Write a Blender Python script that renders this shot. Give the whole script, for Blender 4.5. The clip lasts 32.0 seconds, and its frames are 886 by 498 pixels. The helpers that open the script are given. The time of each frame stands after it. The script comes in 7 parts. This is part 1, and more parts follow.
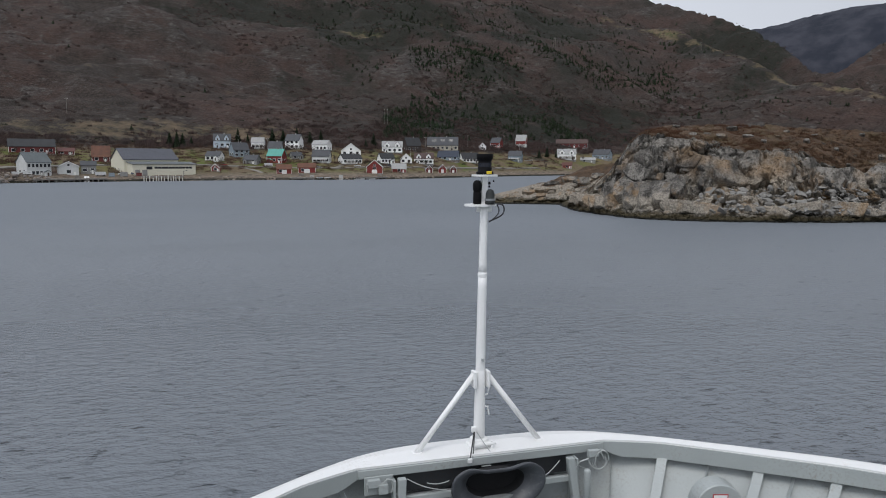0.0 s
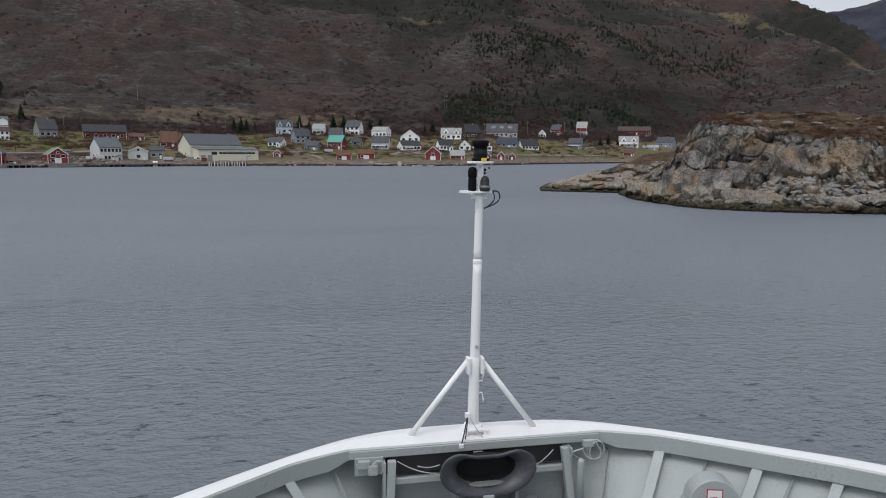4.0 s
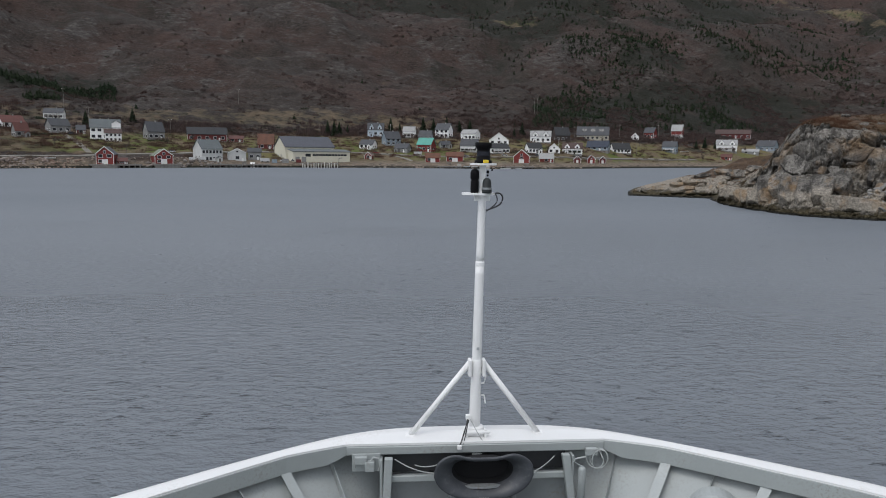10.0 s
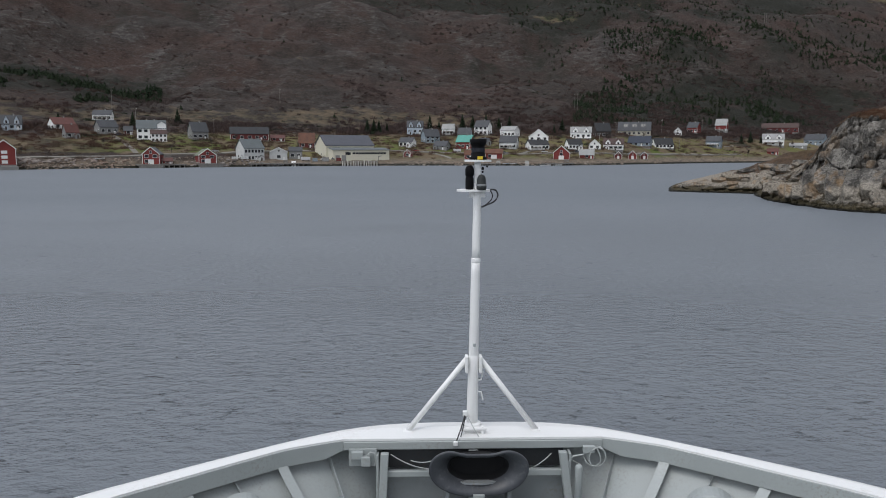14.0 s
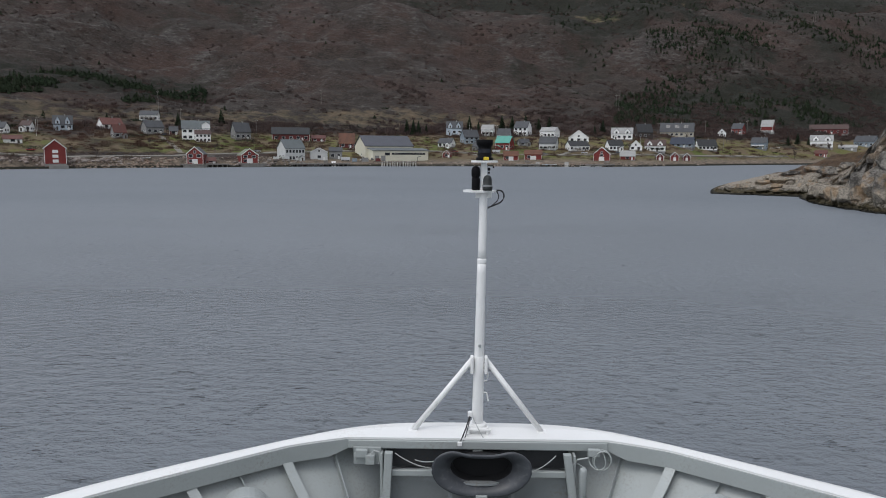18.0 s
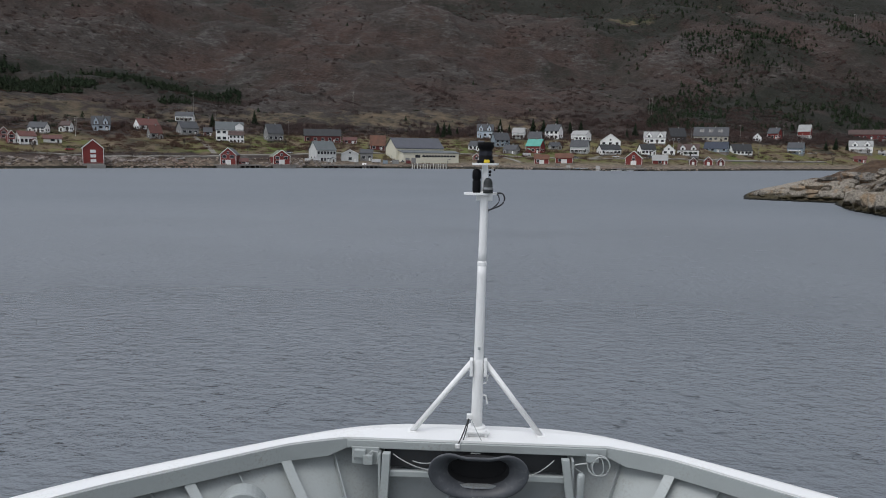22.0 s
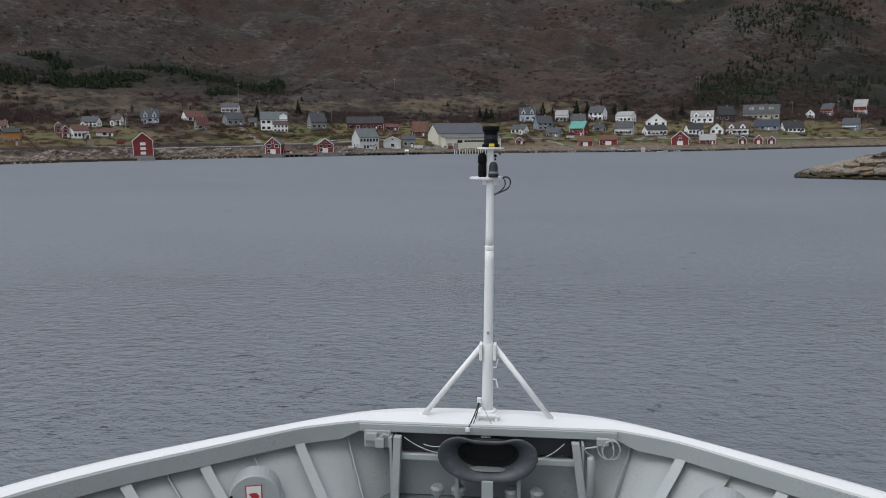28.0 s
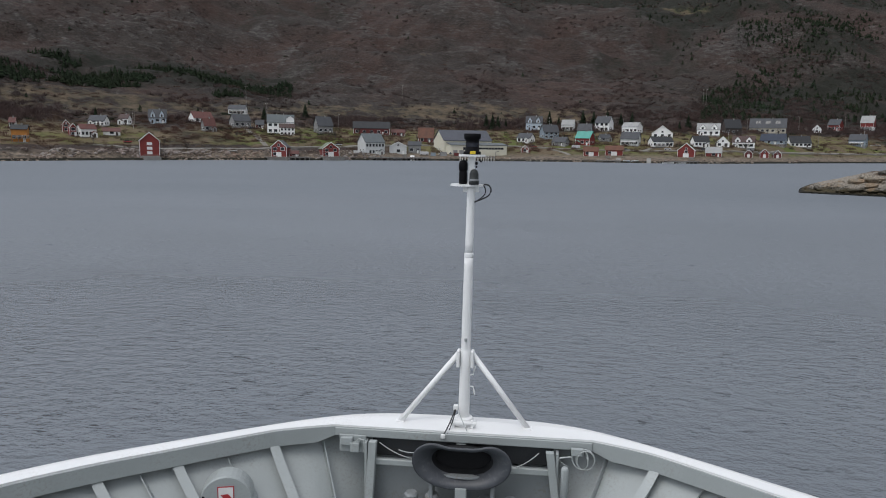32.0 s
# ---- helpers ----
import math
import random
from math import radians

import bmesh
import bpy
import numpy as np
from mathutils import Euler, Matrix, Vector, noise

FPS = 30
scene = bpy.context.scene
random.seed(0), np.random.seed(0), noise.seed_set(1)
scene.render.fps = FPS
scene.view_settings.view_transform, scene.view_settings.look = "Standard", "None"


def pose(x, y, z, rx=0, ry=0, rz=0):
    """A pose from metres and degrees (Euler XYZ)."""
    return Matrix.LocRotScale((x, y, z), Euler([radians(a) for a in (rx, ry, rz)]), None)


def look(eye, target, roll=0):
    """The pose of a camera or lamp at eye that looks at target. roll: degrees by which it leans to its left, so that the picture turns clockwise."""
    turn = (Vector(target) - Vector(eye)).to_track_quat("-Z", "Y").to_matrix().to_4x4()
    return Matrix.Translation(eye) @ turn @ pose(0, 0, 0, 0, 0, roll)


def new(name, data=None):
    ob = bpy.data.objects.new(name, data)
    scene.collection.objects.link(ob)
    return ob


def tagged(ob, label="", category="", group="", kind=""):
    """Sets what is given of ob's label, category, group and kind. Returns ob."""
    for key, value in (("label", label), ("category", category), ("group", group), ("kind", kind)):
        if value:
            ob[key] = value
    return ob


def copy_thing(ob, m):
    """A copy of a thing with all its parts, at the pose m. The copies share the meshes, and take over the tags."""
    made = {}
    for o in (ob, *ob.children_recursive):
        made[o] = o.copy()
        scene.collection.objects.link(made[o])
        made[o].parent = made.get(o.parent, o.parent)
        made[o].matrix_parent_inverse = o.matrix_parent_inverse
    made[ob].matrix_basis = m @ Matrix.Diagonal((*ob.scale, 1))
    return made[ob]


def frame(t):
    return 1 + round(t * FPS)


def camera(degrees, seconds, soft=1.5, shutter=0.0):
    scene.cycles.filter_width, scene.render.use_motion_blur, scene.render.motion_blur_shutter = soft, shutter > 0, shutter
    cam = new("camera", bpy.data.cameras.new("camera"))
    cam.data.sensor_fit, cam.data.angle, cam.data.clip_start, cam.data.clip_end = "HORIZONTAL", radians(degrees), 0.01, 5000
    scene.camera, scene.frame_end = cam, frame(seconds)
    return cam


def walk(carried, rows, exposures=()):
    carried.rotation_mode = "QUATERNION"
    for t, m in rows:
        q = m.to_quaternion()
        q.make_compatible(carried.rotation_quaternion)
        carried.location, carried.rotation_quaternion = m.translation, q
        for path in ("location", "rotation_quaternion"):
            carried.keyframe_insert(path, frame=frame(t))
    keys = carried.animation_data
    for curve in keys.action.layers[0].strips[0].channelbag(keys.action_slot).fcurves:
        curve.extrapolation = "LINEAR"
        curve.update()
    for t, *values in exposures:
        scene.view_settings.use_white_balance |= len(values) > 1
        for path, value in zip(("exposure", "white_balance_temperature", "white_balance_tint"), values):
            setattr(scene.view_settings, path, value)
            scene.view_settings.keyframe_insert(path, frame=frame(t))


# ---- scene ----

# camera: seconds, eye x, eye y, turn to the left, tilt, lean (degrees)
PATH = [
    (0.0, -2.807, 0.513, -14.855, -6.699, 0.208),
    (0.5, -2.696, 0.478, -14.383, -7.021, 0.183),
    (1.0, -2.584, 0.444, -13.872, -7.175, -0.002),
    (1.5, -2.463, 0.409, -13.187, -7.147, 0.102),
    (2.0, -2.339, 0.374, -12.650, -7.143, 0.216),
    (2.5, -2.237, 0.347, -12.033, -7.160, 0.188),
    (3.0, -2.114, 0.315, -11.437, -7.341, 0.232),
    (3.5, -1.997, 0.286, -10.879, -7.624, 0.445),
    (5.5, -1.547, 0.189, -8.276, -7.875, 0.247),
    (6.0, -1.435, 0.168, -7.619, -7.906, 0.255),
    (6.5, -1.331, 0.149, -7.068, -7.877, 0.279),
    (7.0, -1.224, 0.131, -6.503, -7.912, 0.109),
    (7.5, -1.141, 0.118, -4.989, -8.036, -0.118),
    (8.0, -1.011, 0.098, -5.784, -6.546, -0.141),
    (8.5, -0.903, 0.083, -5.145, -6.925, 0.359),
    (9.0, -0.789, 0.069, -4.888, -7.142, 0.841),
    (9.5, -0.700, 0.058, -3.675, -7.531, 0.833),
    (10.0, -0.604, 0.047, -3.310, -7.598, 0.776),
    (10.5, -0.542, 0.041, -2.779, -7.336, -0.230),
    (11.0, -0.443, 0.031, -1.997, -7.189, 0.010),
    (11.5, -0.355, 0.024, -1.604, -7.186, 0.065),
    (12.0, -0.262, 0.016, -1.251, -7.352, 0.197),
    (12.5, -0.176, 0.010, -0.904, -7.379, 0.234),
    (13.0, -0.092, 0.005, -0.599, -7.644, 0.054),
    (13.5, -0.006, 0.000, -0.524, -7.713, 0.202),
    (14.0, 0.068, -0.003, -0.138, -7.834, 0.218),
    (14.5, 0.140, -0.006, 0.308, -7.834, 0.244),
    (16.5, 0.389, -0.013, 1.875, -7.815, 0.224),
    (17.0, 0.447, -0.014, 2.242, -7.766, 0.273),
    (17.5, 0.506, -0.014, 2.549, -7.780, 0.409),
    (18.0, 0.562, -0.014, 2.912, -7.793, 0.403),
    (18.5, 0.611, -0.014, 3.231, -7.731, 0.453),
    (19.0, 0.675, -0.013, 3.567, -7.716, 0.514),
    (19.5, 0.728, -0.013, 3.844, -7.642, 0.562),
    (20.0, 0.778, -0.012, 4.102, -7.616, 0.611),
    (20.5, 0.835, -0.011, 4.398, -7.480, 0.658),
    (21.0, 0.899, -0.009, 4.664, -7.507, 0.751),
    (21.5, 0.953, -0.007, 4.949, -7.577, 0.803),
    (22.0, 1.007, -0.005, 5.263, -7.616, 0.838),
    (22.5, 1.060, -0.003, 5.571, -7.590, 0.819),
    (23.0, 1.113, 0.000, 5.916, -7.650, 0.824),
    (23.5, 1.168, 0.003, 6.236, -7.648, 0.921),
    (24.0, 1.226, 0.006, 6.502, -7.730, 0.927),
    (24.5, 1.272, 0.009, 6.745, -7.865, 0.907),
    (25.0, 1.317, 0.012, 6.980, -7.956, 0.924),
    (25.5, 1.366, 0.016, 7.238, -8.020, 0.891),
    (27.5, 1.550, 0.031, 8.464, -8.127, 0.656),
    (28.0, 1.571, 0.033, 8.777, -8.766, -0.513),
    (28.5, 1.609, 0.036, 9.180, -9.090, -0.267),
    (29.0, 1.678, 0.043, 9.406, -8.845, 0.301),
    (29.5, 1.751, 0.051, 8.912, -8.732, 1.161),
    (30.0, 1.811, 0.058, 8.823, -8.986, 1.763),
    (30.5, 1.846, 0.062, 8.874, -8.890, 1.264),
    (31.0, 1.878, 0.066, 8.975, -8.998, 1.112),
    (31.5, 1.906, 0.069, 8.714, -9.299, 0.802),
    (32.0, 1.937, 0.073, 9.083, -8.260, 0.810),
]
EYE_Z = 10.5
cam = camera(62.2, 32.0, 1.0)


def camera_rows():
    rows = []
    for t, x, y, turn, tilt, lean in PATH:
        a, e = radians(turn), radians(tilt)
        way = Vector((-math.sin(a) * math.cos(e), math.cos(a) * math.cos(e), math.sin(e)))
        eye = Vector((x, y, EYE_Z))
        rows.append((t, look(eye, eye + way * 10, lean)))
    return rows


walk(cam, camera_rows())

# ---- overcast daylight ----
world = bpy.data.worlds.new("overcast_sky")
scene.world = world
world.use_nodes = True
wn = world.node_tree.nodes
wl = world.node_tree.links
sky = wn.new("ShaderNodeTexSky")
sky.sky_type = "NISHITA"
sky.sun_disc = False
sky.sun_elevation = radians(61.0)
sky.sun_rotation = radians(215.0)
grey = wn.new("ShaderNodeHueSaturation")
grey.inputs["Saturation"].default_value = 0.16
cloud_c = wn.new("ShaderNodeTexCoord")
cloud = wn.new("ShaderNodeTexNoise")
cloud.inputs["Scale"].default_value = 2.5
cloud.inputs["Detail"].default_value = 5
ramp = wn.new("ShaderNodeMapRange")
ramp.inputs["To Min"].default_value = 0.85
ramp.inputs["To Max"].default_value = 1.15
veil = wn.new("ShaderNodeMix")
veil.data_type = "RGBA"
veil.inputs[0].default_value = 0.72
veil.inputs[7].default_value = (7.35, 7.85, 8.9, 1)
mul = wn.new("ShaderNodeVectorMath")
mul.operation = "MULTIPLY"
wl.new(sky.outputs["Color"], grey.inputs["Color"])
wl.new(grey.outputs["Color"], veil.inputs[6])
wl.new(cloud_c.outputs["Generated"], cloud.inputs["Vector"])
wl.new(cloud.outputs["Fac"], ramp.inputs["Value"])
# the cloud is thinner on the sun's side
side_of = wn.new("ShaderNodeSeparateXYZ")
wl.new(cloud_c.outputs["Generated"], side_of.inputs[0])
thin = wn.new("ShaderNodeMapRange")
for k, v in zip(("From Min", "From Max", "To Min", "To Max"), (-1.0, 1.0, 1.46, 0.54)):
    thin.inputs[k].default_value = v
wl.new(side_of.outputs["X"], thin.inputs["Value"])
both = wn.new("ShaderNodeMath")
both.operation = "MULTIPLY"
wl.new(ramp.outputs["Result"], both.inputs[0])
wl.new(thin.outputs["Result"], both.inputs[1])
wl.new(veil.outputs[2], mul.inputs[0])
wl.new(both.outputs[0], mul.inputs[1])
wl.new(mul.outputs[0], wn["Background"].inputs["Color"])
wn["Background"].inputs["Strength"].default_value = 0.127

sun_data = bpy.data.lights.new("sun", "SUN")
sun_data.energy = 0.95
sun_data.angle = radians(30)
sun_data.color = (1.0, 0.97, 0.93)
sun = new("sun", sun_data)
sun.matrix_world = look((-35, -50, 110), (0, 0, 0))

# ---- materials ----
def nodes_of(name):
    m = bpy.data.materials.new(name)
    m.use_nodes = True
    return m, m.node_tree.nodes, m.node_tree.links, m.node_tree.nodes["Principled BSDF"]


def noise_node(n, l, source, scale, detail=4.0, rough=0.55, stretch=None):
    t = n.new("ShaderNodeTexNoise")
    t.inputs["Scale"].default_value = scale
    t.inputs["Detail"].default_value = detail
    t.inputs["Roughness"].default_value = rough
    if stretch:
        mp = n.new("ShaderNodeMapping")
        mp.inputs["Scale"].default_value = stretch
        l.new(source, mp.inputs["Vector"])
        source = mp.outputs["Vector"]
    l.new(source, t.inputs["Vector"])
    return t.outputs["Fac"]


def map_node(n, l, value, a, b, c=0.0, d=1.0):
    r = n.new("ShaderNodeMapRange")
    for k, v in zip(("From Min", "From Max", "To Min", "To Max"), (a, b, c, d)):
        r.inputs[k].default_value = v
    l.new(value, r.inputs["Value"])
    return r.outputs["Result"]


def mix_node(n, l, fac, a, b):
    m = n.new("ShaderNodeMix")
    m.data_type = "RGBA"
    for k, v in ((0, fac), (6, a), (7, b)):
        if isinstance(v, (int, float)):
            m.inputs[k].default_value = v
        elif isinstance(v, tuple):
            m.inputs[k].default_value = (*v, 1) if len(v) == 3 else v
        else:
            l.new(v, m.inputs[k])
    return m.outputs[2]


def math_node(n, l, op, a, b):
    m = n.new("ShaderNodeMath")
    m.operation = op
    m.use_clamp = True
    for k, v in ((0, a), (1, b)):
        if isinstance(v, (int, float)):
            m.inputs[k].default_value = v
        else:
            l.new(v, m.inputs[k])
    return m.outputs[0]


def bump_node(n, l, height, strength, distance):
    b = n.new("ShaderNodeBump")
    b.inputs["Strength"].default_value = strength
    b.inputs["Distance"].default_value = distance
    l.new(height, b.inputs["Height"])
    return b.outputs["Normal"]


def surface(name, colour, rough=0.6, metal=0.0, coarse=0.6, fine=14.0, vary=0.18, dirt=None, dirt_share=0.25, bump=0.15, depth=0.01, each=0.0):
    """Paint, wood or metal with two scales of variation and, if given, patches of dirt."""
    m, n, l, b = nodes_of(name)
    co = n.new("ShaderNodeTexCoord").outputs["Object"]
    big = noise_node(n, l, co, coarse)
    small = noise_node(n, l, co, fine, 6)
    light = tuple(min(1, c * (1 + vary)) for c in colour)
    dark = tuple(c * (1 - vary) for c in colour)
    col = mix_node(n, l, map_node(n, l, big, 0.3, 0.7), dark, light)
    col = mix_node(n, l, map_node(n, l, small, 0.35, 0.75, 0, 0.45), col, dark)
    if dirt:
        spots = math_node(n, l, "MULTIPLY", map_node(n, l, small, 0.5, 0.7), map_node(n, l, big, 0.6 - dirt_share, 0.75))
        col = mix_node(n, l, spots, col, dirt)
    if each:
        info = n.new("ShaderNodeObjectInfo").outputs["Random"]
        col = mix_node(n, l, map_node(n, l, info, 0, 1, 0, each), col, tuple(c * 0.5 for c in colour))
    l.new(col, b.inputs["Base Color"])
    l.new(map_node(n, l, small, 0.2, 0.8, max(0.05, rough - 0.12), min(1, rough + 0.12)), b.inputs["Roughness"])
    b.inputs["Metallic"].default_value = metal
    l.new(bump_node(n, l, small, bump, depth), b.inputs["Normal"])
    return m


SHIP_WHITE = surface("ship_white_paint", (0.81, 0.81, 0.8), 0.38, coarse=0.9, fine=30, vary=0.03, dirt=(0.55, 0.52, 0.46), dirt_share=0.05, bump=0.05, depth=0.003)
RAIL_WHITE = surface("rail_white_paint", (0.75, 0.75, 0.74), 0.42, coarse=0.7, fine=24, vary=0.03, dirt=(0.5, 0.47, 0.42), dirt_share=0.03, bump=0.06, depth=0.003)
SHIP_GREY = surface("ship_grey_paint", (0.35, 0.375, 0.37), 0.42, coarse=1.3, fine=25, vary=0.07, dirt=(0.27, 0.26, 0.23), dirt_share=0.14, bump=0.07, depth=0.004)
# darker copy of the ship grey; on the stem plate it stands for shade
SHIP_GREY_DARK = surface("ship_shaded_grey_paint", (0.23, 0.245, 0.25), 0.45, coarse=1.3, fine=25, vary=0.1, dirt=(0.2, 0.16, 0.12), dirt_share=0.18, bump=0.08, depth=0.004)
# near-black that stands for the shade under the broad front rail
RECESS_SHADE = surface("recess_shade", (0.035, 0.037, 0.04), 0.6, coarse=1.3, fine=25, vary=0.15, dirt=(0.06, 0.05, 0.045), dirt_share=0.2, bump=0.08, depth=0.004)
DECK_GREEN = surface("deck_paint", (0.13, 0.16, 0.16), 0.6, coarse=1.0, fine=18, vary=0.2, dirt=(0.1, 0.08, 0.06), bump=0.2)
HULL_DARK = surface("hull_paint", (0.5, 0.52, 0.55), 0.4, coarse=0.4, fine=9, vary=0.06)
STEEL_BLACK = surface("worn_black_steel", (0.048, 0.052, 0.06), 0.42, 0.0, coarse=2.2, fine=16, vary=0.25, dirt=(0.12, 0.12, 0.125), dirt_share=0.2, bump=0.1, depth=0.004)
# flat black that stands for the shade inside the fairlead
THROAT_SHADE = surface("throat_shade", (0.006, 0.006, 0.007), 0.95, coarse=6, fine=60, vary=0.2)
BLACK = surface("black_lamp_housing", (0.007, 0.007, 0.008), 0.6, coarse=3, fine=30, vary=0.2, bump=0.06, depth=0.002)
BLACK.node_tree.nodes["Principled BSDF"].inputs["Specular IOR Level"].default_value = 0.08
OLIVE = surface("grey_green_lamp_housing", (0.013, 0.016, 0.016), 0.6, coarse=7, fine=50, vary=0.15)
RUBBER = surface("cable_rubber", (0.02, 0.02, 0.022), 0.55, coarse=8, fine=60)
PALE_CABLE = surface("pale_cable", (0.42, 0.44, 0.43), 0.5, coarse=8, fine=60)
SIGN_RED = surface("sign_red", (0.42, 0.03, 0.035), 0.45, coarse=8, fine=60, vary=0.08)
SIGN_WHITE = surface("sign_white", (0.75, 0.74, 0.72), 0.45, coarse=8, fine=60, vary=0.05)
YELLOW = surface("yellow_label", (0.75, 0.55, 0.03), 0.5, coarse=8, fine=60, vary=0.06)
LENS = surface("lamp_glass", (0.02, 0.022, 0.03), 0.12, coarse=8, fine=60)


def boards(name, colour, vary=0.12):
    """Painted upright boards, weathered a little."""
    m, n, l, b = nodes_of(name)
    co = n.new("ShaderNodeTexCoord").outputs["Object"]
    big = noise_node(n, l, co, 0.35)
    streak = noise_node(n, l, co, 1.0, 5, 0.6, (3, 3, 0.25))
    col = mix_node(n, l, map_node(n, l, big, 0.3, 0.7), tuple(c * (1 - vary) for c in colour), tuple(min(0.9, c * (1 + vary)) for c in colour))
    col = mix_node(n, l, map_node(n, l, streak, 0.45, 0.8, 0, 0.15 if vary < 0.05 else 0.5), col, tuple(c * 0.62 for c in colour))
    wave = n.new("ShaderNodeTexWave")
    wave.inputs["Scale"].default_value = 2.2
    wave.bands_direction = "X"
    l.new(co, wave.inputs["Vector"])
    l.new(col, b.inputs["Base Color"])
    b.inputs["Roughness"].default_value = 0.7
    l.new(bump_node(n, l, wave.outputs["Fac"], 0.35, 0.02), b.inputs["Normal"])
    return m


WHITE = boards("white_boards", (0.88, 0.88, 0.86), 0.02)
PALE = boards("pale_grey_boards", (0.56, 0.57, 0.56), 0.08)
CREAM = surface("cream_cladding", (0.64, 0.615, 0.5), 0.6, coarse=0.15, fine=2.5, vary=0.05, dirt=(0.4, 0.36, 0.27), dirt_share=0.1)
BEIGE = boards("beige_boards", (0.44, 0.41, 0.33), 0.08)
RED = boards("red_boards", (0.19, 0.026, 0.021), 0.18)
DARKRED = boards("dark_red_boards", (0.13, 0.024, 0.022), 0.2)
ORANGE = boards("ochre_boards", (0.42, 0.17, 0.03), 0.15)
GREYW = boards("grey_boards", (0.24, 0.24, 0.235), 0.15)
GREYBLUE = boards("blue_grey_boards", (0.23, 0.28, 0.32), 0.12)
PALEBLUE = boards("pale_blue_boards", (0.5, 0.57, 0.63), 0.07)
BROWNW = boards("dark_brown_boards", (0.055, 0.042, 0.036), 0.2)


def tiles(name, colour, vary=0.2):
    m, n, l, b = nodes_of(name)
    co = n.new("ShaderNodeTexCoord").outputs["Object"]
    big = noise_node(n, l, co, 0.3)
    small = noise_node(n, l, co, 3.5, 5)
    col = mix_node(n, l, map_node(n, l, big, 0.3, 0.7), tuple(c * (1 - vary) for c in colour), tuple(c * (1 + vary) for c in colour))
    col = mix_node(n, l, map_node(n, l, small, 0.5, 0.75, 0, 0.5), col, tuple(c * 0.6 for c in colour))
    wave = n.new("ShaderNodeTexWave")
    wave.inputs["Scale"].default_value = 1.1
    wave.bands_direction = "X"
    l.new(co, wave.inputs["Vector"])
    l.new(col, b.inputs["Base Color"])
    b.inputs["Roughness"].default_value = 0.62
    l.new(bump_node(n, l, wave.outputs["Fac"], 0.5, 0.04), b.inputs["Normal"])
    return m


SLATE = tiles("slate_roofing", (0.054, 0.057, 0.063))
DARK = tiles("dark_roofing", (0.021, 0.022, 0.024))
BROWN = tiles("brown_roofing", (0.066, 0.036, 0.030))
RUST = tiles("red_brown_roofing", (0.102, 0.033, 0.024))
REDROOF = tiles("red_tile_roofing", (0.114, 0.036, 0.027))
RUSTROOF = tiles("rusty_sheet_roofing", (0.120, 0.043, 0.020), 0.3)
LIGHTROOF = tiles("light_sheet_roofing", (0.31, 0.31, 0.3), 0.12)
TEALROOF = tiles("blue_grey_sheet_roofing", (0.099, 0.114, 0.117), 0.12)
MOSSROOF = tiles("mossy_roofing", (0.15, 0.17, 0.11), 0.2)
TURQUOISE = tiles("turquoise_sheet_roofing", (0.09, 0.33, 0.27), 0.12)
BLUEROOF = tiles("dark_blue_roofing", (0.021, 0.030, 0.051), 0.2)
FACTORYROOF = tiles("factory_roofing", (0.069, 0.072, 0.087), 0.1)
CONCRETE = surface("concrete", (0.24, 0.235, 0.22), 0.85, coarse=0.4, fine=5, vary=0.2, bump=0.3, depth=0.03)
PANE = surface("window_glass", (0.03, 0.033, 0.038), 0.08, coarse=0.5, fine=3, vary=0.3, bump=0.02)
TRIM = surface("white_trim", (0.72, 0.72, 0.7), 0.6, coarse=0.8, fine=8, vary=0.05)
TIMBER = surface("weathered_timber", (0.2, 0.185, 0.165), 0.85, coarse=0.8, fine=9, vary=0.25, bump=0.3, depth=0.02)
PILE = surface("bleached_pile", (0.66, 0.64, 0.59), 0.85, coarse=0.8, fine=9, vary=0.2, dirt=(0.1, 0.1, 0.07), bump=0.3, depth=0.02)
BARK = surface("bark", (0.1, 0.085, 0.075), 0.9, coarse=1, fine=9, vary=0.3, bump=0.4, depth=0.03)


def foliage(name, colour, vary=0.35):
    m, n, l, b = nodes_of(name)
    rnd = n.new("ShaderNodeNewGeometry").outputs["Random Per Island"]
    co = n.new("ShaderNodeTexCoord").outputs["Object"]
    big = noise_node(n, l, co, 0.02, 3)
    col = mix_node(n, l, rnd, tuple(c * (1 - vary) for c in colour), tuple(c * (1 + vary) for c in colour))
    col = mix_node(n, l, map_node(n, l, big, 0.35, 0.7, 0, 0.5), col, tuple(c * q for c, q in zip(colour, (1.3, 0.9, 0.8))))
    l.new(col, b.inputs["Base Color"])
    b.inputs["Roughness"].default_value = 0.9
    b.inputs["Specular IOR Level"].default_value = 0.15
    return m


NEEDLES = foliage("spruce_needles", (0.018, 0.029, 0.015), 0.5)
TWIGS = foliage("bare_twigs", (0.074, 0.058, 0.054))
RUSTTWIGS = foliage("russet_twigs", (0.085, 0.055, 0.044))


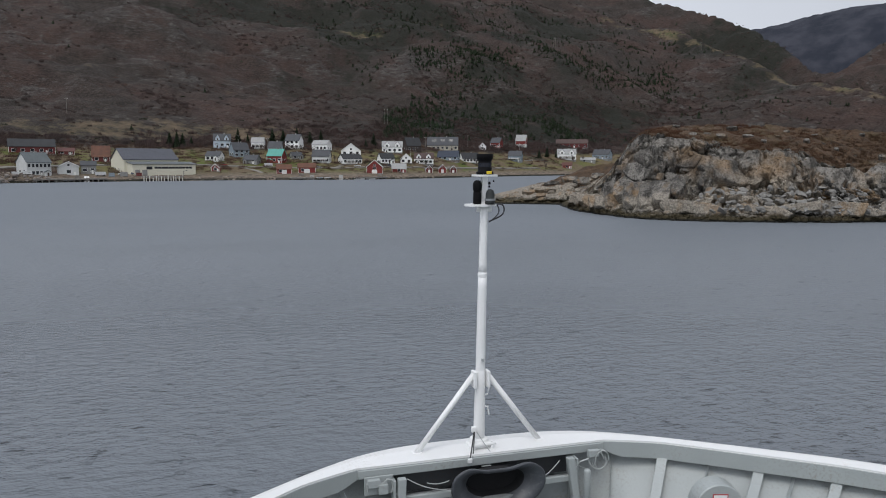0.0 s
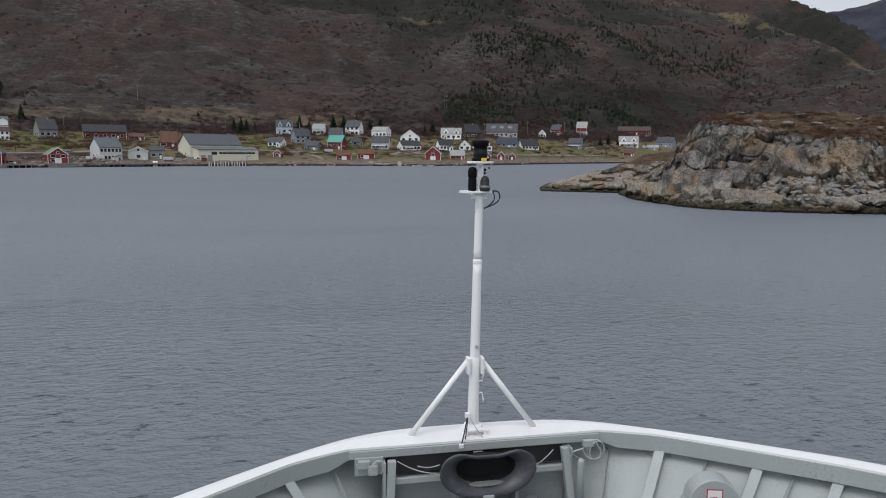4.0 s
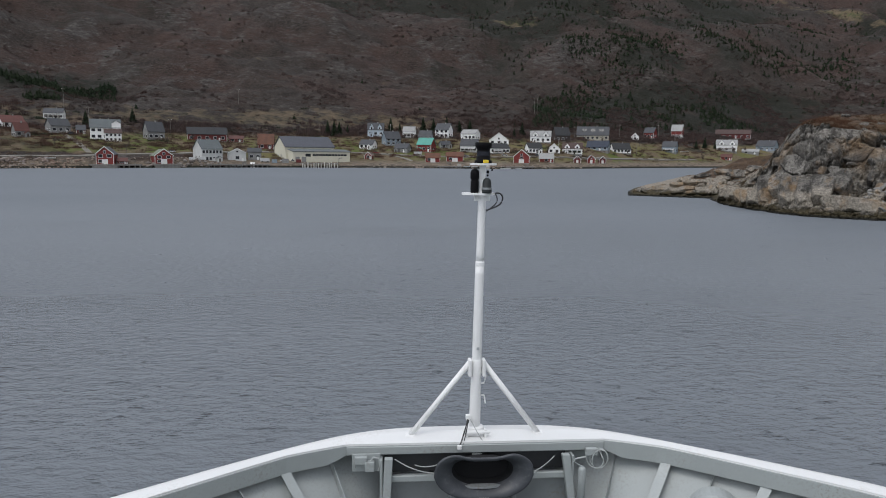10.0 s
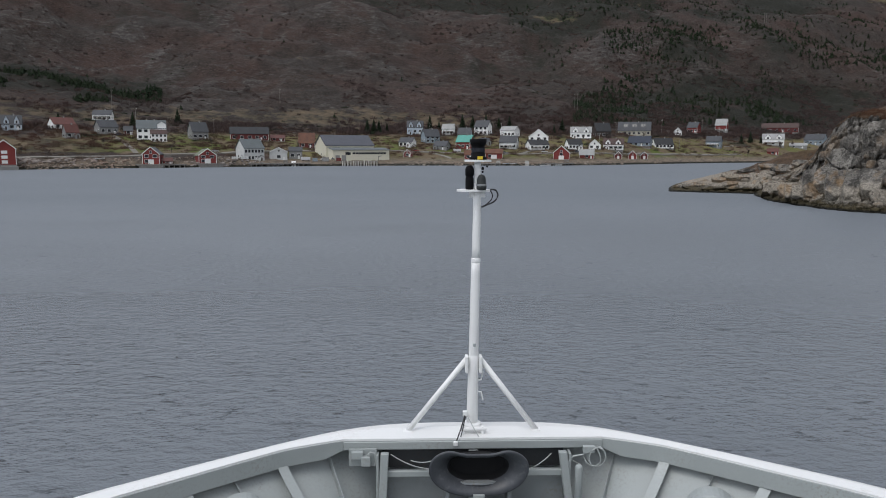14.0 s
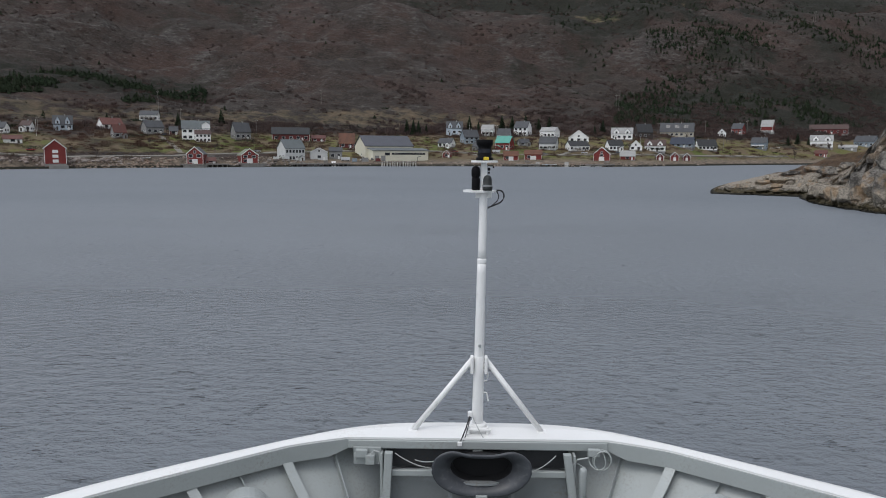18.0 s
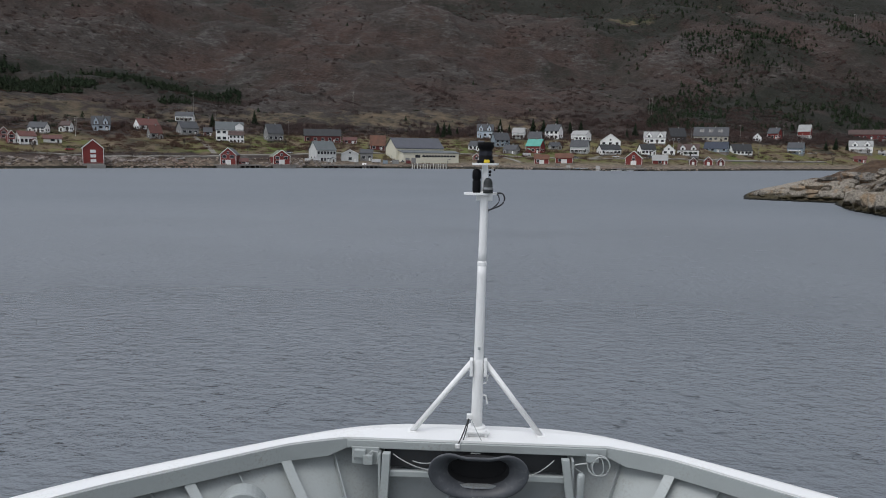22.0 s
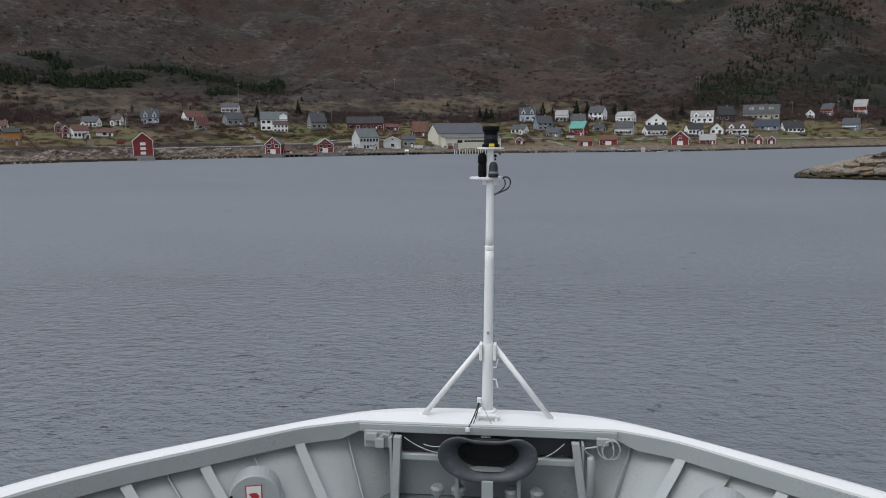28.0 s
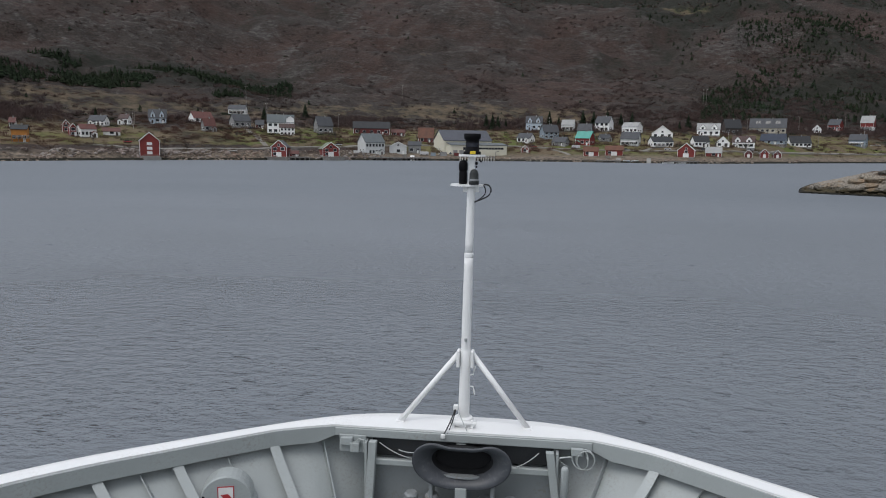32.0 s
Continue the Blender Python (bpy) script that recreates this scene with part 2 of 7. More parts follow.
def water_material():
    m, n, l, b = nodes_of("sea_water")
    co = n.new("ShaderNodeTexCoord").outputs["Object"]
    swell = noise_node(n, l, co, 0.1, 2, 0.5, (0.6, 1.4, 1))
    wave = noise_node(n, l, co, 0.85, 3, 0.6, (0.75, 1.5, 1))
    chop = noise_node(n, l, co, 1.3, 3, 0.6, (0.95, 1.35, 1))
    ripple = noise_node(n, l, co, 4.2, 3, 0.6, (0.8, 1.4, 1))
    gust = noise_node(n, l, co, 0.014, 4, 0.6, (0.6, 1.6, 1))
    tint = mix_node(n, l, map_node(n, l, gust, 0.35, 0.65), WATER_DARK, WATER_LIGHT)
    l.new(tint, b.inputs["Base Color"])
    b.inputs["IOR"].default_value = 1.38
    # wind-ruffled open water, smoother round the ship
    far = n.new("ShaderNodeVectorMath")
    far.operation = "LENGTH"
    l.new(co, far.inputs[0])
    ruffle = n.new("ShaderNodeMath")
    l.new(map_node(n, l, far.outputs["Value"], 30, 170, 0.18, 0.66), ruffle.inputs[0])
    l.new(map_node(n, l, gust, 0.3, 0.7, -0.04, 0.06), ruffle.inputs[1])
    l.new(ruffle.outputs[0], b.inputs["Roughness"])
    # low swell, a few single wavelets, choppy patches under the gusts, fine ripples
    crest = map_node(n, l, wave, 0.6, 0.8)
    crest.node.interpolation_type = "SMOOTHSTEP"
    normal = None
    for height, strength, distance in ((swell, 0.1, 1.0), (crest, 0.9, 0.26), (chop, map_node(n, l, far.outputs["Value"], 25, 130, 0.55, 0.18), 0.3), (ripple, 0.5, 0.1)):
        k = n.new("ShaderNodeBump")
        k.inputs["Distance"].default_value = distance
        if isinstance(strength, float):
            k.inputs["Strength"].default_value = strength
        else:
            l.new(strength, k.inputs["Strength"])
        l.new(height, k.inputs["Height"])
        if normal is not None:
            l.new(normal, k.inputs["Normal"])
        normal = k.outputs["Normal"]
    l.new(normal, b.inputs["Normal"])
    return m


WATER_DARK, WATER_LIGHT = (0.132, 0.148, 0.166), (0.158, 0.175, 0.195)
WATER = water_material()


def land_material():
    """Heath, rock, grass, shingle: the share of each is in the colour layer 'cover'."""
    m, n, l, b = nodes_of("hillside")
    co = n.new("ShaderNodeTexCoord").outputs["Object"]
    at = n.new("ShaderNodeAttribute")
    at.attribute_name = "cover"
    sep = n.new("ShaderNodeSeparateColor")
    l.new(at.outputs["Color"], sep.inputs["Color"])
    big = noise_node(n, l, co, 0.011, 4)
    mid = noise_node(n, l, co, 0.06, 6, 0.65)
    small = noise_node(n, l, co, 0.3, 7, 0.72)
    speck = noise_node(n, l, co, 0.42, 3, 0.6)
    strata = noise_node(n, l, co, 0.16, 7, 0.72, (0.6, 0.7, 1.9))
    russet = mix_node(n, l, map_node(n, l, mid, 0.32, 0.68), (0.027, 0.0165, 0.0138), (0.064, 0.038, 0.0305))
    drab = mix_node(n, l, map_node(n, l, mid, 0.32, 0.68), (0.0192, 0.0155, 0.0132), (0.0437, 0.0355, 0.0303))
    heath = mix_node(n, l, map_node(n, l, big, 0.42, 0.58), russet, drab)
    heath = mix_node(n, l, map_node(n, l, small, 0.5, 0.66, 0, 0.5), heath, (0.08, 0.062, 0.05))
    ledge = noise_node(n, l, co, 0.36, 5, 0.7, (0.5, 0.6, 1.7))
    heath = mix_node(n, l, map_node(n, l, ledge, 0.54, 0.68, 0, 0.55), heath, (0.098, 0.082, 0.072))
    grain = noise_node(n, l, co, 0.7, 5, 0.75)
    heath = mix_node(n, l, map_node(n, l, grain, 0.49, 0.36, 0, 0.85), heath, (0.012, 0.0105, 0.0085))
    heath = mix_node(n, l, map_node(n, l, grain, 0.55, 0.67, 0, 0.7), heath, (0.1, 0.079, 0.067))
    heath = mix_node(n, l, map_node(n, l, speck, 0.56, 0.7, 0, 0.6), heath, (0.015, 0.0135, 0.0105))
    lawn = mix_node(n, l, map_node(n, l, big, 0.42, 0.6), (0.095, 0.116, 0.027), (0.155, 0.132, 0.055))
    grass = mix_node(n, l, map_node(n, l, mid, 0.44, 0.56), lawn, (0.14, 0.105, 0.066))
    grass = mix_node(n, l, map_node(n, l, speck, 0.52, 0.68, 0, 0.45), grass, (0.035, 0.033, 0.018))
    rock = mix_node(n, l, map_node(n, l, strata, 0.38, 0.68), (0.024, 0.021, 0.019), (0.108, 0.096, 0.088))
    rock = mix_node(n, l, map_node(n, l, speck, 0.5, 0.62, 0, 0.8), rock, (0.018, 0.016, 0.013))
    wood = mix_node(n, l, map_node(n, l, small, 0.35, 0.7), (0.010, 0.012, 0.008), (0.028, 0.025, 0.019))
    crack = map_node(n, l, strata, 0.36, 0.66, -0.5, 0.32)
    add = n.new("ShaderNodeMath")
    l.new(sep.outputs["Blue"], add.inputs[0])
    l.new(crack, add.inputs[1])
    col = mix_node(n, l, map_node(n, l, add.outputs[0], 0.3, 0.75), heath, rock)
    thick = n.new("ShaderNodeMath")
    l.new(sep.outputs["Green"], thick.inputs[0])
    l.new(map_node(n, l, mid, 0.3, 0.7, -0.35, 0.35), thick.inputs[1])
    col = mix_node(n, l, map_node(n, l, thick.outputs[0], 0.3, 0.7), col, wood)
    add2 = n.new("ShaderNodeMath")
    l.new(sep.outputs["Red"], add2.inputs[0])
    l.new(map_node(n, l, mid, 0.3, 0.7, -0.3, 0.3), add2.inputs[1])
    col = mix_node(n, l, map_node(n, l, add2.outputs[0], 0.35, 0.7), col, grass)
    # tidal zone: bleached shingle above a band of dark weed
    z = n.new("ShaderNodeSeparateXYZ")
    l.new(co, z.inputs[0])
    shingle = mix_node(n, l, map_node(n, l, small, 0.35, 0.7), (0.06, 0.052, 0.042), (0.28, 0.22, 0.165))
    zz = n.new("ShaderNodeMath")
    l.new(z.outputs["Z"], zz.inputs[0])
    l.new(map_node(n, l, mid, 0.3, 0.7, -1.6, 1.6), zz.inputs[1])
    col = mix_node(n, l, map_node(n, l, zz.outputs[0], 2.6, 5.2), shingle, col)
    col = mix_node(n, l, map_node(n, l, z.outputs["Z"], 0.9, 1.3), (0.02, 0.02, 0.014), col)
    # mountains behind the ridge: distance haze put into the rock's blue-grey colour
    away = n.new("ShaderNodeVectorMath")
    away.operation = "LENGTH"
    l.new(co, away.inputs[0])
    haze_blue = mix_node(n, l, map_node(n, l, big, 0.4, 0.6), (0.021, 0.024, 0.034), (0.044, 0.046, 0.058))
    col = mix_node(n, l, map_node(n, l, away.outputs["Value"], 2250, 2500), col, haze_blue)
    l.new(col, b.inputs["Base Color"])
    b.inputs["Roughness"].default_value = 0.95
    b.inputs["Specular IOR Level"].default_value = 0.2
    l.new(bump_node(n, l, small, 0.9, 1.3), b.inputs["Normal"])
    return m


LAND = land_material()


def skerry_material():
    m, n, l, b = nodes_of("skerry_rock")
    co = n.new("ShaderNodeTexCoord").outputs["Object"]
    at = n.new("ShaderNodeAttribute")
    at.attribute_name = "cover"
    sep = n.new("ShaderNodeSeparateColor")
    l.new(at.outputs["Color"], sep.inputs["Color"])
    big = noise_node(n, l, co, 0.11, 4)
    mid = noise_node(n, l, co, 0.5, 6, 0.65)
    small = noise_node(n, l, co, 2.6, 6, 0.7)
    streak = noise_node(n, l, co, 0.45, 5, 0.6, (1.6, 1.6, 0.3))
    crackv = n.new("ShaderNodeTexVoronoi")
    crackv.feature = "DISTANCE_TO_EDGE"
    crackv.inputs["Scale"].default_value = 0.34
    wob = n.new("ShaderNodeVectorMath")
    wob.operation = "MULTIPLY_ADD"
    wobn = n.new("ShaderNodeTexNoise")
    wobn.inputs["Scale"].default_value = 0.5
    wobn.inputs["Detail"].default_value = 4
    l.new(co, wobn.inputs["Vector"])
    l.new(wobn.outputs["Color"], wob.inputs[0])
    wob.inputs[1].default_value = (1.3, 1.3, 1.3)
    l.new(co, wob.inputs[2])
    upright = n.new("ShaderNodeVectorMath")
    upright.operation = "MULTIPLY"
    upright.inputs[1].default_value = (1.0, 1.0, 0.38)
    l.new(wob.outputs[0], upright.inputs[0])
    l.new(upright.outputs[0], crackv.inputs["Vector"])
    seam = map_node(n, l, crackv.outputs["Distance"], 0.0, 0.035, 1, 0)
    rock = mix_node(n, l, map_node(n, l, mid, 0.36, 0.64), (0.075, 0.069, 0.06), (0.31, 0.288, 0.256))
    rock = mix_node(n, l, map_node(n, l, streak, 0.49, 0.58, 0, 0.85), rock, (0.045, 0.042, 0.038))
    rock = mix_node(n, l, map_node(n, l, big, 0.53, 0.66, 0, 0.55), rock, (0.34, 0.215, 0.11))
    rock = mix_node(n, l, map_node(n, l, small, 0.56, 0.7, 0, 0.7), rock, (0.38, 0.36, 0.33))
    rock = mix_node(n, l, map_node(n, l, small, 0.47, 0.36, 0, 0.85), rock, (0.026, 0.024, 0.021))
    rock = mix_node(n, l, math_node(n, l, "MULTIPLY", seam, 0.05), rock, (0.03, 0.027, 0.022))
    each = n.new("ShaderNodeObjectInfo").outputs["Random"]
    rock = mix_node(n, l, map_node(n, l, each, 0.6, 1.0, 0, 0.45), rock, (0.08, 0.073, 0.066))
    rock = mix_node(n, l, map_node(n, l, each, 0.25, 0.0, 0, 0.25), rock, (0.36, 0.32, 0.27))
    heath = mix_node(n, l, map_node(n, l, mid, 0.35, 0.65), (0.058, 0.037, 0.024), (0.125, 0.078, 0.048))
    heath = mix_node(n, l, map_node(n, l, small, 0.5, 0.68, 0, 0.7), heath, (0.03, 0.028, 0.017))
    heath = mix_node(n, l, map_node(n, l, big, 0.5, 0.66, 0, 0.6), heath, (0.1, 0.075, 0.035))
    add = n.new("ShaderNodeMath")
    l.new(sep.outputs["Red"], add.inputs[0])
    l.new(map_node(n, l, mid, 0.3, 0.7, -0.62, 0.55), add.inputs[1])
    col = mix_node(n, l, map_node(n, l, add.outputs[0], 0.42, 0.56), rock, heath)
    z = n.new("ShaderNodeSeparateXYZ")
    l.new(co, z.inputs[0])
    zz = n.new("ShaderNodeMath")
    l.new(z.outputs["Z"], zz.inputs[0])
    l.new(map_node(n, l, mid, 0.3, 0.7, -0.5, 0.5), zz.inputs[1])
    pale = mix_node(n, l, map_node(n, l, small, 0.35, 0.7), (0.17, 0.15, 0.12), (0.5, 0.445, 0.37))
    reach = n.new("ShaderNodeMath")
    l.new(zz.outputs[0], reach.inputs[0])
    l.new(map_node(n, l, big, 0.4, 0.6, 0.6, -4.4), reach.inputs[1])
    band = math_node(n, l, "MULTIPLY", map_node(n, l, zz.outputs[0], 1.3, 1.7), map_node(n, l, reach.outputs[0], 4.6, 2.8))
    col = mix_node(n, l, math_node(n, l, "MULTIPLY", band, 0.8), col, pale)
    rust = noise_node(n, l, co, 0.22, 5, 0.6, (1.2, 1.2, 0.6))
    stain = math_node(n, l, "MULTIPLY", map_node(n, l, rust, 0.52, 0.62, 0, 0.5), map_node(n, l, z.outputs["Z"], 12, 5))
    col = mix_node(n, l, math_node(n, l, "MULTIPLY", stain, map_node(n, l, sep.outputs["Red"], 0.3, 0)), col, (0.33, 0.2, 0.09))
    weed = mix_node(n, l, map_node(n, l, small, 0.35, 0.7), (0.035, 0.03, 0.016), (0.1, 0.08, 0.045))
    col = mix_node(n, l, map_node(n, l, zz.outputs[0], 0.9, 1.6), weed, col)
    col = mix_node(n, l, map_node(n, l, z.outputs["Z"], 0.2, 0.5), (0.012, 0.012, 0.009), col)
    l.new(col, b.inputs["Base Color"])
    b.inputs["Roughness"].default_value = 0.9
    b.inputs["Specular IOR Level"].default_value = 0.25
    rough_h = n.new("ShaderNodeMath")
    rough_h.operation = "SUBTRACT"
    l.new(small, rough_h.inputs[0])
    l.new(math_node(n, l, "MULTIPLY", seam, 0.22), rough_h.inputs[1])
    l.new(bump_node(n, l, rough_h.outputs[0], 1.0, 0.45), b.inputs["Normal"])
    return m


SKERRY = skerry_material()

# ---- mesh helpers ----
def mesh_of(name, verts, faces, material, smooth=False):
    me = bpy.data.meshes.new(name)
    me.from_pydata([tuple(v) for v in verts], [], [tuple(q) for q in faces])
    me.materials.append(material)
    if smooth:
        me.polygons.foreach_set("use_smooth", [len(q) < 5 for q in faces])
    me.update()
    return me


def thing(name, label, category, place=(0, 0, 0), turn=0.0, group="", parent=None):
    ob = new(name)
    ob.matrix_basis = pose(*place, 0, 0, turn)
    ob.parent = parent
    return tagged(ob, label, category, group)


def part(name, shape, material, parent, label="", smooth=False):
    ob = new(name, mesh_of(name, *shape, material, smooth))
    ob.parent = parent
    if label:
        ob["label"] = label
    return ob


def box(x0, x1, y0, y1, z0, z1):
    v = [(x, y, z) for z in (z0, z1) for y in (y0, y1) for x in (x0, x1)]
    return v, [(0, 2, 3, 1), (4, 5, 7, 6), (0, 1, 5, 4), (2, 6, 7, 3), (0, 4, 6, 2), (1, 3, 7, 5)]


def joined(*shapes):
    v, q = [], []
    for a, b in shapes:
        k = len(v)
        v += list(a)
        q += [tuple(i + k for i in face) for face in b]
    return v, q


def soft(shape, width, segments=2):
    """The same shape with bevelled edges."""
    bm = bmesh.new()
    vs = [bm.verts.new(v) for v in shape[0]]
    for q in shape[1]:
        bm.faces.new([vs[i] for i in q])
    bmesh.ops.recalc_face_normals(bm, faces=bm.faces[:])
    sharp = [e for e in bm.edges if len(e.link_faces) == 2 and e.calc_face_angle(0) > 0.5]
    bmesh.ops.bevel(bm, geom=sharp, offset=width, segments=segments, affect="EDGES", profile=0.5)
    bm.verts.index_update()
    out = [tuple(v.co) for v in bm.verts], [tuple(v.index for v in f.verts) for f in bm.faces]
    bm.free()
    return out


def lathe(profile, sides=24, centre=(0, 0)):
    """Rings of (radius, z) turned about a vertical axis, closed at both ends."""
    v, q = [], []
    for r, z in profile:
        v += [(centre[0] + r * math.cos(2 * math.pi * k / sides), centre[1] + r * math.sin(2 * math.pi * k / sides), z) for k in range(sides)]
    for i in range(len(profile) - 1):
        q += [(i * sides + k, i * sides + (k + 1) % sides, (i + 1) * sides + (k + 1) % sides, (i + 1) * sides + k) for k in range(sides)]
    q.append(tuple(range(sides))[::-1])
    q.append(tuple(range((len(profile) - 1) * sides, len(profile) * sides)))
    return v, q


def tube(points, radius, sides=10, end=None):
    """A round bar along points; end: the radius at its far end."""
    pts = [Vector(p) for p in points]
    v, q = [], []
    for i, p in enumerate(pts):
        d = (pts[min(i + 1, len(pts) - 1)] - pts[max(i - 1, 0)]).normalized()
        a = d.cross(Vector((0.3, 0.2, 1) if abs(d.z) < 0.9 else (1, 0, 0))).normalized()
        b = d.cross(a)
        rr = radius if end is None else radius + (end - radius) * i / (len(pts) - 1)
        v += [tuple(p + rr * (a * math.cos(2 * math.pi * k / sides) + b * math.sin(2 * math.pi * k / sides))) for k in range(sides)]
    for i in range(len(pts) - 1):
        q += [(i * sides + k, i * sides + (k + 1) % sides, (i + 1) * sides + (k + 1) % sides, (i + 1) * sides + k) for k in range(sides)]
    q += [tuple(range(sides))[::-1], tuple(range((len(pts) - 1) * sides, len(pts) * sides))]
    return v, q


def round_off(points, times=2):
    """Cuts the corners of a line of points."""
    pts = [Vector(p) for p in points]
    for _ in range(times):
        cut = [q for p, r in zip(pts, pts[1:]) for q in (p.lerp(r, 0.25), p.lerp(r, 0.75))]
        pts = [pts[0]] + cut + [pts[-1]]
    return pts


def sag(a, b, drop, n=8):
    a, b = Vector(a), Vector(b)
    return [a.lerp(b, i / n) - Vector((0, 0, drop * 4 * (i / n) * (1 - i / n))) for i in range(n + 1)]


def curl(centre, r, turns=1.6, n=26, lean=0.3):
    c = Vector(centre)
    return [c + Vector((r * (1 - 0.1 * i / n) * math.cos(2 * math.pi * turns * i / n), lean * r * math.sin(5 * i / n), 1.15 * r * math.sin(2 * math.pi * turns * i / n))) for i in range(n + 1)]


TABLE = np.random.RandomState(7).rand(256, 256)


def value_noise(x, y, size, seed=0):
    """Smooth random values from 0 to 1 with features of the given size."""
    x, y = x / size + seed * 17.3, y / size + seed * 31.7
    i, j = np.floor(x).astype(int), np.floor(y).astype(int)
    u, w = x - i, y - j
    u, w = u * u * (3 - 2 * u), w * w * (3 - 2 * w)
    g = lambda a, b: TABLE[a & 255, b & 255]
    return (g(i, j) * (1 - u) + g(i + 1, j) * u) * (1 - w) + (g(i, j + 1) * (1 - u) + g(i + 1, j + 1) * u) * w


def fractal(x, y, size, octaves=4, seed=0, gain=0.5):
    total, amp, norm = 0, 1.0, 0
    for k in range(octaves):
        total = total + amp * value_noise(x, y, size / 2 ** k, seed + k)
        norm += amp
        amp *= gain
    return total / norm


def cells(p, size, seed=0):
    """For points p (n, 3): distance to the nearest cell centre, to the next one, and a random value of the cell."""
    q = p / size
    base = np.floor(q).astype(int)
    best = np.full(len(q), 9.0)
    second = np.full(len(q), 9.0)
    value = np.zeros(len(q))
    rel = np.zeros((len(q), 3))
    spin = np.zeros((len(q), 3))
    for dx in (-1, 0, 1):
        for dy in (-1, 0, 1):
            for dz in (-1, 0, 1):
                c = base + (dx, dy, dz)
                a = (c[:, 0] * 7 + c[:, 2] * 57 + seed) & 255
                b = (c[:, 1] * 13 + c[:, 2] * 23 + seed * 3) & 255
                o = np.stack([TABLE[a, b], TABLE[(a + 91) & 255, b], TABLE[a, (b + 47) & 255]], 1)
                d = np.linalg.norm(c + o - q, axis=1)
                nearer = d < best
                second = np.where(nearer, best, np.minimum(second, d))
                value = np.where(nearer, TABLE[(a + 33) & 255, (b + 77) & 255], value)
                rel[nearer] = (q - c - o)[nearer]
                spin[nearer] = (np.stack([TABLE[(a + 5) & 255, (b + 9) & 255], TABLE[(a + 15) & 255, (b + 19) & 255], TABLE[(a + 25) & 255, (b + 29) & 255]], 1) * 2 - 1)[nearer]
                best = np.where(nearer, d, best)
    return best, second, value, rel, spin


def grid_faces(nu, nv, wrap=False):
    i, j = np.meshgrid(np.arange(nu if wrap else nu - 1), np.arange(nv - 1), indexing="ij")
    a, b = (i * nv + j).ravel(), (((i + 1) % nu) * nv + j).ravel()
    return np.stack([a, b, b + 1, a + 1], 1)


def sheet(name, verts, faces, material, cover=None, smooth=True):
    """A large mesh from arrays."""
    me = bpy.data.meshes.new(name)
    me.vertices.add(len(verts))
    me.vertices.foreach_set("co", np.asarray(verts, dtype=np.float32).ravel())
    k = faces.shape[1]
    me.loops.add(faces.size)
    me.loops.foreach_set("vertex_index", faces.ravel().astype(np.int32))
    me.polygons.add(len(faces))
    me.polygons.foreach_set("loop_start", np.arange(0, faces.size, k, dtype=np.int32))
    me.polygons.foreach_set("loop_total", np.full(len(faces), k, dtype=np.int32))
    me.update(calc_edges=True)
    me.validate()
    if smooth:
        me.polygons.foreach_set("use_smooth", np.ones(len(me.polygons), dtype=bool))
    if cover is not None:
        at = me.attributes.new("cover", "FLOAT_COLOR", "POINT")
        at.data.foreach_set("color", np.concatenate([cover, np.ones((len(cover), 1))], 1).astype(np.float32).ravel())
    me.materials.append(material)
    return new(name, me)


# ---- water ----
sea = new("water", mesh_of("water", [(-4500, -4500, 0), (4500, -4500, 0), (4500, 4500, 0), (-4500, 4500, 0)], [(0, 1, 2, 3)], WATER))
tagged(sea, "grey rippled sea water of a sheltered fjord", "water", kind="structure")

# ---- the ground: one sheet from the sea bed to the ridges ----
# the shore's distance by bearing (degrees from +y to the right), and the height above the sea by distance inland
SHORE_A = (-180, -90, -60, -40, -30, -20, -10, 0, 8, 12, 16, 20, 25, 30, 45, 60, 90, 180)
SHORE_R = (1600, 900, 370, 365, 385, 400, 425, 445, 455, 480, 530, 590, 660, 720, 800, 850, 1100, 1600)
RISE_S = (-200, -20, 0, 4, 12, 25, 50, 100, 160, 300, 460, 860, 1200, 1700)
RISE_Z = (-12, -3, 0, 1.4, 2.4, 4, 9, 19, 30, 75, 130, 290, 430, 600)
RIDGE_A = (-180, -100, -45, 15, 24, 28, 30.0, 32.4, 35.1, 37.4, 39.6, 41.1, 42.5, 45.2, 50, 70, 180)
RIDGE_E = (3, 6, 15, 15, 14, 12.6, 11.7, 11.0, 10.1, 9.1, 7.5, 6.4, 6.3, 7.9, 9, 8, 3)
FAR_A = (-180, 20, 30, 37.4, 40.2, 42.9, 45.1, 52, 70, 180)
FAR_E = (2.5, 5, 8.0, 9.0, 9.55, 9.97, 10.2, 10.6, 8, 2.5)


SPUR_A = (20, 24, 28, 32, 36, 40, 43, 47, 60)
SPUR_S = (1050, 950, 820, 730, 580, 430, 340, 250, 150)


def shore(a):
    return np.interp(a, SHORE_A, SHORE_R)


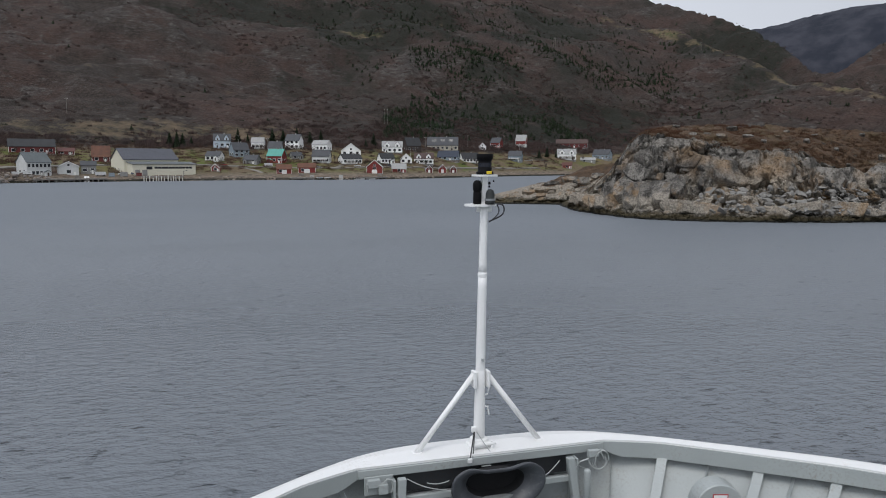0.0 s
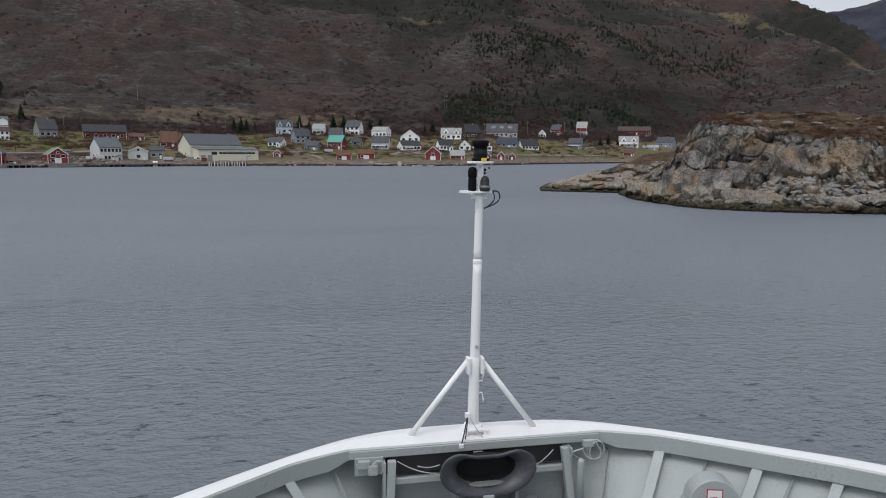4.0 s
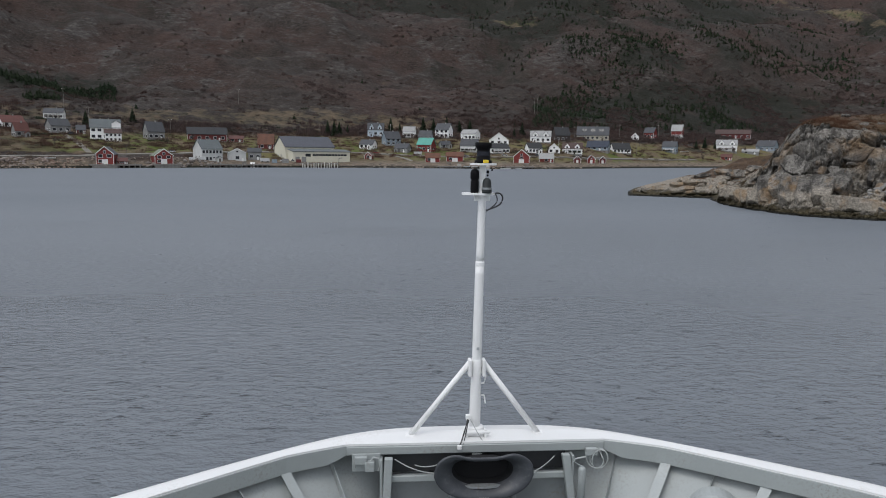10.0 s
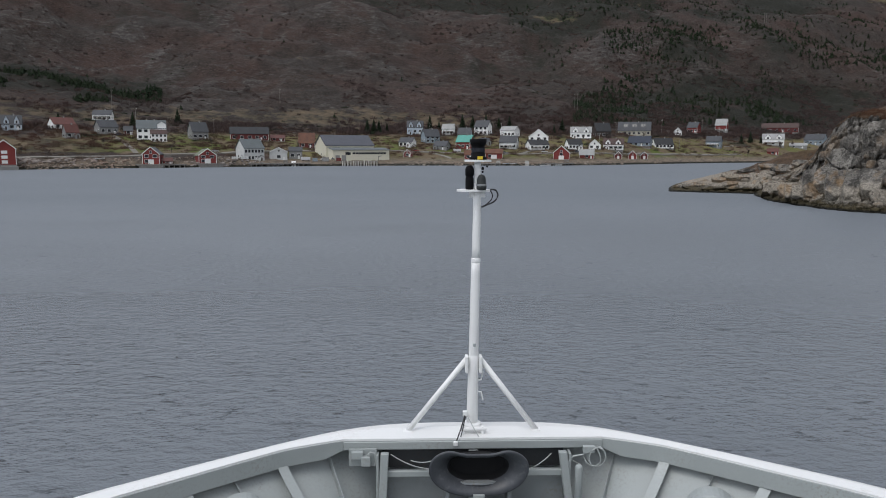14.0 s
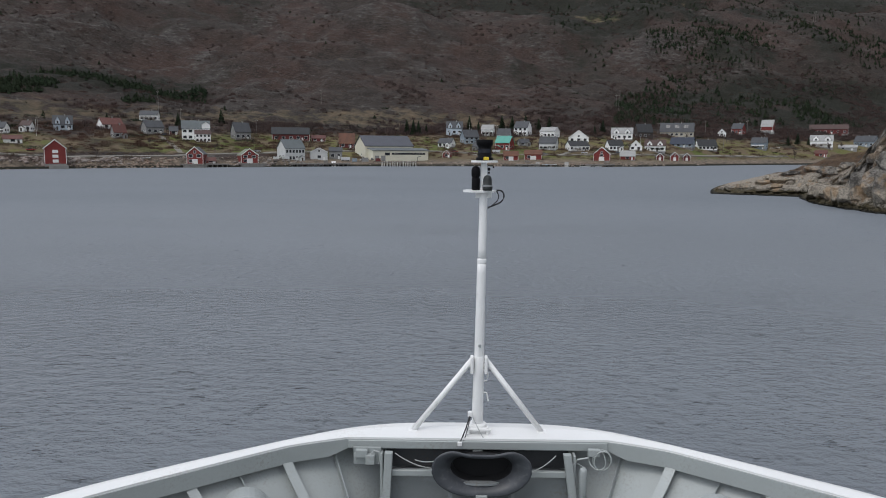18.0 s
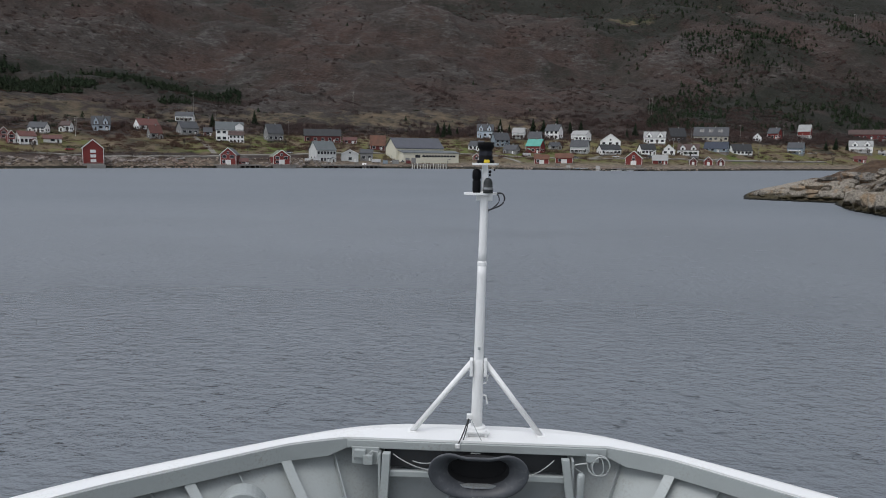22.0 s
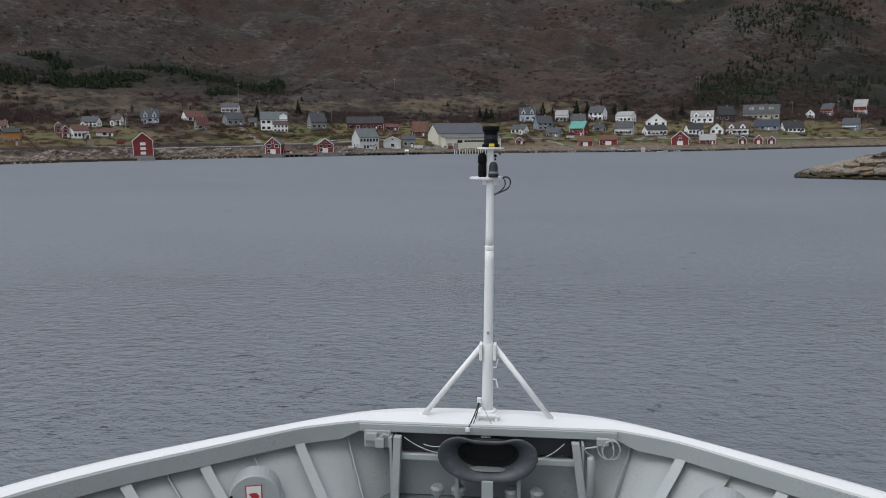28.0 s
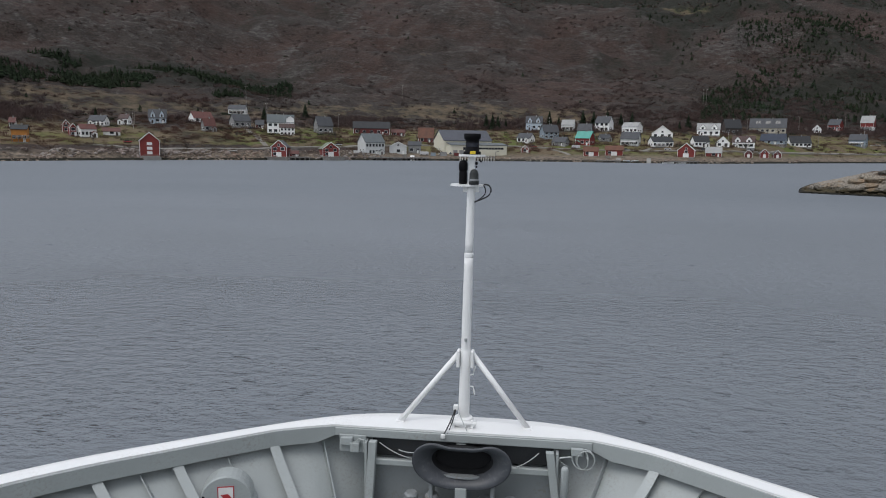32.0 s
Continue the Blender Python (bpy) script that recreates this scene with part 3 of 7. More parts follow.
def ground_height(a, r):
    s = r - shore(a)
    x, y = r * np.sin(np.radians(a)), r * np.cos(np.radians(a))
    z = np.interp(s, RISE_S, RISE_Z)
    wild = np.clip((s - 130) / 160, 0, 1)
    knolls = (fractal(x, y, 240, 3, 1) - 0.5) * 85 + (fractal(x, y, 70, 3, 5) - 0.5) * 30
    ridged = 1 - np.abs(2 * fractal(x, y, 34, 4, 9) - 1)
    z = z + wild * np.clip(s / 420, 0.25, 1) * knolls + wild * (ridged - 0.6) * 10
    z = z + np.clip((s - 1) / 6, 0, 1) * (1 - wild) * (fractal(x, y, 9, 3, 3) - 0.5) * 1.0
    z = z + wild * (26 * np.exp(-((a + 6) / 4.2) ** 2 - ((s - 540) / 75) ** 2) + 24 * np.exp(-((a + 31) / 7) ** 2 - ((s - 420) / 70) ** 2) + 14 * np.exp(-((a - 12.2) / 4) ** 2 - ((s - 470) / 60) ** 2))
    spur = np.interp(a, SPUR_A, SPUR_S)
    z = z + np.clip((a - 22) / 4, 0, 1) * (10 * np.exp(-((s - spur) / 45) ** 2) - 34 * np.exp(-((s - spur - 120) / 75) ** 2))
    fore = np.clip((s - 1.5) / 4, 0, 1) * np.clip((24 - s) / 8, 0, 1) * np.clip((-11 - a) / 4, 0.15, 1)
    z = z + fore * np.clip(1.1 - np.abs(2 * fractal(x, y, 11, 4, 51) - 1) * 2.4, -0.2, 1) * 2.2
    # ridge: past the skyline the ground falls away, then rises to the hills behind
    top = EYE_Z + r * np.tan(np.radians(np.interp(a, RIDGE_A, RIDGE_E))) + wild * (fractal(x, y, 45, 3, 12) - 0.5) * 14
    crest = np.clip((s - 300) / 200, 0, 1)
    over = np.maximum(z - top, 0) * crest
    z = np.where((over > 0) & (s > 300), top - 1.6 * over, z)
    z = np.where(r > 1500, np.maximum(z, 40 + 0 * z), z)
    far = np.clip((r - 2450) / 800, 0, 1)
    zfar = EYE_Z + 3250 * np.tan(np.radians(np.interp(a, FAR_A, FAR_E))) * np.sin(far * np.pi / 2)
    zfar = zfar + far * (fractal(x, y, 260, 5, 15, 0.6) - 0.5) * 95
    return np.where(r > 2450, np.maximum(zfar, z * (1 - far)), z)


def ground_at(x, y):
    a, r = np.degrees(np.arctan2(x, y)), np.hypot(x, y)
    return float(ground_height(np.array([a]), np.array([r]))[0])


def cover_of(a, r, z):
    s = r - shore(a)
    x, y = r * np.sin(np.radians(a)), r * np.cos(np.radians(a))
    n1, n2 = fractal(x, y, 45, 3, 21), fractal(x, y, 130, 3, 23)
    village = np.clip((s - 6) / 10, 0, 1) * np.clip((130 - s) / 50, 0, 1)
    east = np.clip((a - 12) / 6, 0, 1)
    grass = village * np.clip(1.0 + (n1 - 0.45) * 1.7, 0, 1) * np.where(np.abs(a) < 50, 1, 0.3) * (1 - 0.2 * np.clip((-9 - a) / 4, 0, 1) * np.clip((n2 - 0.3) * 4, 0, 1))
    grass = np.maximum(grass, 0.44 * np.exp(-((s - 165) / 42) ** 4) * np.clip((8 - a) / 6, 0.4, 1))
    bank = np.clip((-11 - a) / 3, 0, 1) * np.clip((44 - s) / 8, 0, 1)
    grass = grass * (1 - 0.85 * bank)
    spur = np.interp(a, SPUR_A, SPUR_S)
    grass = np.maximum(grass, (0.1 + 0.75 * n1) * np.exp(-((s - spur + 6) / 26) ** 2) * np.clip((a - 23) / 3, 0, 1))
    grass = np.maximum(grass, 0.9 * np.exp(-((a + 4.5) / 2.6) ** 2 - ((s - 82) / 24) ** 2))
    grass = np.maximum(grass, 0.8 * np.clip((s - 250) / 100, 0, 1) * np.clip((n2 - 0.68) * 4, 0, 1))
    wood = np.exp(-((a + 29) / 9) ** 4 - ((s - 285) / 75) ** 4)
    wood = np.maximum(wood, np.exp(-((a - 21) / 11) ** 4 - ((s - 245) / 95) ** 4) * 0.98)
    wood = np.maximum(wood, np.clip((s - 330) / 80, 0, 1) * np.clip(0.5 + (n2 - 0.5) * 3.4, 0, 1) * 0.95 * np.clip((a + 4) / 10, 0, 1))
    wood = np.maximum(wood, 0.92 * np.clip((s - 550) / 90, 0, 1) * np.exp(-((a - 0.5) / 7.5) ** 4) * np.clip(0.6 + (n2 - 0.45) * 3, 0, 1))
    wood = np.maximum(wood, 0.62 * np.clip((s - 440) / 90, 0, 1) * np.clip((-13 - a) / 5, 0, 1) * np.clip(0.6 + (n2 - 0.45) * 2.4, 0, 1))
    wood = wood * (1 - 0.9 * np.exp(-((a - 12.2) / 4.5) ** 2 - ((s - 450) / 70) ** 2)) * np.clip(0.85 + (n1 - 0.4) * 1.6, 0, 1)
    wild = np.clip((s - 120) / 100, 0, 1)
    ridged = 1 - np.abs(2 * fractal(x, y, 34, 4, 9) - 1)
    rock = wild * np.clip(0.04 - 0.04 * np.clip((a + 4) / 10, 0, 1) + (ridged - 0.7) * 1.6 + (n1 - 0.5) * 1.5, 0, 0.75)
    rock = np.maximum(rock, 0.62 * np.exp(-((a + 6) / 4) ** 2 - ((s - 530) / 70) ** 2))
    rock = np.maximum(rock, 0.62 * np.exp(-((a + 31) / 7) ** 2 - ((s - 420) / 70) ** 2))
    rock = np.maximum(rock, wild * np.exp(-((a - 12.2) / 4.0) ** 2 - ((s - 450) / 60) ** 2) * np.clip(ridged * 1.1, 0, 1))
    rock = np.maximum(rock, 0.55 * np.clip((s - 1) / 4, 0, 1) * np.clip((22 - s) / 8, 0, 1) * np.clip((n1 - 0.3) * 3, 0, 1))
    rock = np.maximum(rock, 0.6 * np.clip((-11 - a) / 4, 0, 1) * np.exp(-((s - 24) / 16) ** 2) * np.clip((n1 - 0.32) * 4, 0, 1))
    rock = np.maximum(rock, bank * np.clip((s - 2) / 4, 0, 1) * np.clip(0.25 + (n1 - 0.4) * 2.2, 0, 0.75))
    return np.stack([grass, wood, rock], 1)


def ground():
    a = np.concatenate([np.arange(-180, -54, 4.0), np.arange(-54, 57, 0.15), np.arange(58, 177, 4.0)])
    s = np.concatenate([[-160, -40, -12, -4], np.linspace(-1.5, 28, 24), np.linspace(30, 170, 60), np.geomspace(173, 1500, 150), np.linspace(1515, 2700, 80)])
    A, S = np.meshgrid(a, s, indexing="ij")
    R = shore(A) + S
    A, R = A.ravel(), R.ravel()
    Z = ground_height(A, R)
    v = np.stack([R * np.sin(np.radians(A)), R * np.cos(np.radians(A)), Z], 1)
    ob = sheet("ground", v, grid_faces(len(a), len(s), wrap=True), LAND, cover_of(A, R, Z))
    tagged(ob, "brown heath and rock hillside above a grassy shore", "hillside", kind="structure")


ground()

# ---- the rocky islet and its low spit ----
def rocky(name, label, bearings, lines, heath, step, rows, blocks):
    """A rock with a profile by bearing: lines gives, for steps inland, (distance past the water's edge, height by bearing)."""
    a = np.arange(bearings[0], bearings[-1], step)
    edge = np.interp(a, bearings, lines[0])
    vs = np.linspace(0, 1, rows)
    knots = [k for k, *_ in lines[1]]
    R = np.stack([np.full_like(a, 0.0) + edge + d for _, d, _ in lines[1]], 1)
    Z = np.stack([np.interp(a, bearings, h) for _, _, h in lines[1]], 1)
    rr = np.stack([np.interp(vs, knots, R[i]) for i in range(len(a))])
    zz = np.stack([np.interp(vs, knots, Z[i]) for i in range(len(a))])
    A = np.repeat(a[:, None], rows, 1)
    x, y, z = (rr * np.sin(np.radians(A))).ravel(), (rr * np.cos(np.radians(A))).ravel(), zz.ravel()
    p = np.stack([x, y, z], 1)
    out = np.stack([-np.sin(np.radians(A)).ravel(), -np.cos(np.radians(A)).ravel(), np.full(x.shape, 0.45)], 1)
    v = np.repeat(vs[None], len(a), 0).ravel()
    steep = np.exp(-((v - heath[0]) / heath[1]) ** 4)
    tall = np.clip(z / 3.5, 0.12, 1)
    warp = np.stack([fractal(x, y + z, 6, 3, 31), fractal(y, x - z, 6, 3, 33), fractal(x + z, y, 6, 3, 35)], 1) - 0.5
    disp = np.zeros(len(x))
    groove = np.zeros(len(x))
    for size, amp, seed in blocks:
        f1, f2, val, rel, spin = cells((p + warp * size * 0.35) * (1, 1, 0.55), size, seed)
        gap = np.clip((f2 - f1) / 0.11, 0, 1) ** 0.7
        disp += amp * (val - 0.5) + amp * 0.9 * (rel * spin).sum(1) - amp * 0.6 * (1 - gap)
        groove = np.maximum(groove, 1 - gap)
    disp += (fractal(x + 2 * z, y - z, 1.3, 4, 41) - 0.5) * 0.55
    q = p + out * (disp * (0.25 + 0.75 * steep) * tall)[:, None]
    lift = (fractal(x, y, 7, 5, 43, 0.65) - 0.5) * 1.5 * (1 - steep) * np.clip(z / 6, 0, 1)
    q[:, 2] += lift
    top = np.clip((v - heath[2]) / 0.05 + (fractal(x, y, 7, 3, 45) - 0.5) * 1.6, 0, 1) * np.clip((z - 2) / 3, 0, 1)
    cover = np.stack([top, 0 * top, groove], 1)
    ob = sheet(name, q, grid_faces(len(a), rows), SKERRY, cover, smooth=False)
    return tagged(ob, label, "islet", kind="structure")


ISLET_A = (22.7, 23.7, 24.7, 25.7, 26.7, 27.9, 28.6, 29.3, 30.2, 31.7, 34.7, 37.2, 39.7, 43.2, 46.2, 50.7, 56.7, 62.7)
ISLET_EDGE = (186, 172, 163, 156, 151, 147, 145, 143.5, 142.5, 142, 142, 143.5, 146, 151, 158, 168, 182, 200)
ISLET_LINES = (
    (0.0, -3, (-3,) * 18),
    (0.07, 0, (-0.5, 0, 0.2, 0.2) + (0.2,) * 12 + (0.0, -2)),
    (0.16, 2.5, (-0.4, 0.8, 1.8, 2.2, 2.4, 2.6, 2.6, 2.6, 2.4, 2.2, 2.0, 2.0, 2.2, 2.4, 2.6, 2.6, 1.5, -2)),
    (0.30, 8, (-0.4, 1.0, 2.8, 4.4, 6.0, 7.6, 8.0, 7.8, 7.2, 6.4, 5.2, 4.8, 4.6, 4.6, 6.5, 7, 3, -2)),
    (0.60, 15, (-0.4, 1.2, 3.6, 6.0, 9.0, 14.6, 16.4, 17.0, 16.8, 15.4, 13.4, 13.4, 12.6, 8.6, 11.0, 11, 5, -2)),
    (0.80, 36, (-0.6, 1.0, 3.2, 5.4, 8.4, 14.2, 16.8, 18.0, 18.8, 19.0, 19.3, 19.0, 18.4, 18.0, 17.0, 14, 6, -2)),
    (1.0, 95, (-3,) * 18))
islet = rocky("rocky_islet", "grey lichen-stained rock islet with a russet heath top", ISLET_A, (ISLET_EDGE, ISLET_LINES), (0.33, 0.29, 0.58), 0.06, 190, ((6.5, 2.3, 3), (2.6, 1.5, 5), (1.1, 0.65, 8)))
SPIT_A = (17.0, 17.7, 18.7, 19.8, 22.3, 23.7, 25.2, 26.6, 28.3, 31.1, 35.1)
SPIT_EDGE = (193, 192, 191.5, 191, 190.5, 191, 191, 191, 190, 190, 190)
SPIT_LINES = (
    (0.0, -3, (-3,) * 11),
    (0.10, 0, (-0.3,) + (0.15,) * 9 + (-2,)),
    (0.25, 3, (-0.2, 0.7, 1.2, 1.5, 1.8, 2.0, 2.0, 2.0, 2.0, 2.0, -2)),
    (0.50, 10, (-0.3, 1.0, 2.0, 2.7, 3.6, 4.4, 5.4, 5.8, 6.0, 6.0, -2)),
    (0.75, 21, (-0.5, 1.0, 2.2, 3.3, 5.4, 7.4, 9.8, 10.8, 11.2, 11, -2)),
    (1.0, 70, (-3,) * 11))
spit = rocky("rocky_spit", "low bleached rock spit with brown heath", SPIT_A, (SPIT_EDGE, SPIT_LINES), (0.25, 0.2, 0.4), 0.075, 90, ((5.0, 1.6, 13), (1.8, 0.8, 15), (0.8, 0.35, 18)))


def face_point(bearings, edges, lines, a, v):
    """The place on a rock's profile at bearing a, v from the water (0) to the far side (1)."""
    d = np.interp(v, [k for k, *_ in lines], [q for _, q, _ in lines])
    z = np.interp(v, [k for k, *_ in lines], [np.interp(a, bearings, h) for *_, h in lines])
    r = np.interp(a, bearings, edges) + d
    return Vector((r * math.sin(radians(a)), r * math.cos(radians(a)), z))


def rock_block(parent, place, size, rnd, a, lean=0.0, spread=0.3):
    """An angular jointed block set into the rock and facing the fjord, its mesh in world places."""
    bm = bmesh.new()
    turn = Euler((-lean + rnd.uniform(-0.12, 0.12), rnd.uniform(-0.16, 0.16), -radians(a) + rnd.uniform(-spread, spread))).to_matrix()
    least = min(size)
    for x in (-1, -0.3, 0.4, 1):
        for y in (-1, 1):
            for z in (-1, 0.2, 1):
                k = Vector((x * size[0], y * size[1], z * size[2])) * 0.5
                chip = rnd.uniform(0.6, 0.97) if abs(x) == 1 and abs(z) == 1 else rnd.uniform(0.93, 1.05)
                k = Vector((k.x * chip, k.y, k.z * chip)) + Vector((rnd.uniform(-1, 1), rnd.uniform(-1, 1), rnd.uniform(-1, 1))) * 0.09 * least
                bm.verts.new(turn @ k)
    bmesh.ops.convex_hull(bm, input=bm.verts[:])
    bmesh.ops.delete(bm, geom=[v for v in bm.verts if not v.link_faces], context="VERTS")
    bmesh.ops.dissolve_limit(bm, angle_limit=0.16, verts=bm.verts[:], edges=bm.edges[:])
    bmesh.ops.bevel(bm, geom=bm.edges[:], offset=0.04 * least, segments=1, affect="EDGES", clamp_overlap=True)
    bmesh.ops.triangulate(bm, faces=bm.faces[:])
    bmesh.ops.subdivide_edges(bm, edges=[e for e in bm.edges if e.calc_length() > 0.9], cuts=2, use_grid_fill=True)
    for w in bm.verts:
        k = w.co + place
        w.co = k + noise.turbulence_vector(k * Vector((0.9, 0.9, 0.4)), 4, True) * 0.085 * least
    me = bpy.data.meshes.new("rock_block")
    bm.to_mesh(me)
    bm.free()
    me.materials.append(SKERRY)
    ob = new("rock_block", me)
    ob.parent = parent
    return ob


def block_row(parent, profile, a0, a1, n, v, w, h, d, lean, out, rnd):
    """A course of blocks along the rock from bearing a0 to a1, v up its profile."""
    for k in range(n):
        a = a0 + (a1 - a0) * (k + 0.5 + rnd.uniform(-0.25, 0.25)) / n
        place = face_point(*profile, a, rnd.uniform(*v))
        place -= Vector((math.sin(radians(a)), math.cos(radians(a)), 0)) * (out + rnd.uniform(-0.5, 0.5))
        rock_block(parent, place, (rnd.uniform(*w), rnd.uniform(*d), rnd.uniform(*h)), rnd, a, lean + rnd.uniform(-0.1, 0.1))


rnd = random.Random(5)
ROCK = (ISLET_A, ISLET_EDGE, ISLET_LINES)
block_row(islet, ROCK, 24.2, 27.0, 6, (0.12, 0.26), (2.5, 5.5), (1.8, 3.2), (2, 3), 0.55, -0.7, rnd)
block_row(islet, ROCK, 26.4, 31.6, 6, (0.18, 0.27), (3.4, 6.4), (4.4, 7.0), (2.5, 3.5), 0.7, -0.5, rnd)
block_row(islet, ROCK, 31.2, 46.5, 8, (0.12, 0.16), (5.0, 10.5), (1.6, 2.8), (4, 6), 0.2, -1.4, rnd)
block_row(islet, ROCK, 27.2, 46.0, 9, (0.3, 0.45), (4.0, 9.5), (2.8, 5.6), (3, 4), 0.45, -1.5, rnd)
block_row(islet, ROCK, 30.4, 46.0, 9, (0.42, 0.53), (3.0, 9.0), (2.8, 5.0), (3, 4), 0.3, -2.0, rnd)
block_row(islet, ROCK, 25.5, 47.0, 30, (0.16, 0.5), (0.9, 2.8), (0.7, 2.0), (1.2, 2.2), 0.5, -0.3, rnd)
block_row(islet, ROCK, 31.0, 46.0, 16, (0.62, 0.78), (0.7, 2.4), (0.4, 0.9), (0.8, 1.8), 0.9, -0.4, rnd)
SPIT = (SPIT_A, SPIT_EDGE, SPIT_LINES)
block_row(spit, SPIT, 17.6, 20.5, 10, (0.14, 0.5), (0.8, 2.2), (0.5, 1.0), (0.8, 1.6), 0.5, -0.2, rnd)
block_row(spit, SPIT, 20.0, 27.5, 14, (0.13, 0.24), (2.5, 5.5), (0.9, 1.8), (2, 4), 0.5, -0.4, rnd)
block_row(spit, SPIT, 20.5, 27.5, 16, (0.3, 0.6), (2.0, 5.0), (0.9, 1.8), (2, 3), 0.7, -0.5, rnd)


def stone_mesh(seed):
    bm = bmesh.new()
    rnd = random.Random(seed)
    axis = Vector((rnd.uniform(0.7, 1.2), rnd.uniform(0.6, 1.0), rnd.uniform(0.4, 0.75)))
    for k in range(14):
        d = Vector((rnd.gauss(0, 1), rnd.gauss(0, 1), rnd.gauss(0, 1)))
        m = max(abs(c) for c in d)
        d = d / (0.5 * m + 0.5 * d.length) * 0.55
        bm.verts.new((d.x * axis.x, d.y * axis.y, d.z * axis.z))
    bmesh.ops.convex_hull(bm, input=bm.verts[:])
    bmesh.ops.delete(bm, geom=[v for v in bm.verts if not v.link_faces], context="VERTS")
    me = bpy.data.meshes.new("stone")
    bm.to_mesh(me)
    bm.free()
    me.materials.append(TALUS)
    return me


TALUS = surface("talus_stone", (0.25, 0.24, 0.22), 0.9, coarse=0.5, fine=4, vary=0.25, dirt=(0.07, 0.065, 0.06), dirt_share=0.2, bump=0.6, depth=0.08, each=0.7)

# ---- ferry bow: built about the foot of its mast, forward along +y ----
SHIP_AT = (0.556, 10.986, 0)
SHIP_TURN = 2.0
ferry = thing("ferry", "white and grey steel ferry foredeck with a broad bulwark", "ferry", SHIP_AT, SHIP_TURN)
RAIL_Z = 6.14
OUTER = ((0, 0.36), (0.7, 0.35), (1.35, 0.28), (1.95, 0.1), (2.6, -0.25), (3.4, -0.78), (4.3, -1.42), (5.2, -2.1), (6.1, -3.0), (6.9, -4.2), (7.4, -5.8), (7.7, -8), (7.8, -11), (7.8, -18))
INNER = ((0, -0.33), (0.7, -0.33), (1.35, -0.33), (1.98, -0.33), (2.42, -0.62), (3.05, -1.1), (3.85, -1.75), (4.75, -2.48), (5.6, -3.35), (6.35, -4.5), (6.85, -6.0), (7.15, -8), (7.25, -11), (7.25, -18))


def side_curve(pts, side, drop=0.0):
    return [(side * x * (1 - 0.26 * drop * min(1, max(0, (x - 1.4) / 1.2))), y - (0.22 + 0.58 * min(1, max(0, (x - 1.0) / 1.6))) * drop) for x, y in pts]


def strip(low, high):
    """A band of faces between two lines of equal count."""
    n = len(low)
    return list(low) + list(high), [(i, i + 1, n + i + 1, n + i) for i in range(n - 1)]


def solid_band(section):
    """A bar whose cross-section's corner lines are given in order round it."""
    n, k = len(section[0]), len(section)
    v = [p for line in section for p in line]
    q = [(c * n + i, c * n + i + 1, ((c + 1) % k) * n + i + 1, ((c + 1) % k) * n + i) for c in range(k) for i in range(n - 1)]
    return v, q + [tuple(c * n for c in range(k)), tuple(c * n + n - 1 for c in range(k))[::-1]]


def dense(pts, n=6):
    """Catmull-Rom through the points."""
    p = [Vector((*q, 0)) for q in pts]
    out = []
    for i in range(len(p) - 1):
        a, b, c, d = p[max(i - 1, 0)], p[i], p[i + 1], p[min(i + 2, len(p) - 1)]
        for k in range(n):
            t = k / n
            m = 0.5 * ((2 * b) + (c - a) * t + (2 * a - 5 * b + 4 * c - d) * t * t + (3 * b - a - 3 * c + d) * t ** 3)
            out.append((m.x, m.y))
    return out + [pts[-1]]


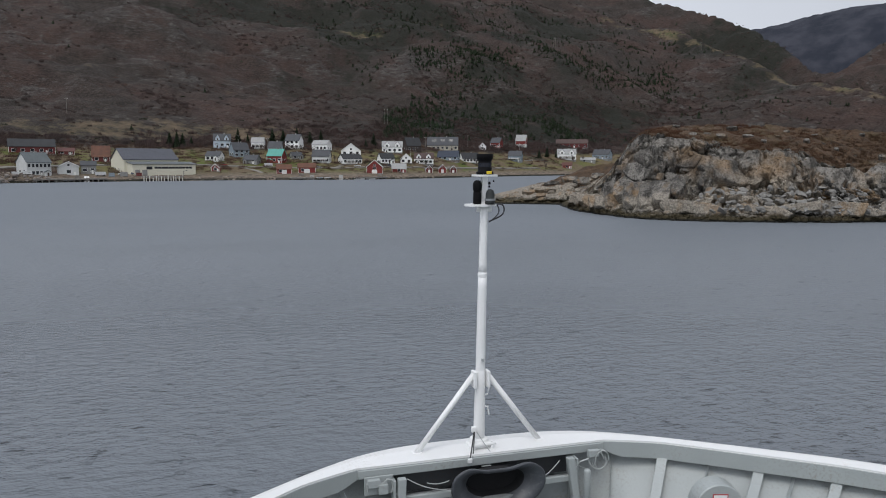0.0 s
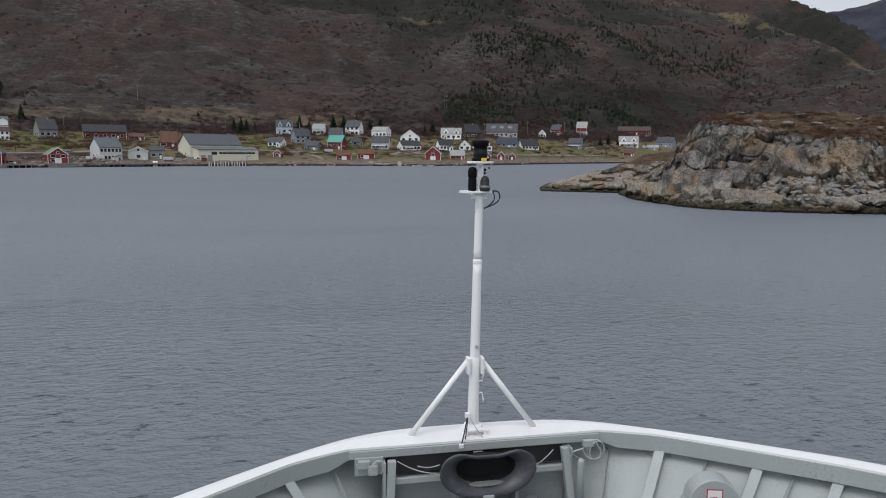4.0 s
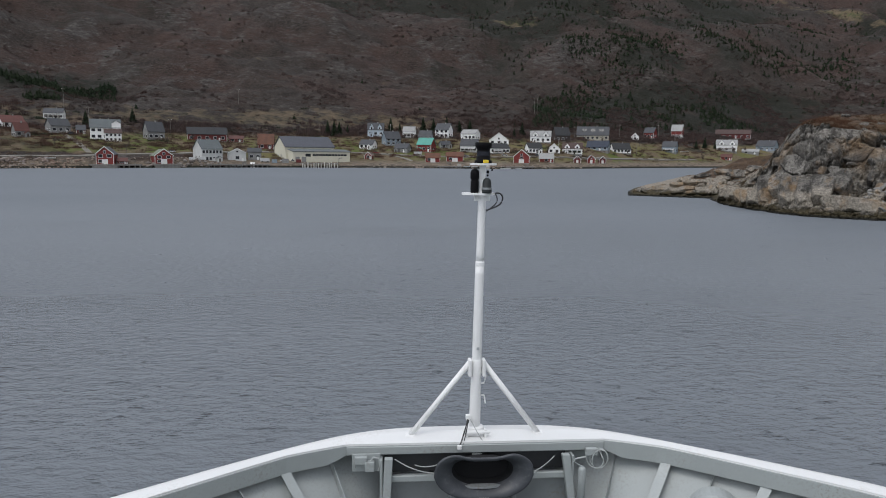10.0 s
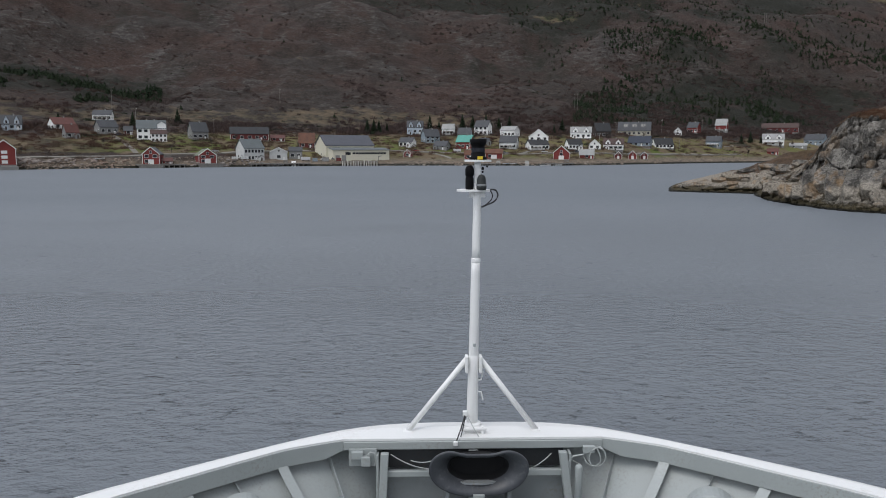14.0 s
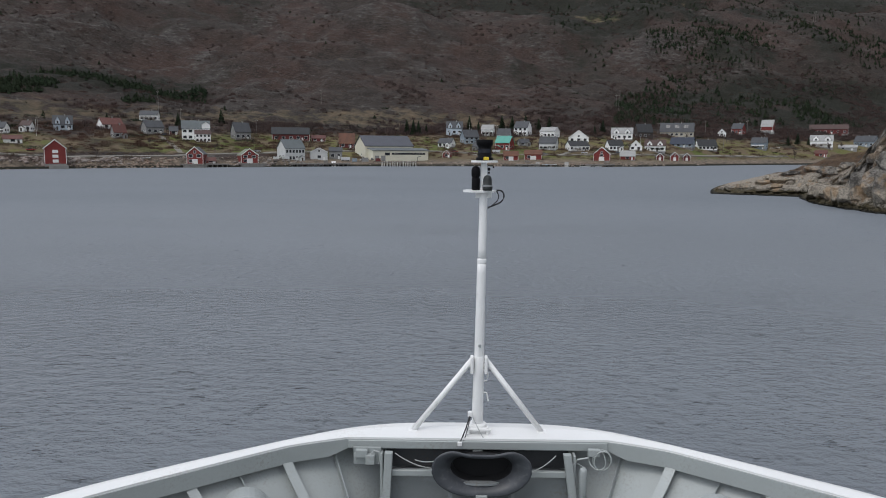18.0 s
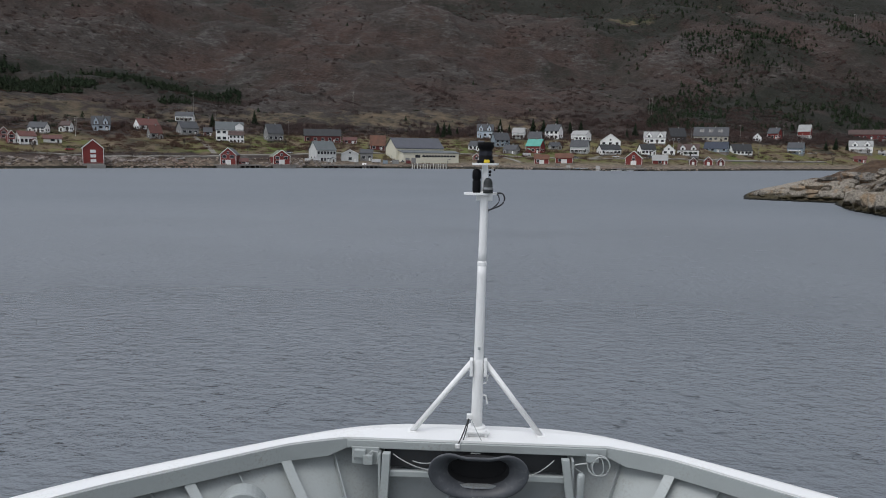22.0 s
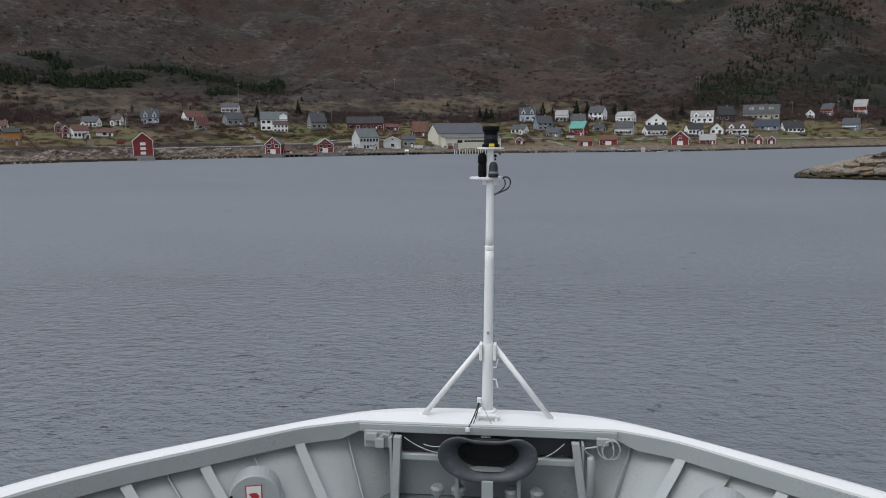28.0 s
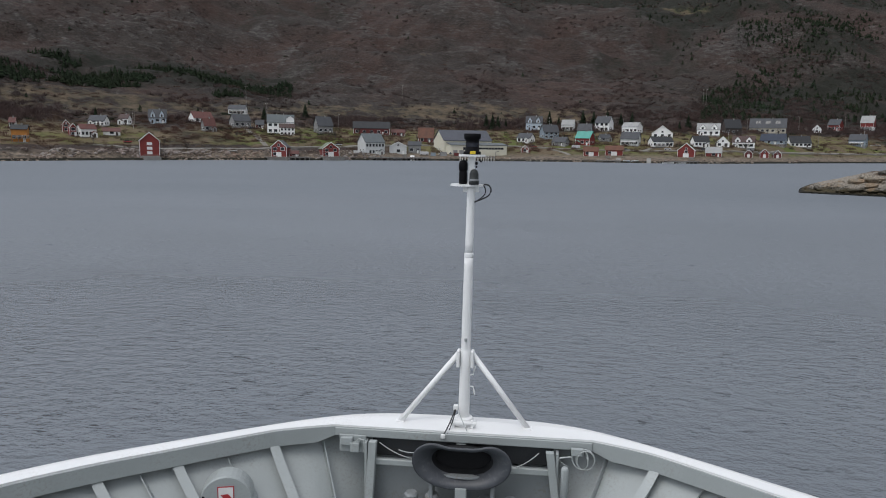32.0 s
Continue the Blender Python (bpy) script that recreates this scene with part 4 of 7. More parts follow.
OUT_D = dense(OUTER)
IN_D = dense(INNER[:4], 6)[:-1] + dense(INNER[3:], 6)
for side, word in ((-1, "port"), (1, "starboard")):
    out_c, in_c = side_curve(OUT_D, side), side_curve(IN_D, side)
    # the cap narrows past the stem's corners
    in_c = [(u + 0.42 * min(1, max(0, abs(u) - 1.98) / 0.7) * (x - u), w + 0.42 * min(1, max(0, abs(u) - 1.98) / 0.7) * (y - w)) for (x, y), (u, w) in zip(out_c, in_c)]
    top_o = [(x, y, RAIL_Z - 0.015) for x, y in out_c]
    top_m = [(x + 0.35 * (u - x), y + 0.35 * (w - y), RAIL_Z + 0.012) for (x, y), (u, w) in zip(out_c, in_c)]
    top_i = [(x, y, RAIL_Z) for x, y in in_c]
    low_i = [(x, y, RAIL_Z - 0.035) for x, y in in_c]
    low_o = [(x, y, RAIL_Z - 0.05) for x, y in out_c]
    part("cap_rail", solid_band([top_o, top_m, top_i, low_i, low_o]), RAIL_WHITE, ferry, "broad white painted cap rail")
    lip = [(x * 0.995, y - 0.012) for x, y in in_c]
    low = [RAIL_Z - 0.17 - 0.1 * min(1, max(0, abs(x) - 1.98) / 0.25) for x, y in lip]
    part("coaming", solid_band([[(x, y, RAIL_Z - 0.03) for x, y in lip], [(x, y, z) for (x, y), z in zip(lip, low)],
                                [(x + 0.03 * side, y + 0.035, z) for (x, y), z in zip(lip, low)], [(x + 0.03 * side, y + 0.035, RAIL_Z - 0.03) for x, y in lip]]), SHIP_GREY, ferry, "grey steel coaming under the rail")
    inner_plate = []
    for k in range(9):
        d = 0.05 + 1.2 * k / 8
        inner_plate.append([(x * 0.992, y - 0.04, RAIL_Z - d) for x, y in side_curve(OUT_D, side, max(0, d - 0.28) * 1.1)])
    v = [p for line in inner_plate for p in line]
    n = len(OUT_D)
    part("bulwark_plate", (v, [(r * n + i, r * n + i + 1, (r + 1) * n + i + 1, (r + 1) * n + i) for r in range(8) for i in range(n - 1) if OUT_D[i][0] > 1.3]), SHIP_GREY, ferry, "grey flared bulwark plating", True)
    hull = []
    for d in (0.04, 0.28, 0.8, 1.6, 2.6, 3.8, 5.2, 6.6):
        flare = 0.92 * max(0, min(d, 2.2) - 0.28) + 0.25 * max(0, d - 2.2)
        hull.append([(x, y, RAIL_Z - d) for x, y in side_curve(OUT_D, side, flare)])
    v = [p for line in hull for p in line]
    part("hull_side", (v, [(r * n + i, r * n + i + 1, (r + 1) * n + i + 1, (r + 1) * n + i) for r in range(7) for i in range(n - 1)]), HULL_DARK, ferry, "pale painted hull side", True)

DECK_Z = 4.93
edge = [(x, y) for x, y in side_curve(OUT_D, 1, 0.98)]
ring = edge + [(-x, y) for x, y in edge[:0:-1]]
part("deck", ([(x, y, DECK_Z) for x, y in ring] + [(x, y, DECK_Z - 0.03) for x, y in ring],
              [tuple(range(len(ring)))[::-1], tuple(range(len(ring), 2 * len(ring)))]), DECK_GREEN, ferry, "dark grey-green foredeck")
part("transom", box(-7.2, 7.2, -18.0, -17.9, -0.5, 6.1), HULL_DARK, ferry)
part("deckhouse_wall", soft(box(-6.4, 6.4, -17.8, -12.6, DECK_Z, 9.0), 0.05, 1), SHIP_WHITE, ferry, "plain white deckhouse front")
part("front_beam", soft(box(-1.96, 1.96, -0.375, -0.345, RAIL_Z - 0.155, RAIL_Z - 0.036), 0.006, 1), SHIP_GREY, ferry, "grey beam across the stem")


def on_plate(x, z, side, inset):
    """A point at the bulwark's inner face: x at the rail, height z, pulled inboard."""
    d = RAIL_Z - z
    y = np.interp(x, [p[0] for p in OUTER[:11]], [p[1] for p in OUTER[:11]])
    (px, py), = side_curve([(x, y)], side, max(0, d - 0.28) * 1.1)
    g = Vector((-side * 0.5, -0.86, 0))
    return Vector((px * 0.992, py - 0.04, z)) + g * inset


def bracket(x, side, width, inset, name, label):
    """A bulwark stay: a web with a flange, from the rail down to the deck."""
    web, flange = [], []
    zs = [RAIL_Z - 0.255 - 0.945 * k / 6 for k in range(7)]
    for z in zs:
        swell = inset + 0.05 * (RAIL_Z - z)
        a, b = on_plate(x, z, side, 0.0), on_plate(x, z, side, swell)
        across = Vector((0.86, -side * 0.5 * 1.0, 0)).normalized()
        web.append((a, b))
        flange.append((b - across * width / 2, b + across * width / 2))
    k = len(zs)
    t = Vector((0.007, 0.004, 0))
    v = [tuple(p - t) for p, _ in web] + [tuple(q - t) for _, q in web] + [tuple(q + t) for _, q in web] + [tuple(p + t) for p, _ in web]
    q = [(c * k + i, c * k + i + 1, ((c + 1) % 4) * k + i + 1, ((c + 1) % 4) * k + i) for c in range(4) for i in range(k - 1)]
    shape = (v, q)
    if width > 0.02:
        u = Vector((side * 0.006, 0.011, 0))
        fv = [tuple(p - u) for p, _ in flange] + [tuple(w - u) for _, w in flange] + [tuple(w + u) for _, w in flange] + [tuple(p + u) for p, _ in flange]
        shape = joined(shape, (fv, q))
    part(name, shape, SHIP_GREY, ferry, label)


for side in (-1, 1):
    for x, w, inset in ((2.28, 0.012, 0.13), (2.95, 0.15, 0.2), (3.55, 0.012, 0.13), (4.12, 0.15, 0.2), (4.55, 0.012, 0.13), (4.98, 0.15, 0.2), (5.6, 0.15, 0.2), (6.2, 0.15, 0.2)):
        bracket(x, side, w, inset, "bulwark_stay" if w > 0.02 else "stiffener", "grey welded steel stay" if w > 0.02 else "thin grey stiffener plate")

# framework behind the stem: recess with its shade put into the colour, posts and cross bars
part("recess_plate", box(-1.4, 1.4, -0.22, -0.2, 5.64, 6.08), RECESS_SHADE, ferry, "plate behind the stem, coloured near-black as shade")
# shade below the cross bars is put into this plate's grey
part("stem_plate", box(-1.4, 1.4, -0.3, -0.27, 4.95, 5.63), SHIP_GREY_DARK, ferry, "grey stem plate darkened as shade under the rail")
for x, lean in ((-1.34, 0.04), (1.34, 0.04)):
    s = 1 if x > 0 else -1
    v, q = box(-0.06, 0.06, -0.05, 0.05, 0, 1)
    v = [(x + (0.14 if s > 0 else 0.05) * s * (1 - z) + a, -0.47 + b - 0.06 * (1 - z), 4.95 + 1.02 * z) for a, b, z in v]
    part("stem_post", soft((v, q), 0.008, 1), SHIP_GREY, ferry, "grey square post")
    part("side_plate", soft(box(x - 0.02 + s * 0.11, x + 0.02 + s * 0.11, -0.5, -0.34, 4.95, 5.95), 0.006, 1), SHIP_GREY, ferry)
for a, b in ((-1.36, -0.58), (0.62, 1.36)):
    part("cross_bar", soft(box(a, b, -0.46, -0.40, 5.58, 5.68), 0.012, 1), SHIP_GREY, ferry, "pale grey cross bar")
part("centre_post", soft(box(-0.075, 0.075, -0.40, -0.32, 4.95, 5.96), 0.01, 1), SHIP_GREY, ferry)
for x in (-0.72, -0.4, 0.4, 0.78):
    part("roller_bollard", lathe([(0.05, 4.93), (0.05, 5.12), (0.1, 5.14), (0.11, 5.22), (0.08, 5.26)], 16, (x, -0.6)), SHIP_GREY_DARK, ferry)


def superellipse(w, h, k, n=48, dent=0.0):
    out = []
    for i in range(n):
        t = 2 * math.pi * i / n
        c, s = math.cos(t), math.sin(t)
        x = w * math.copysign(abs(c) ** (2 / k), c)
        z = h * math.copysign(abs(s) ** (2 / k), s)
        if s > 0:
            z -= 1.7 * dent * math.exp(-(x / (0.5 * w)) ** 4)
        else:
            x *= 1 - 0.24 * (abs(z) / h) ** 1.3
        out.append((x, z))
    return out


def fairlead():
    """The bell-mouthed closed chock at the stem, open to the deck."""
    ob = thing("fairlead", "dark worn steel bell-mouth mooring fairlead at the stem", "fairlead", (0, 0, 0), 0, parent=None)
    ob.matrix_basis = pose(*SHIP_AT, 0, 0, SHIP_TURN) @ pose(0.05, -0.72, 5.79)
    rings = [(0.70, 0.345, 0.02, 0.055, 0), (0.728, 0.363, -0.02, 0.055, 0), (0.737, 0.37, -0.055, 0.055, 0), (0.73, 0.367, -0.07, 0.055, 0), (0.705, 0.352, -0.075, 0.053, 0),
             (0.65, 0.305, -0.06, 0.045, 0), (0.58, 0.27, -0.02, 0.035, 0), (0.51, 0.235, 0.04, 0.025, 0), (0.46, 0.205, 0.11, 0.01, 0), (0.43, 0.19, 0.19, 0.0, 0), (0.42, 0.185, 0.27, 0.0, 0)]
    v, n = [], 48
    for w, h, y, dent, low in rings:
        v += [(x, y, z + low) for x, z in superellipse(w, h, 2.9, n, dent)]
    q = [(r * n + i, r * n + (i + 1) % n, (r + 1) * n + (i + 1) % n, (r + 1) * n + i) for r in range(len(rings) - 1) for i in range(n)]
    part("bell_mouth", (v[:9 * n], q[:8 * n]), STEEL_BLACK, ob, "rounded black steel lip", True)
    # the throat's inner shade is its black colour
    part("throat", (v[8 * n:], [tuple(k - 8 * n for k in f) for f in q[8 * n:]]), THROAT_SHADE, ob, "throat coloured black as the shade inside", True)
    # black sheet added across the throat's end to stand for its dark depth
    part("throat_shade_sheet", ([(x, 0.268, z) for x, z in superellipse(0.44, 0.2, 2.7, 32)], [tuple(range(32))]), THROAT_SHADE, ob)
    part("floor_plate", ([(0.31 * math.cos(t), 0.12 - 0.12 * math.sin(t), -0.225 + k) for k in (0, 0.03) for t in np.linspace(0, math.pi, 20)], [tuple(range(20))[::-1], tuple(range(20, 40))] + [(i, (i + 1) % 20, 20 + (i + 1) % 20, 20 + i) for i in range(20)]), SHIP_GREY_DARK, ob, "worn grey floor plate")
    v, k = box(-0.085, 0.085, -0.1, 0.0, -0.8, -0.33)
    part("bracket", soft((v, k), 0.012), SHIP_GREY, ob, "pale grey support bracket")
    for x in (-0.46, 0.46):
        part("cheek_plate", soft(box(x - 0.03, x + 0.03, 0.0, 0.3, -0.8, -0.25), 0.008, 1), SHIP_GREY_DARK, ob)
    return ob


fairlead()
SHIP = pose(*SHIP_AT, 0, 0, SHIP_TURN)


def ship_thing(name, label, category, place=(0, 0, 0), turn=0.0, group=""):
    ob = thing(name, label, category, group=group)
    ob.matrix_basis = SHIP @ pose(*place, 0, 0, turn)
    return ob


def foremast():
    ob = ship_thing("foremast", "white steel bow mast carrying navigation lamps, two braces", "mast", (0, 0, RAIL_Z))
    lean = 0.013
    ax = lambda z: (lean * z, 0.0)

    def pole(profile):
        v, q = lathe(profile, 28)
        return [(x + lean * z, y, z) for x, y, z in v], q

    part("foot_plate", soft(box(-0.17, 0.19, -0.13, 0.13, 0.0, 0.045), 0.012), SHIP_WHITE, ob)
    hinge = part("hinge_frame", soft(joined(box(-0.16, -0.12, -0.2, -0.14, 0.0, 0.13), box(0.13, 0.17, -0.2, -0.14, 0.0, 0.13), box(-0.16, 0.17, -0.14, 0.1, 0.0, 0.05)), 0.006, 1), SHIP_WHITE, ob, "low white open hinge frame")
    part("hinge_pin", tube([(-0.19, -0.18, 0.085), (0.21, -0.18, 0.085)], 0.03, 12), SHIP_WHITE, hinge)
    part("foot_collar", lathe([(0.15, 0.04), (0.155, 0.08), (0.14, 0.12), (0.1, 0.135)], 24), SHIP_WHITE, ob)
    part("lower_pole", pole([(0.088, 0.04), (0.087, 0.3), (0.084, 0.6), (0.08, 0.9), (0.078, 1.19), (0.072, 1.2)]), SHIP_WHITE, ob, "thick lower pole", True)
    part("middle_pole", pole([(0.075 - 0.0009 * k, 1.0 + 1.7 * k / 8) for k in range(9)]), SHIP_WHITE, ob, "", True)
    part("joint_ring", lathe([(0.066, 2.64), (0.073, 2.655), (0.073, 2.7), (0.062, 2.72)], 24, ax(2.68)), SHIP_WHITE, ob)
    part("upper_pole", pole([(0.062 - 0.0005 * k, 2.68 + 1.1 * k / 6) for k in range(7)]), SHIP_WHITE, ob, "", True)
    for s in (-1, 1):
        top = Vector((ax(1.12)[0] + s * 0.105, 0, 1.14))
        low = Vector((s * 1.0 + 0.0, -0.02, 0.0))
        bar = part("brace", tube([low, top], 0.043, 16), SHIP_WHITE, ob, "slanting white tubular brace", True)
        part("brace_foot", soft(box(s * 1.0 - 0.07, s * 1.0 + 0.07, -0.09, 0.05, 0.0, 0.018), 0.005, 1), SHIP_WHITE, bar)
        part("clamp", soft(box(ax(1.12)[0] + s * 0.108 - 0.024, ax(1.12)[0] + s * 0.108 + 0.024, -0.11, 0.06, 0.94, 1.2), 0.012), SHIP_WHITE, ob, "white hinge plate")
    part("cross_bolt", tube([(-0.15, 0, 1.06), (0.17, 0, 1.06)], 0.02, 10), SHIP_WHITE, ob)
    for z in (0.62, 0.8):
        up = 1 if z > 0.7 else -1
        part("step_hook", tube([(0.08, 0, z), (0.14, 0, z + up * 0.01), (0.15, 0, z + up * 0.06), (0.165, 0, z + up * 0.14)], 0.012, 8), SHIP_WHITE, ob, "small bent white step")
    part("bolt_plate", lathe([(0.02, 1.36), (0.022, 1.4)], 10, (ax(1.4)[0], -0.09)), SHIP_GREY, ob)
    # lower lamp platform
    zl = 3.72
    plate = [(ax(zl)[0] - 0.06 + 0.25 * math.cos(t), 0.0 + 0.17 * math.sin(t)) for t in np.linspace(0, 2 * math.pi, 32, endpoint=False)]
    v = [(x, y, zl) for x, y in plate] + [(x, y, zl + 0.03) for x, y in plate]
    part("lower_platform", (v, [tuple(range(32))[::-1], tuple(range(32, 64))] + [(i, (i + 1) % 32, 32 + (i + 1) % 32, 32 + i) for i in range(32)]), SHIP_WHITE, ob, "thin oval white platform")
    part("platform_web", soft(box(ax(zl)[0] - 0.12, ax(zl)[0] + 0.12, -0.012, 0.012, zl - 0.09, zl), 0.004, 1), SHIP_WHITE, ob)
    part("top_pole", soft(box(ax(zl)[0] - 0.045, ax(zl)[0] + 0.045, -0.03, 0.03, zl, zl + 0.45), 0.01), SHIP_WHITE, ob)
    c = (ax(zl)[0] - 0.12, -0.03)
    lamp = part("side_lamp", lathe([(0.055, zl + 0.03), (0.062, zl + 0.05), (0.062, zl + 0.2), (0.05, zl + 0.22), (0.066, zl + 0.24), (0.066, zl + 0.33), (0.05, zl + 0.37), (0.02, zl + 0.385)], 20, c), BLACK, ob, "black cylindrical navigation lamp", True)
    part("bracket_arm", tube([(c[0], c[1], zl + 0.35), (c[0] - 0.05, c[1], zl + 0.34)], 0.014, 8), BLACK, lamp)
    c = (ax(zl)[0] + 0.05, -0.12)
    horn = part("dome_lamp", lathe([(0.07, zl + 0.03), (0.075, zl + 0.05), (0.075, zl + 0.1), (0.068, zl + 0.105), (0.066, zl + 0.19), (0.05, zl + 0.235), (0.02, zl + 0.255)], 20, c), OLIVE, ob, "dark green-grey domed lamp housing", True)
    part("lamp_band", lathe([(0.077, zl + 0.085), (0.079, zl + 0.09), (0.079, zl + 0.11), (0.077, zl + 0.115)], 20, c), SHIP_GREY_DARK, horn)
    for dx, dz, r in ((0.075, 0.34, 0.022), (0.14, 0.37, 0.014), (0.075, 0.29, 0.016)):
        part("sensor", lathe([(r * 0.6, zl + dz - r), (r, zl + dz), (r * 0.6, zl + dz + r)], 10, (ax(zl)[0] + dx, -0.02)), BLACK, ob)
    # top platform and the big lantern
    zt = zl + 0.44
    plate = [(ax(zt)[0] + 0.20 * math.cos(t), 0.16 * math.sin(t)) for t in np.linspace(0, 2 * math.pi, 32, endpoint=False)]
    v = [(x, y, zt) for x, y in plate] + [(x, y, zt + 0.028) for x, y in plate]
    part("top_platform", (v, [tuple(range(32))[::-1], tuple(range(32, 64))] + [(i, (i + 1) % 32, 32 + (i + 1) % 32, 32 + i) for i in range(32)]), SHIP_WHITE, ob, "small oval white top plate")
    lan = part("lantern", lathe([(0.13, zt + 0.03), (0.13, zt + 0.07), (0.105, zt + 0.075), (0.107, zt + 0.13), (0.098, zt + 0.135), (0.1, zt + 0.21), (0.095, zt + 0.22), (0.11, zt + 0.25), (0.122, zt + 0.26), (0.126, zt + 0.33), (0.118, zt + 0.335), (0.1, zt + 0.322)], 28, (ax(zt)[0], 0)), BLACK, ob, "large black masthead lantern", True)
    part("lens", lathe([(0.101, zt + 0.14), (0.103, zt + 0.2)], 28, (ax(zt)[0], 0)), LENS, lan)
    part("yellow_label", soft(box(ax(zt)[0] - 0.02, ax(zt)[0] + 0.06, -0.145, -0.128, zt + 0.035, zt + 0.08), 0.004, 1), YELLOW, lan, "small yellow warning label")
    x0 = ax(zl)[0]
    part("cable", tube(round_off([(x0 + 0.19, -0.06, zl + 0.03), (x0 + 0.27, -0.06, zl + 0.03), (x0 + 0.31, -0.06, zl - 0.05), (x0 + 0.27, -0.06, zl - 0.14), (x0 + 0.16, -0.06, zl - 0.19), (x0 + 0.06, -0.05, zl - 0.23)]), 0.012, 8), RUBBER, ob, "looped black cable")
    part("cable", tube(round_off([(x0 + 0.19, -0.05, zl + 0.02), (x0 + 0.23, -0.05, zl - 0.06), (x0 + 0.2, -0.05, zl - 0.14), (x0 + 0.06, -0.06, zl - 0.24)]), 0.009, 8), RUBBER, ob)
    part("cable_gland", soft(box(-0.15, -0.08, -0.13, -0.06, 0.26, 0.34), 0.01), SHIP_WHITE, ob)
    part("cable", tube(sag((-0.12, -0.12, 0.28), (-0.27, -0.37, -0.05), 0.03), 0.01, 8), RUBBER, ob, "black cable running to the deck")
    part("cable", tube(sag((-0.11, -0.12, 0.27), (-0.23, -0.37, -0.06), 0.05), 0.008, 8), RUBBER, ob)
    part("cable", tube(sag((-0.08, -0.12, 0.27), (0.16, -0.37, -0.1), 0.02), 0.007, 8), PALE_CABLE, ob, "thin pale cable")
    part("connector", soft(box(-0.31, -0.24, -0.41, -0.37, -0.1, -0.03), 0.012), SHIP_WHITE, ob)
    return ob


foremast()


def winch_housing(side):
    ob = ship_thing("winch_housing", "grey rounded steel housing with a red-bordered warning sign", "housing", (side * 3.22, -1.55, DECK_Z), side * -16, "housings beside the bulwark")
    prof = [(0.36 * math.cos(t), 0.52 + 0.36 * math.sin(t)) for t in np.linspace(0, math.pi, 17)]
    out = [(0.42, 0.0), (0.40, 0.45)] + prof + [(-0.40, 0.45), (-0.42, 0.0)]
    n = len(out)
    v = [(x, -0.12, z) for x, z in out] + [(x, 0.22, z) for x, z in out]
    part("casing", soft((v, [tuple(range(n))[::-1], tuple(range(n, 2 * n))] + [(i, (i + 1) % n, n + (i + 1) % n, n + i) for i in range(n)]), 0.015, 1), SHIP_GREY, ob, "rounded grey casing")
    def flat(x0, x1, z0, z1, y):
        a, q = box(x0, x1, y - 0.004, y, z0, z1)
        return a, q
    sign = part("sign", flat(-0.115, 0.115, 0.42, 0.74, -0.122), SIGN_RED, ob, "red-bordered white safety sign")
    part("sign_face", flat(-0.1, 0.1, 0.435, 0.725, -0.1265), SIGN_WHITE, sign)
    part("sign_mark", ([(-0.075, -0.133, 0.62), (0.03, -0.133, 0.63), (0.075, -0.133, 0.575), (0.06, -0.133, 0.545), (-0.03, -0.133, 0.555), (-0.05, -0.133, 0.59)], [(0, 1, 2, 3, 4, 5)]), SIGN_RED, sign, "red pictogram shape")
    for k in range(2):
        part("sign_bar", flat(-0.05 + 0.01 * k, 0.06, 0.515 - 0.03 * k, 0.522 - 0.03 * k, -0.131), SIGN_RED, sign)
    part("pin_hole", lathe([(0.05, 0.29), (0.055, 0.3), (0.05, 0.37)], 16, (0.0, -0.115)), BLACK, ob)
    part("strap", tube([(side * 0.3, -0.12, 0.6), (side * 0.42, -0.1, 0.45), (side * 0.5, -0.06, 0.38)], 0.02, 8), BLACK, ob, "black strap")
    return ob


for side in (-1, 1):
    winch_housing(side)

jb = ship_thing("junction_box", "grey electrical junction boxes on a back plate", "junction box", (-1.66, -0.42, 5.87))
part("back_plate", soft(box(-0.22, 0.2, 0.0, 0.03, -0.12, 0.15), 0.006, 1), SHIP_GREY, jb)
part("box", soft(box(-0.18, 0.0, -0.08, 0.0, 0.01, 0.13), 0.012), SHIP_GREY, jb, "grey switch box")
part("box", soft(box(-0.03, 0.11, -0.1, 0.0, -0.09, 0.06), 0.012), SHIP_GREY, jb, "grey switch box")
part("cable", tube([(0.05, -0.05, 0.06), (0.1, -0.06, 0.12), (0.17, -0.05, 0.1), (0.19, -0.04, -0.03), (0.17, -0.03, -0.1)], 0.014, 8), PALE_CABLE, jb)
part("cable", tube([(-0.15, -0.04, 0.12), (-0.19, -0.05, 0.08), (-0.18, -0.04, -0.04)], 0.012, 8), PALE_CABLE, jb)
jb2 = ship_thing("deck_socket", "small grey deck socket box with coiled cable", "socket", (1.74, -0.44, 6.0))
part("box", soft(box(-0.09, 0.09, -0.06, 0.02, -0.06, 0.05), 0.012), SHIP_GREY, jb2)
part("cable", tube(curl((0.12, -0.05, -0.12), 0.14), 0.009, 8), PALE_CABLE, jb2, "coiled pale cable")
part("cable", tube(curl((0.04, -0.07, -0.1), 0.12, 1.1, 26, 0.8), 0.008, 8), PALE_CABLE, jb2)
part("cable", tube([(-0.09, -0.04, -0.08), (-0.25, -0.06, -0.1), (-0.33, -0.06, -0.2), (-0.31, -0.06, -0.42)], 0.013, 8), PALE_CABLE, jb2)
pipe = ship_thing("vent_pipe", "grey upright pipe with a rounded cap", "pipe", (1.56, -0.62, DECK_Z))
part("pipe", lathe([(0.055, 0.0), (0.055, 0.84), (0.05, 0.87), (0.03, 0.89)], 18), SHIP_GREY, pipe, "", True)
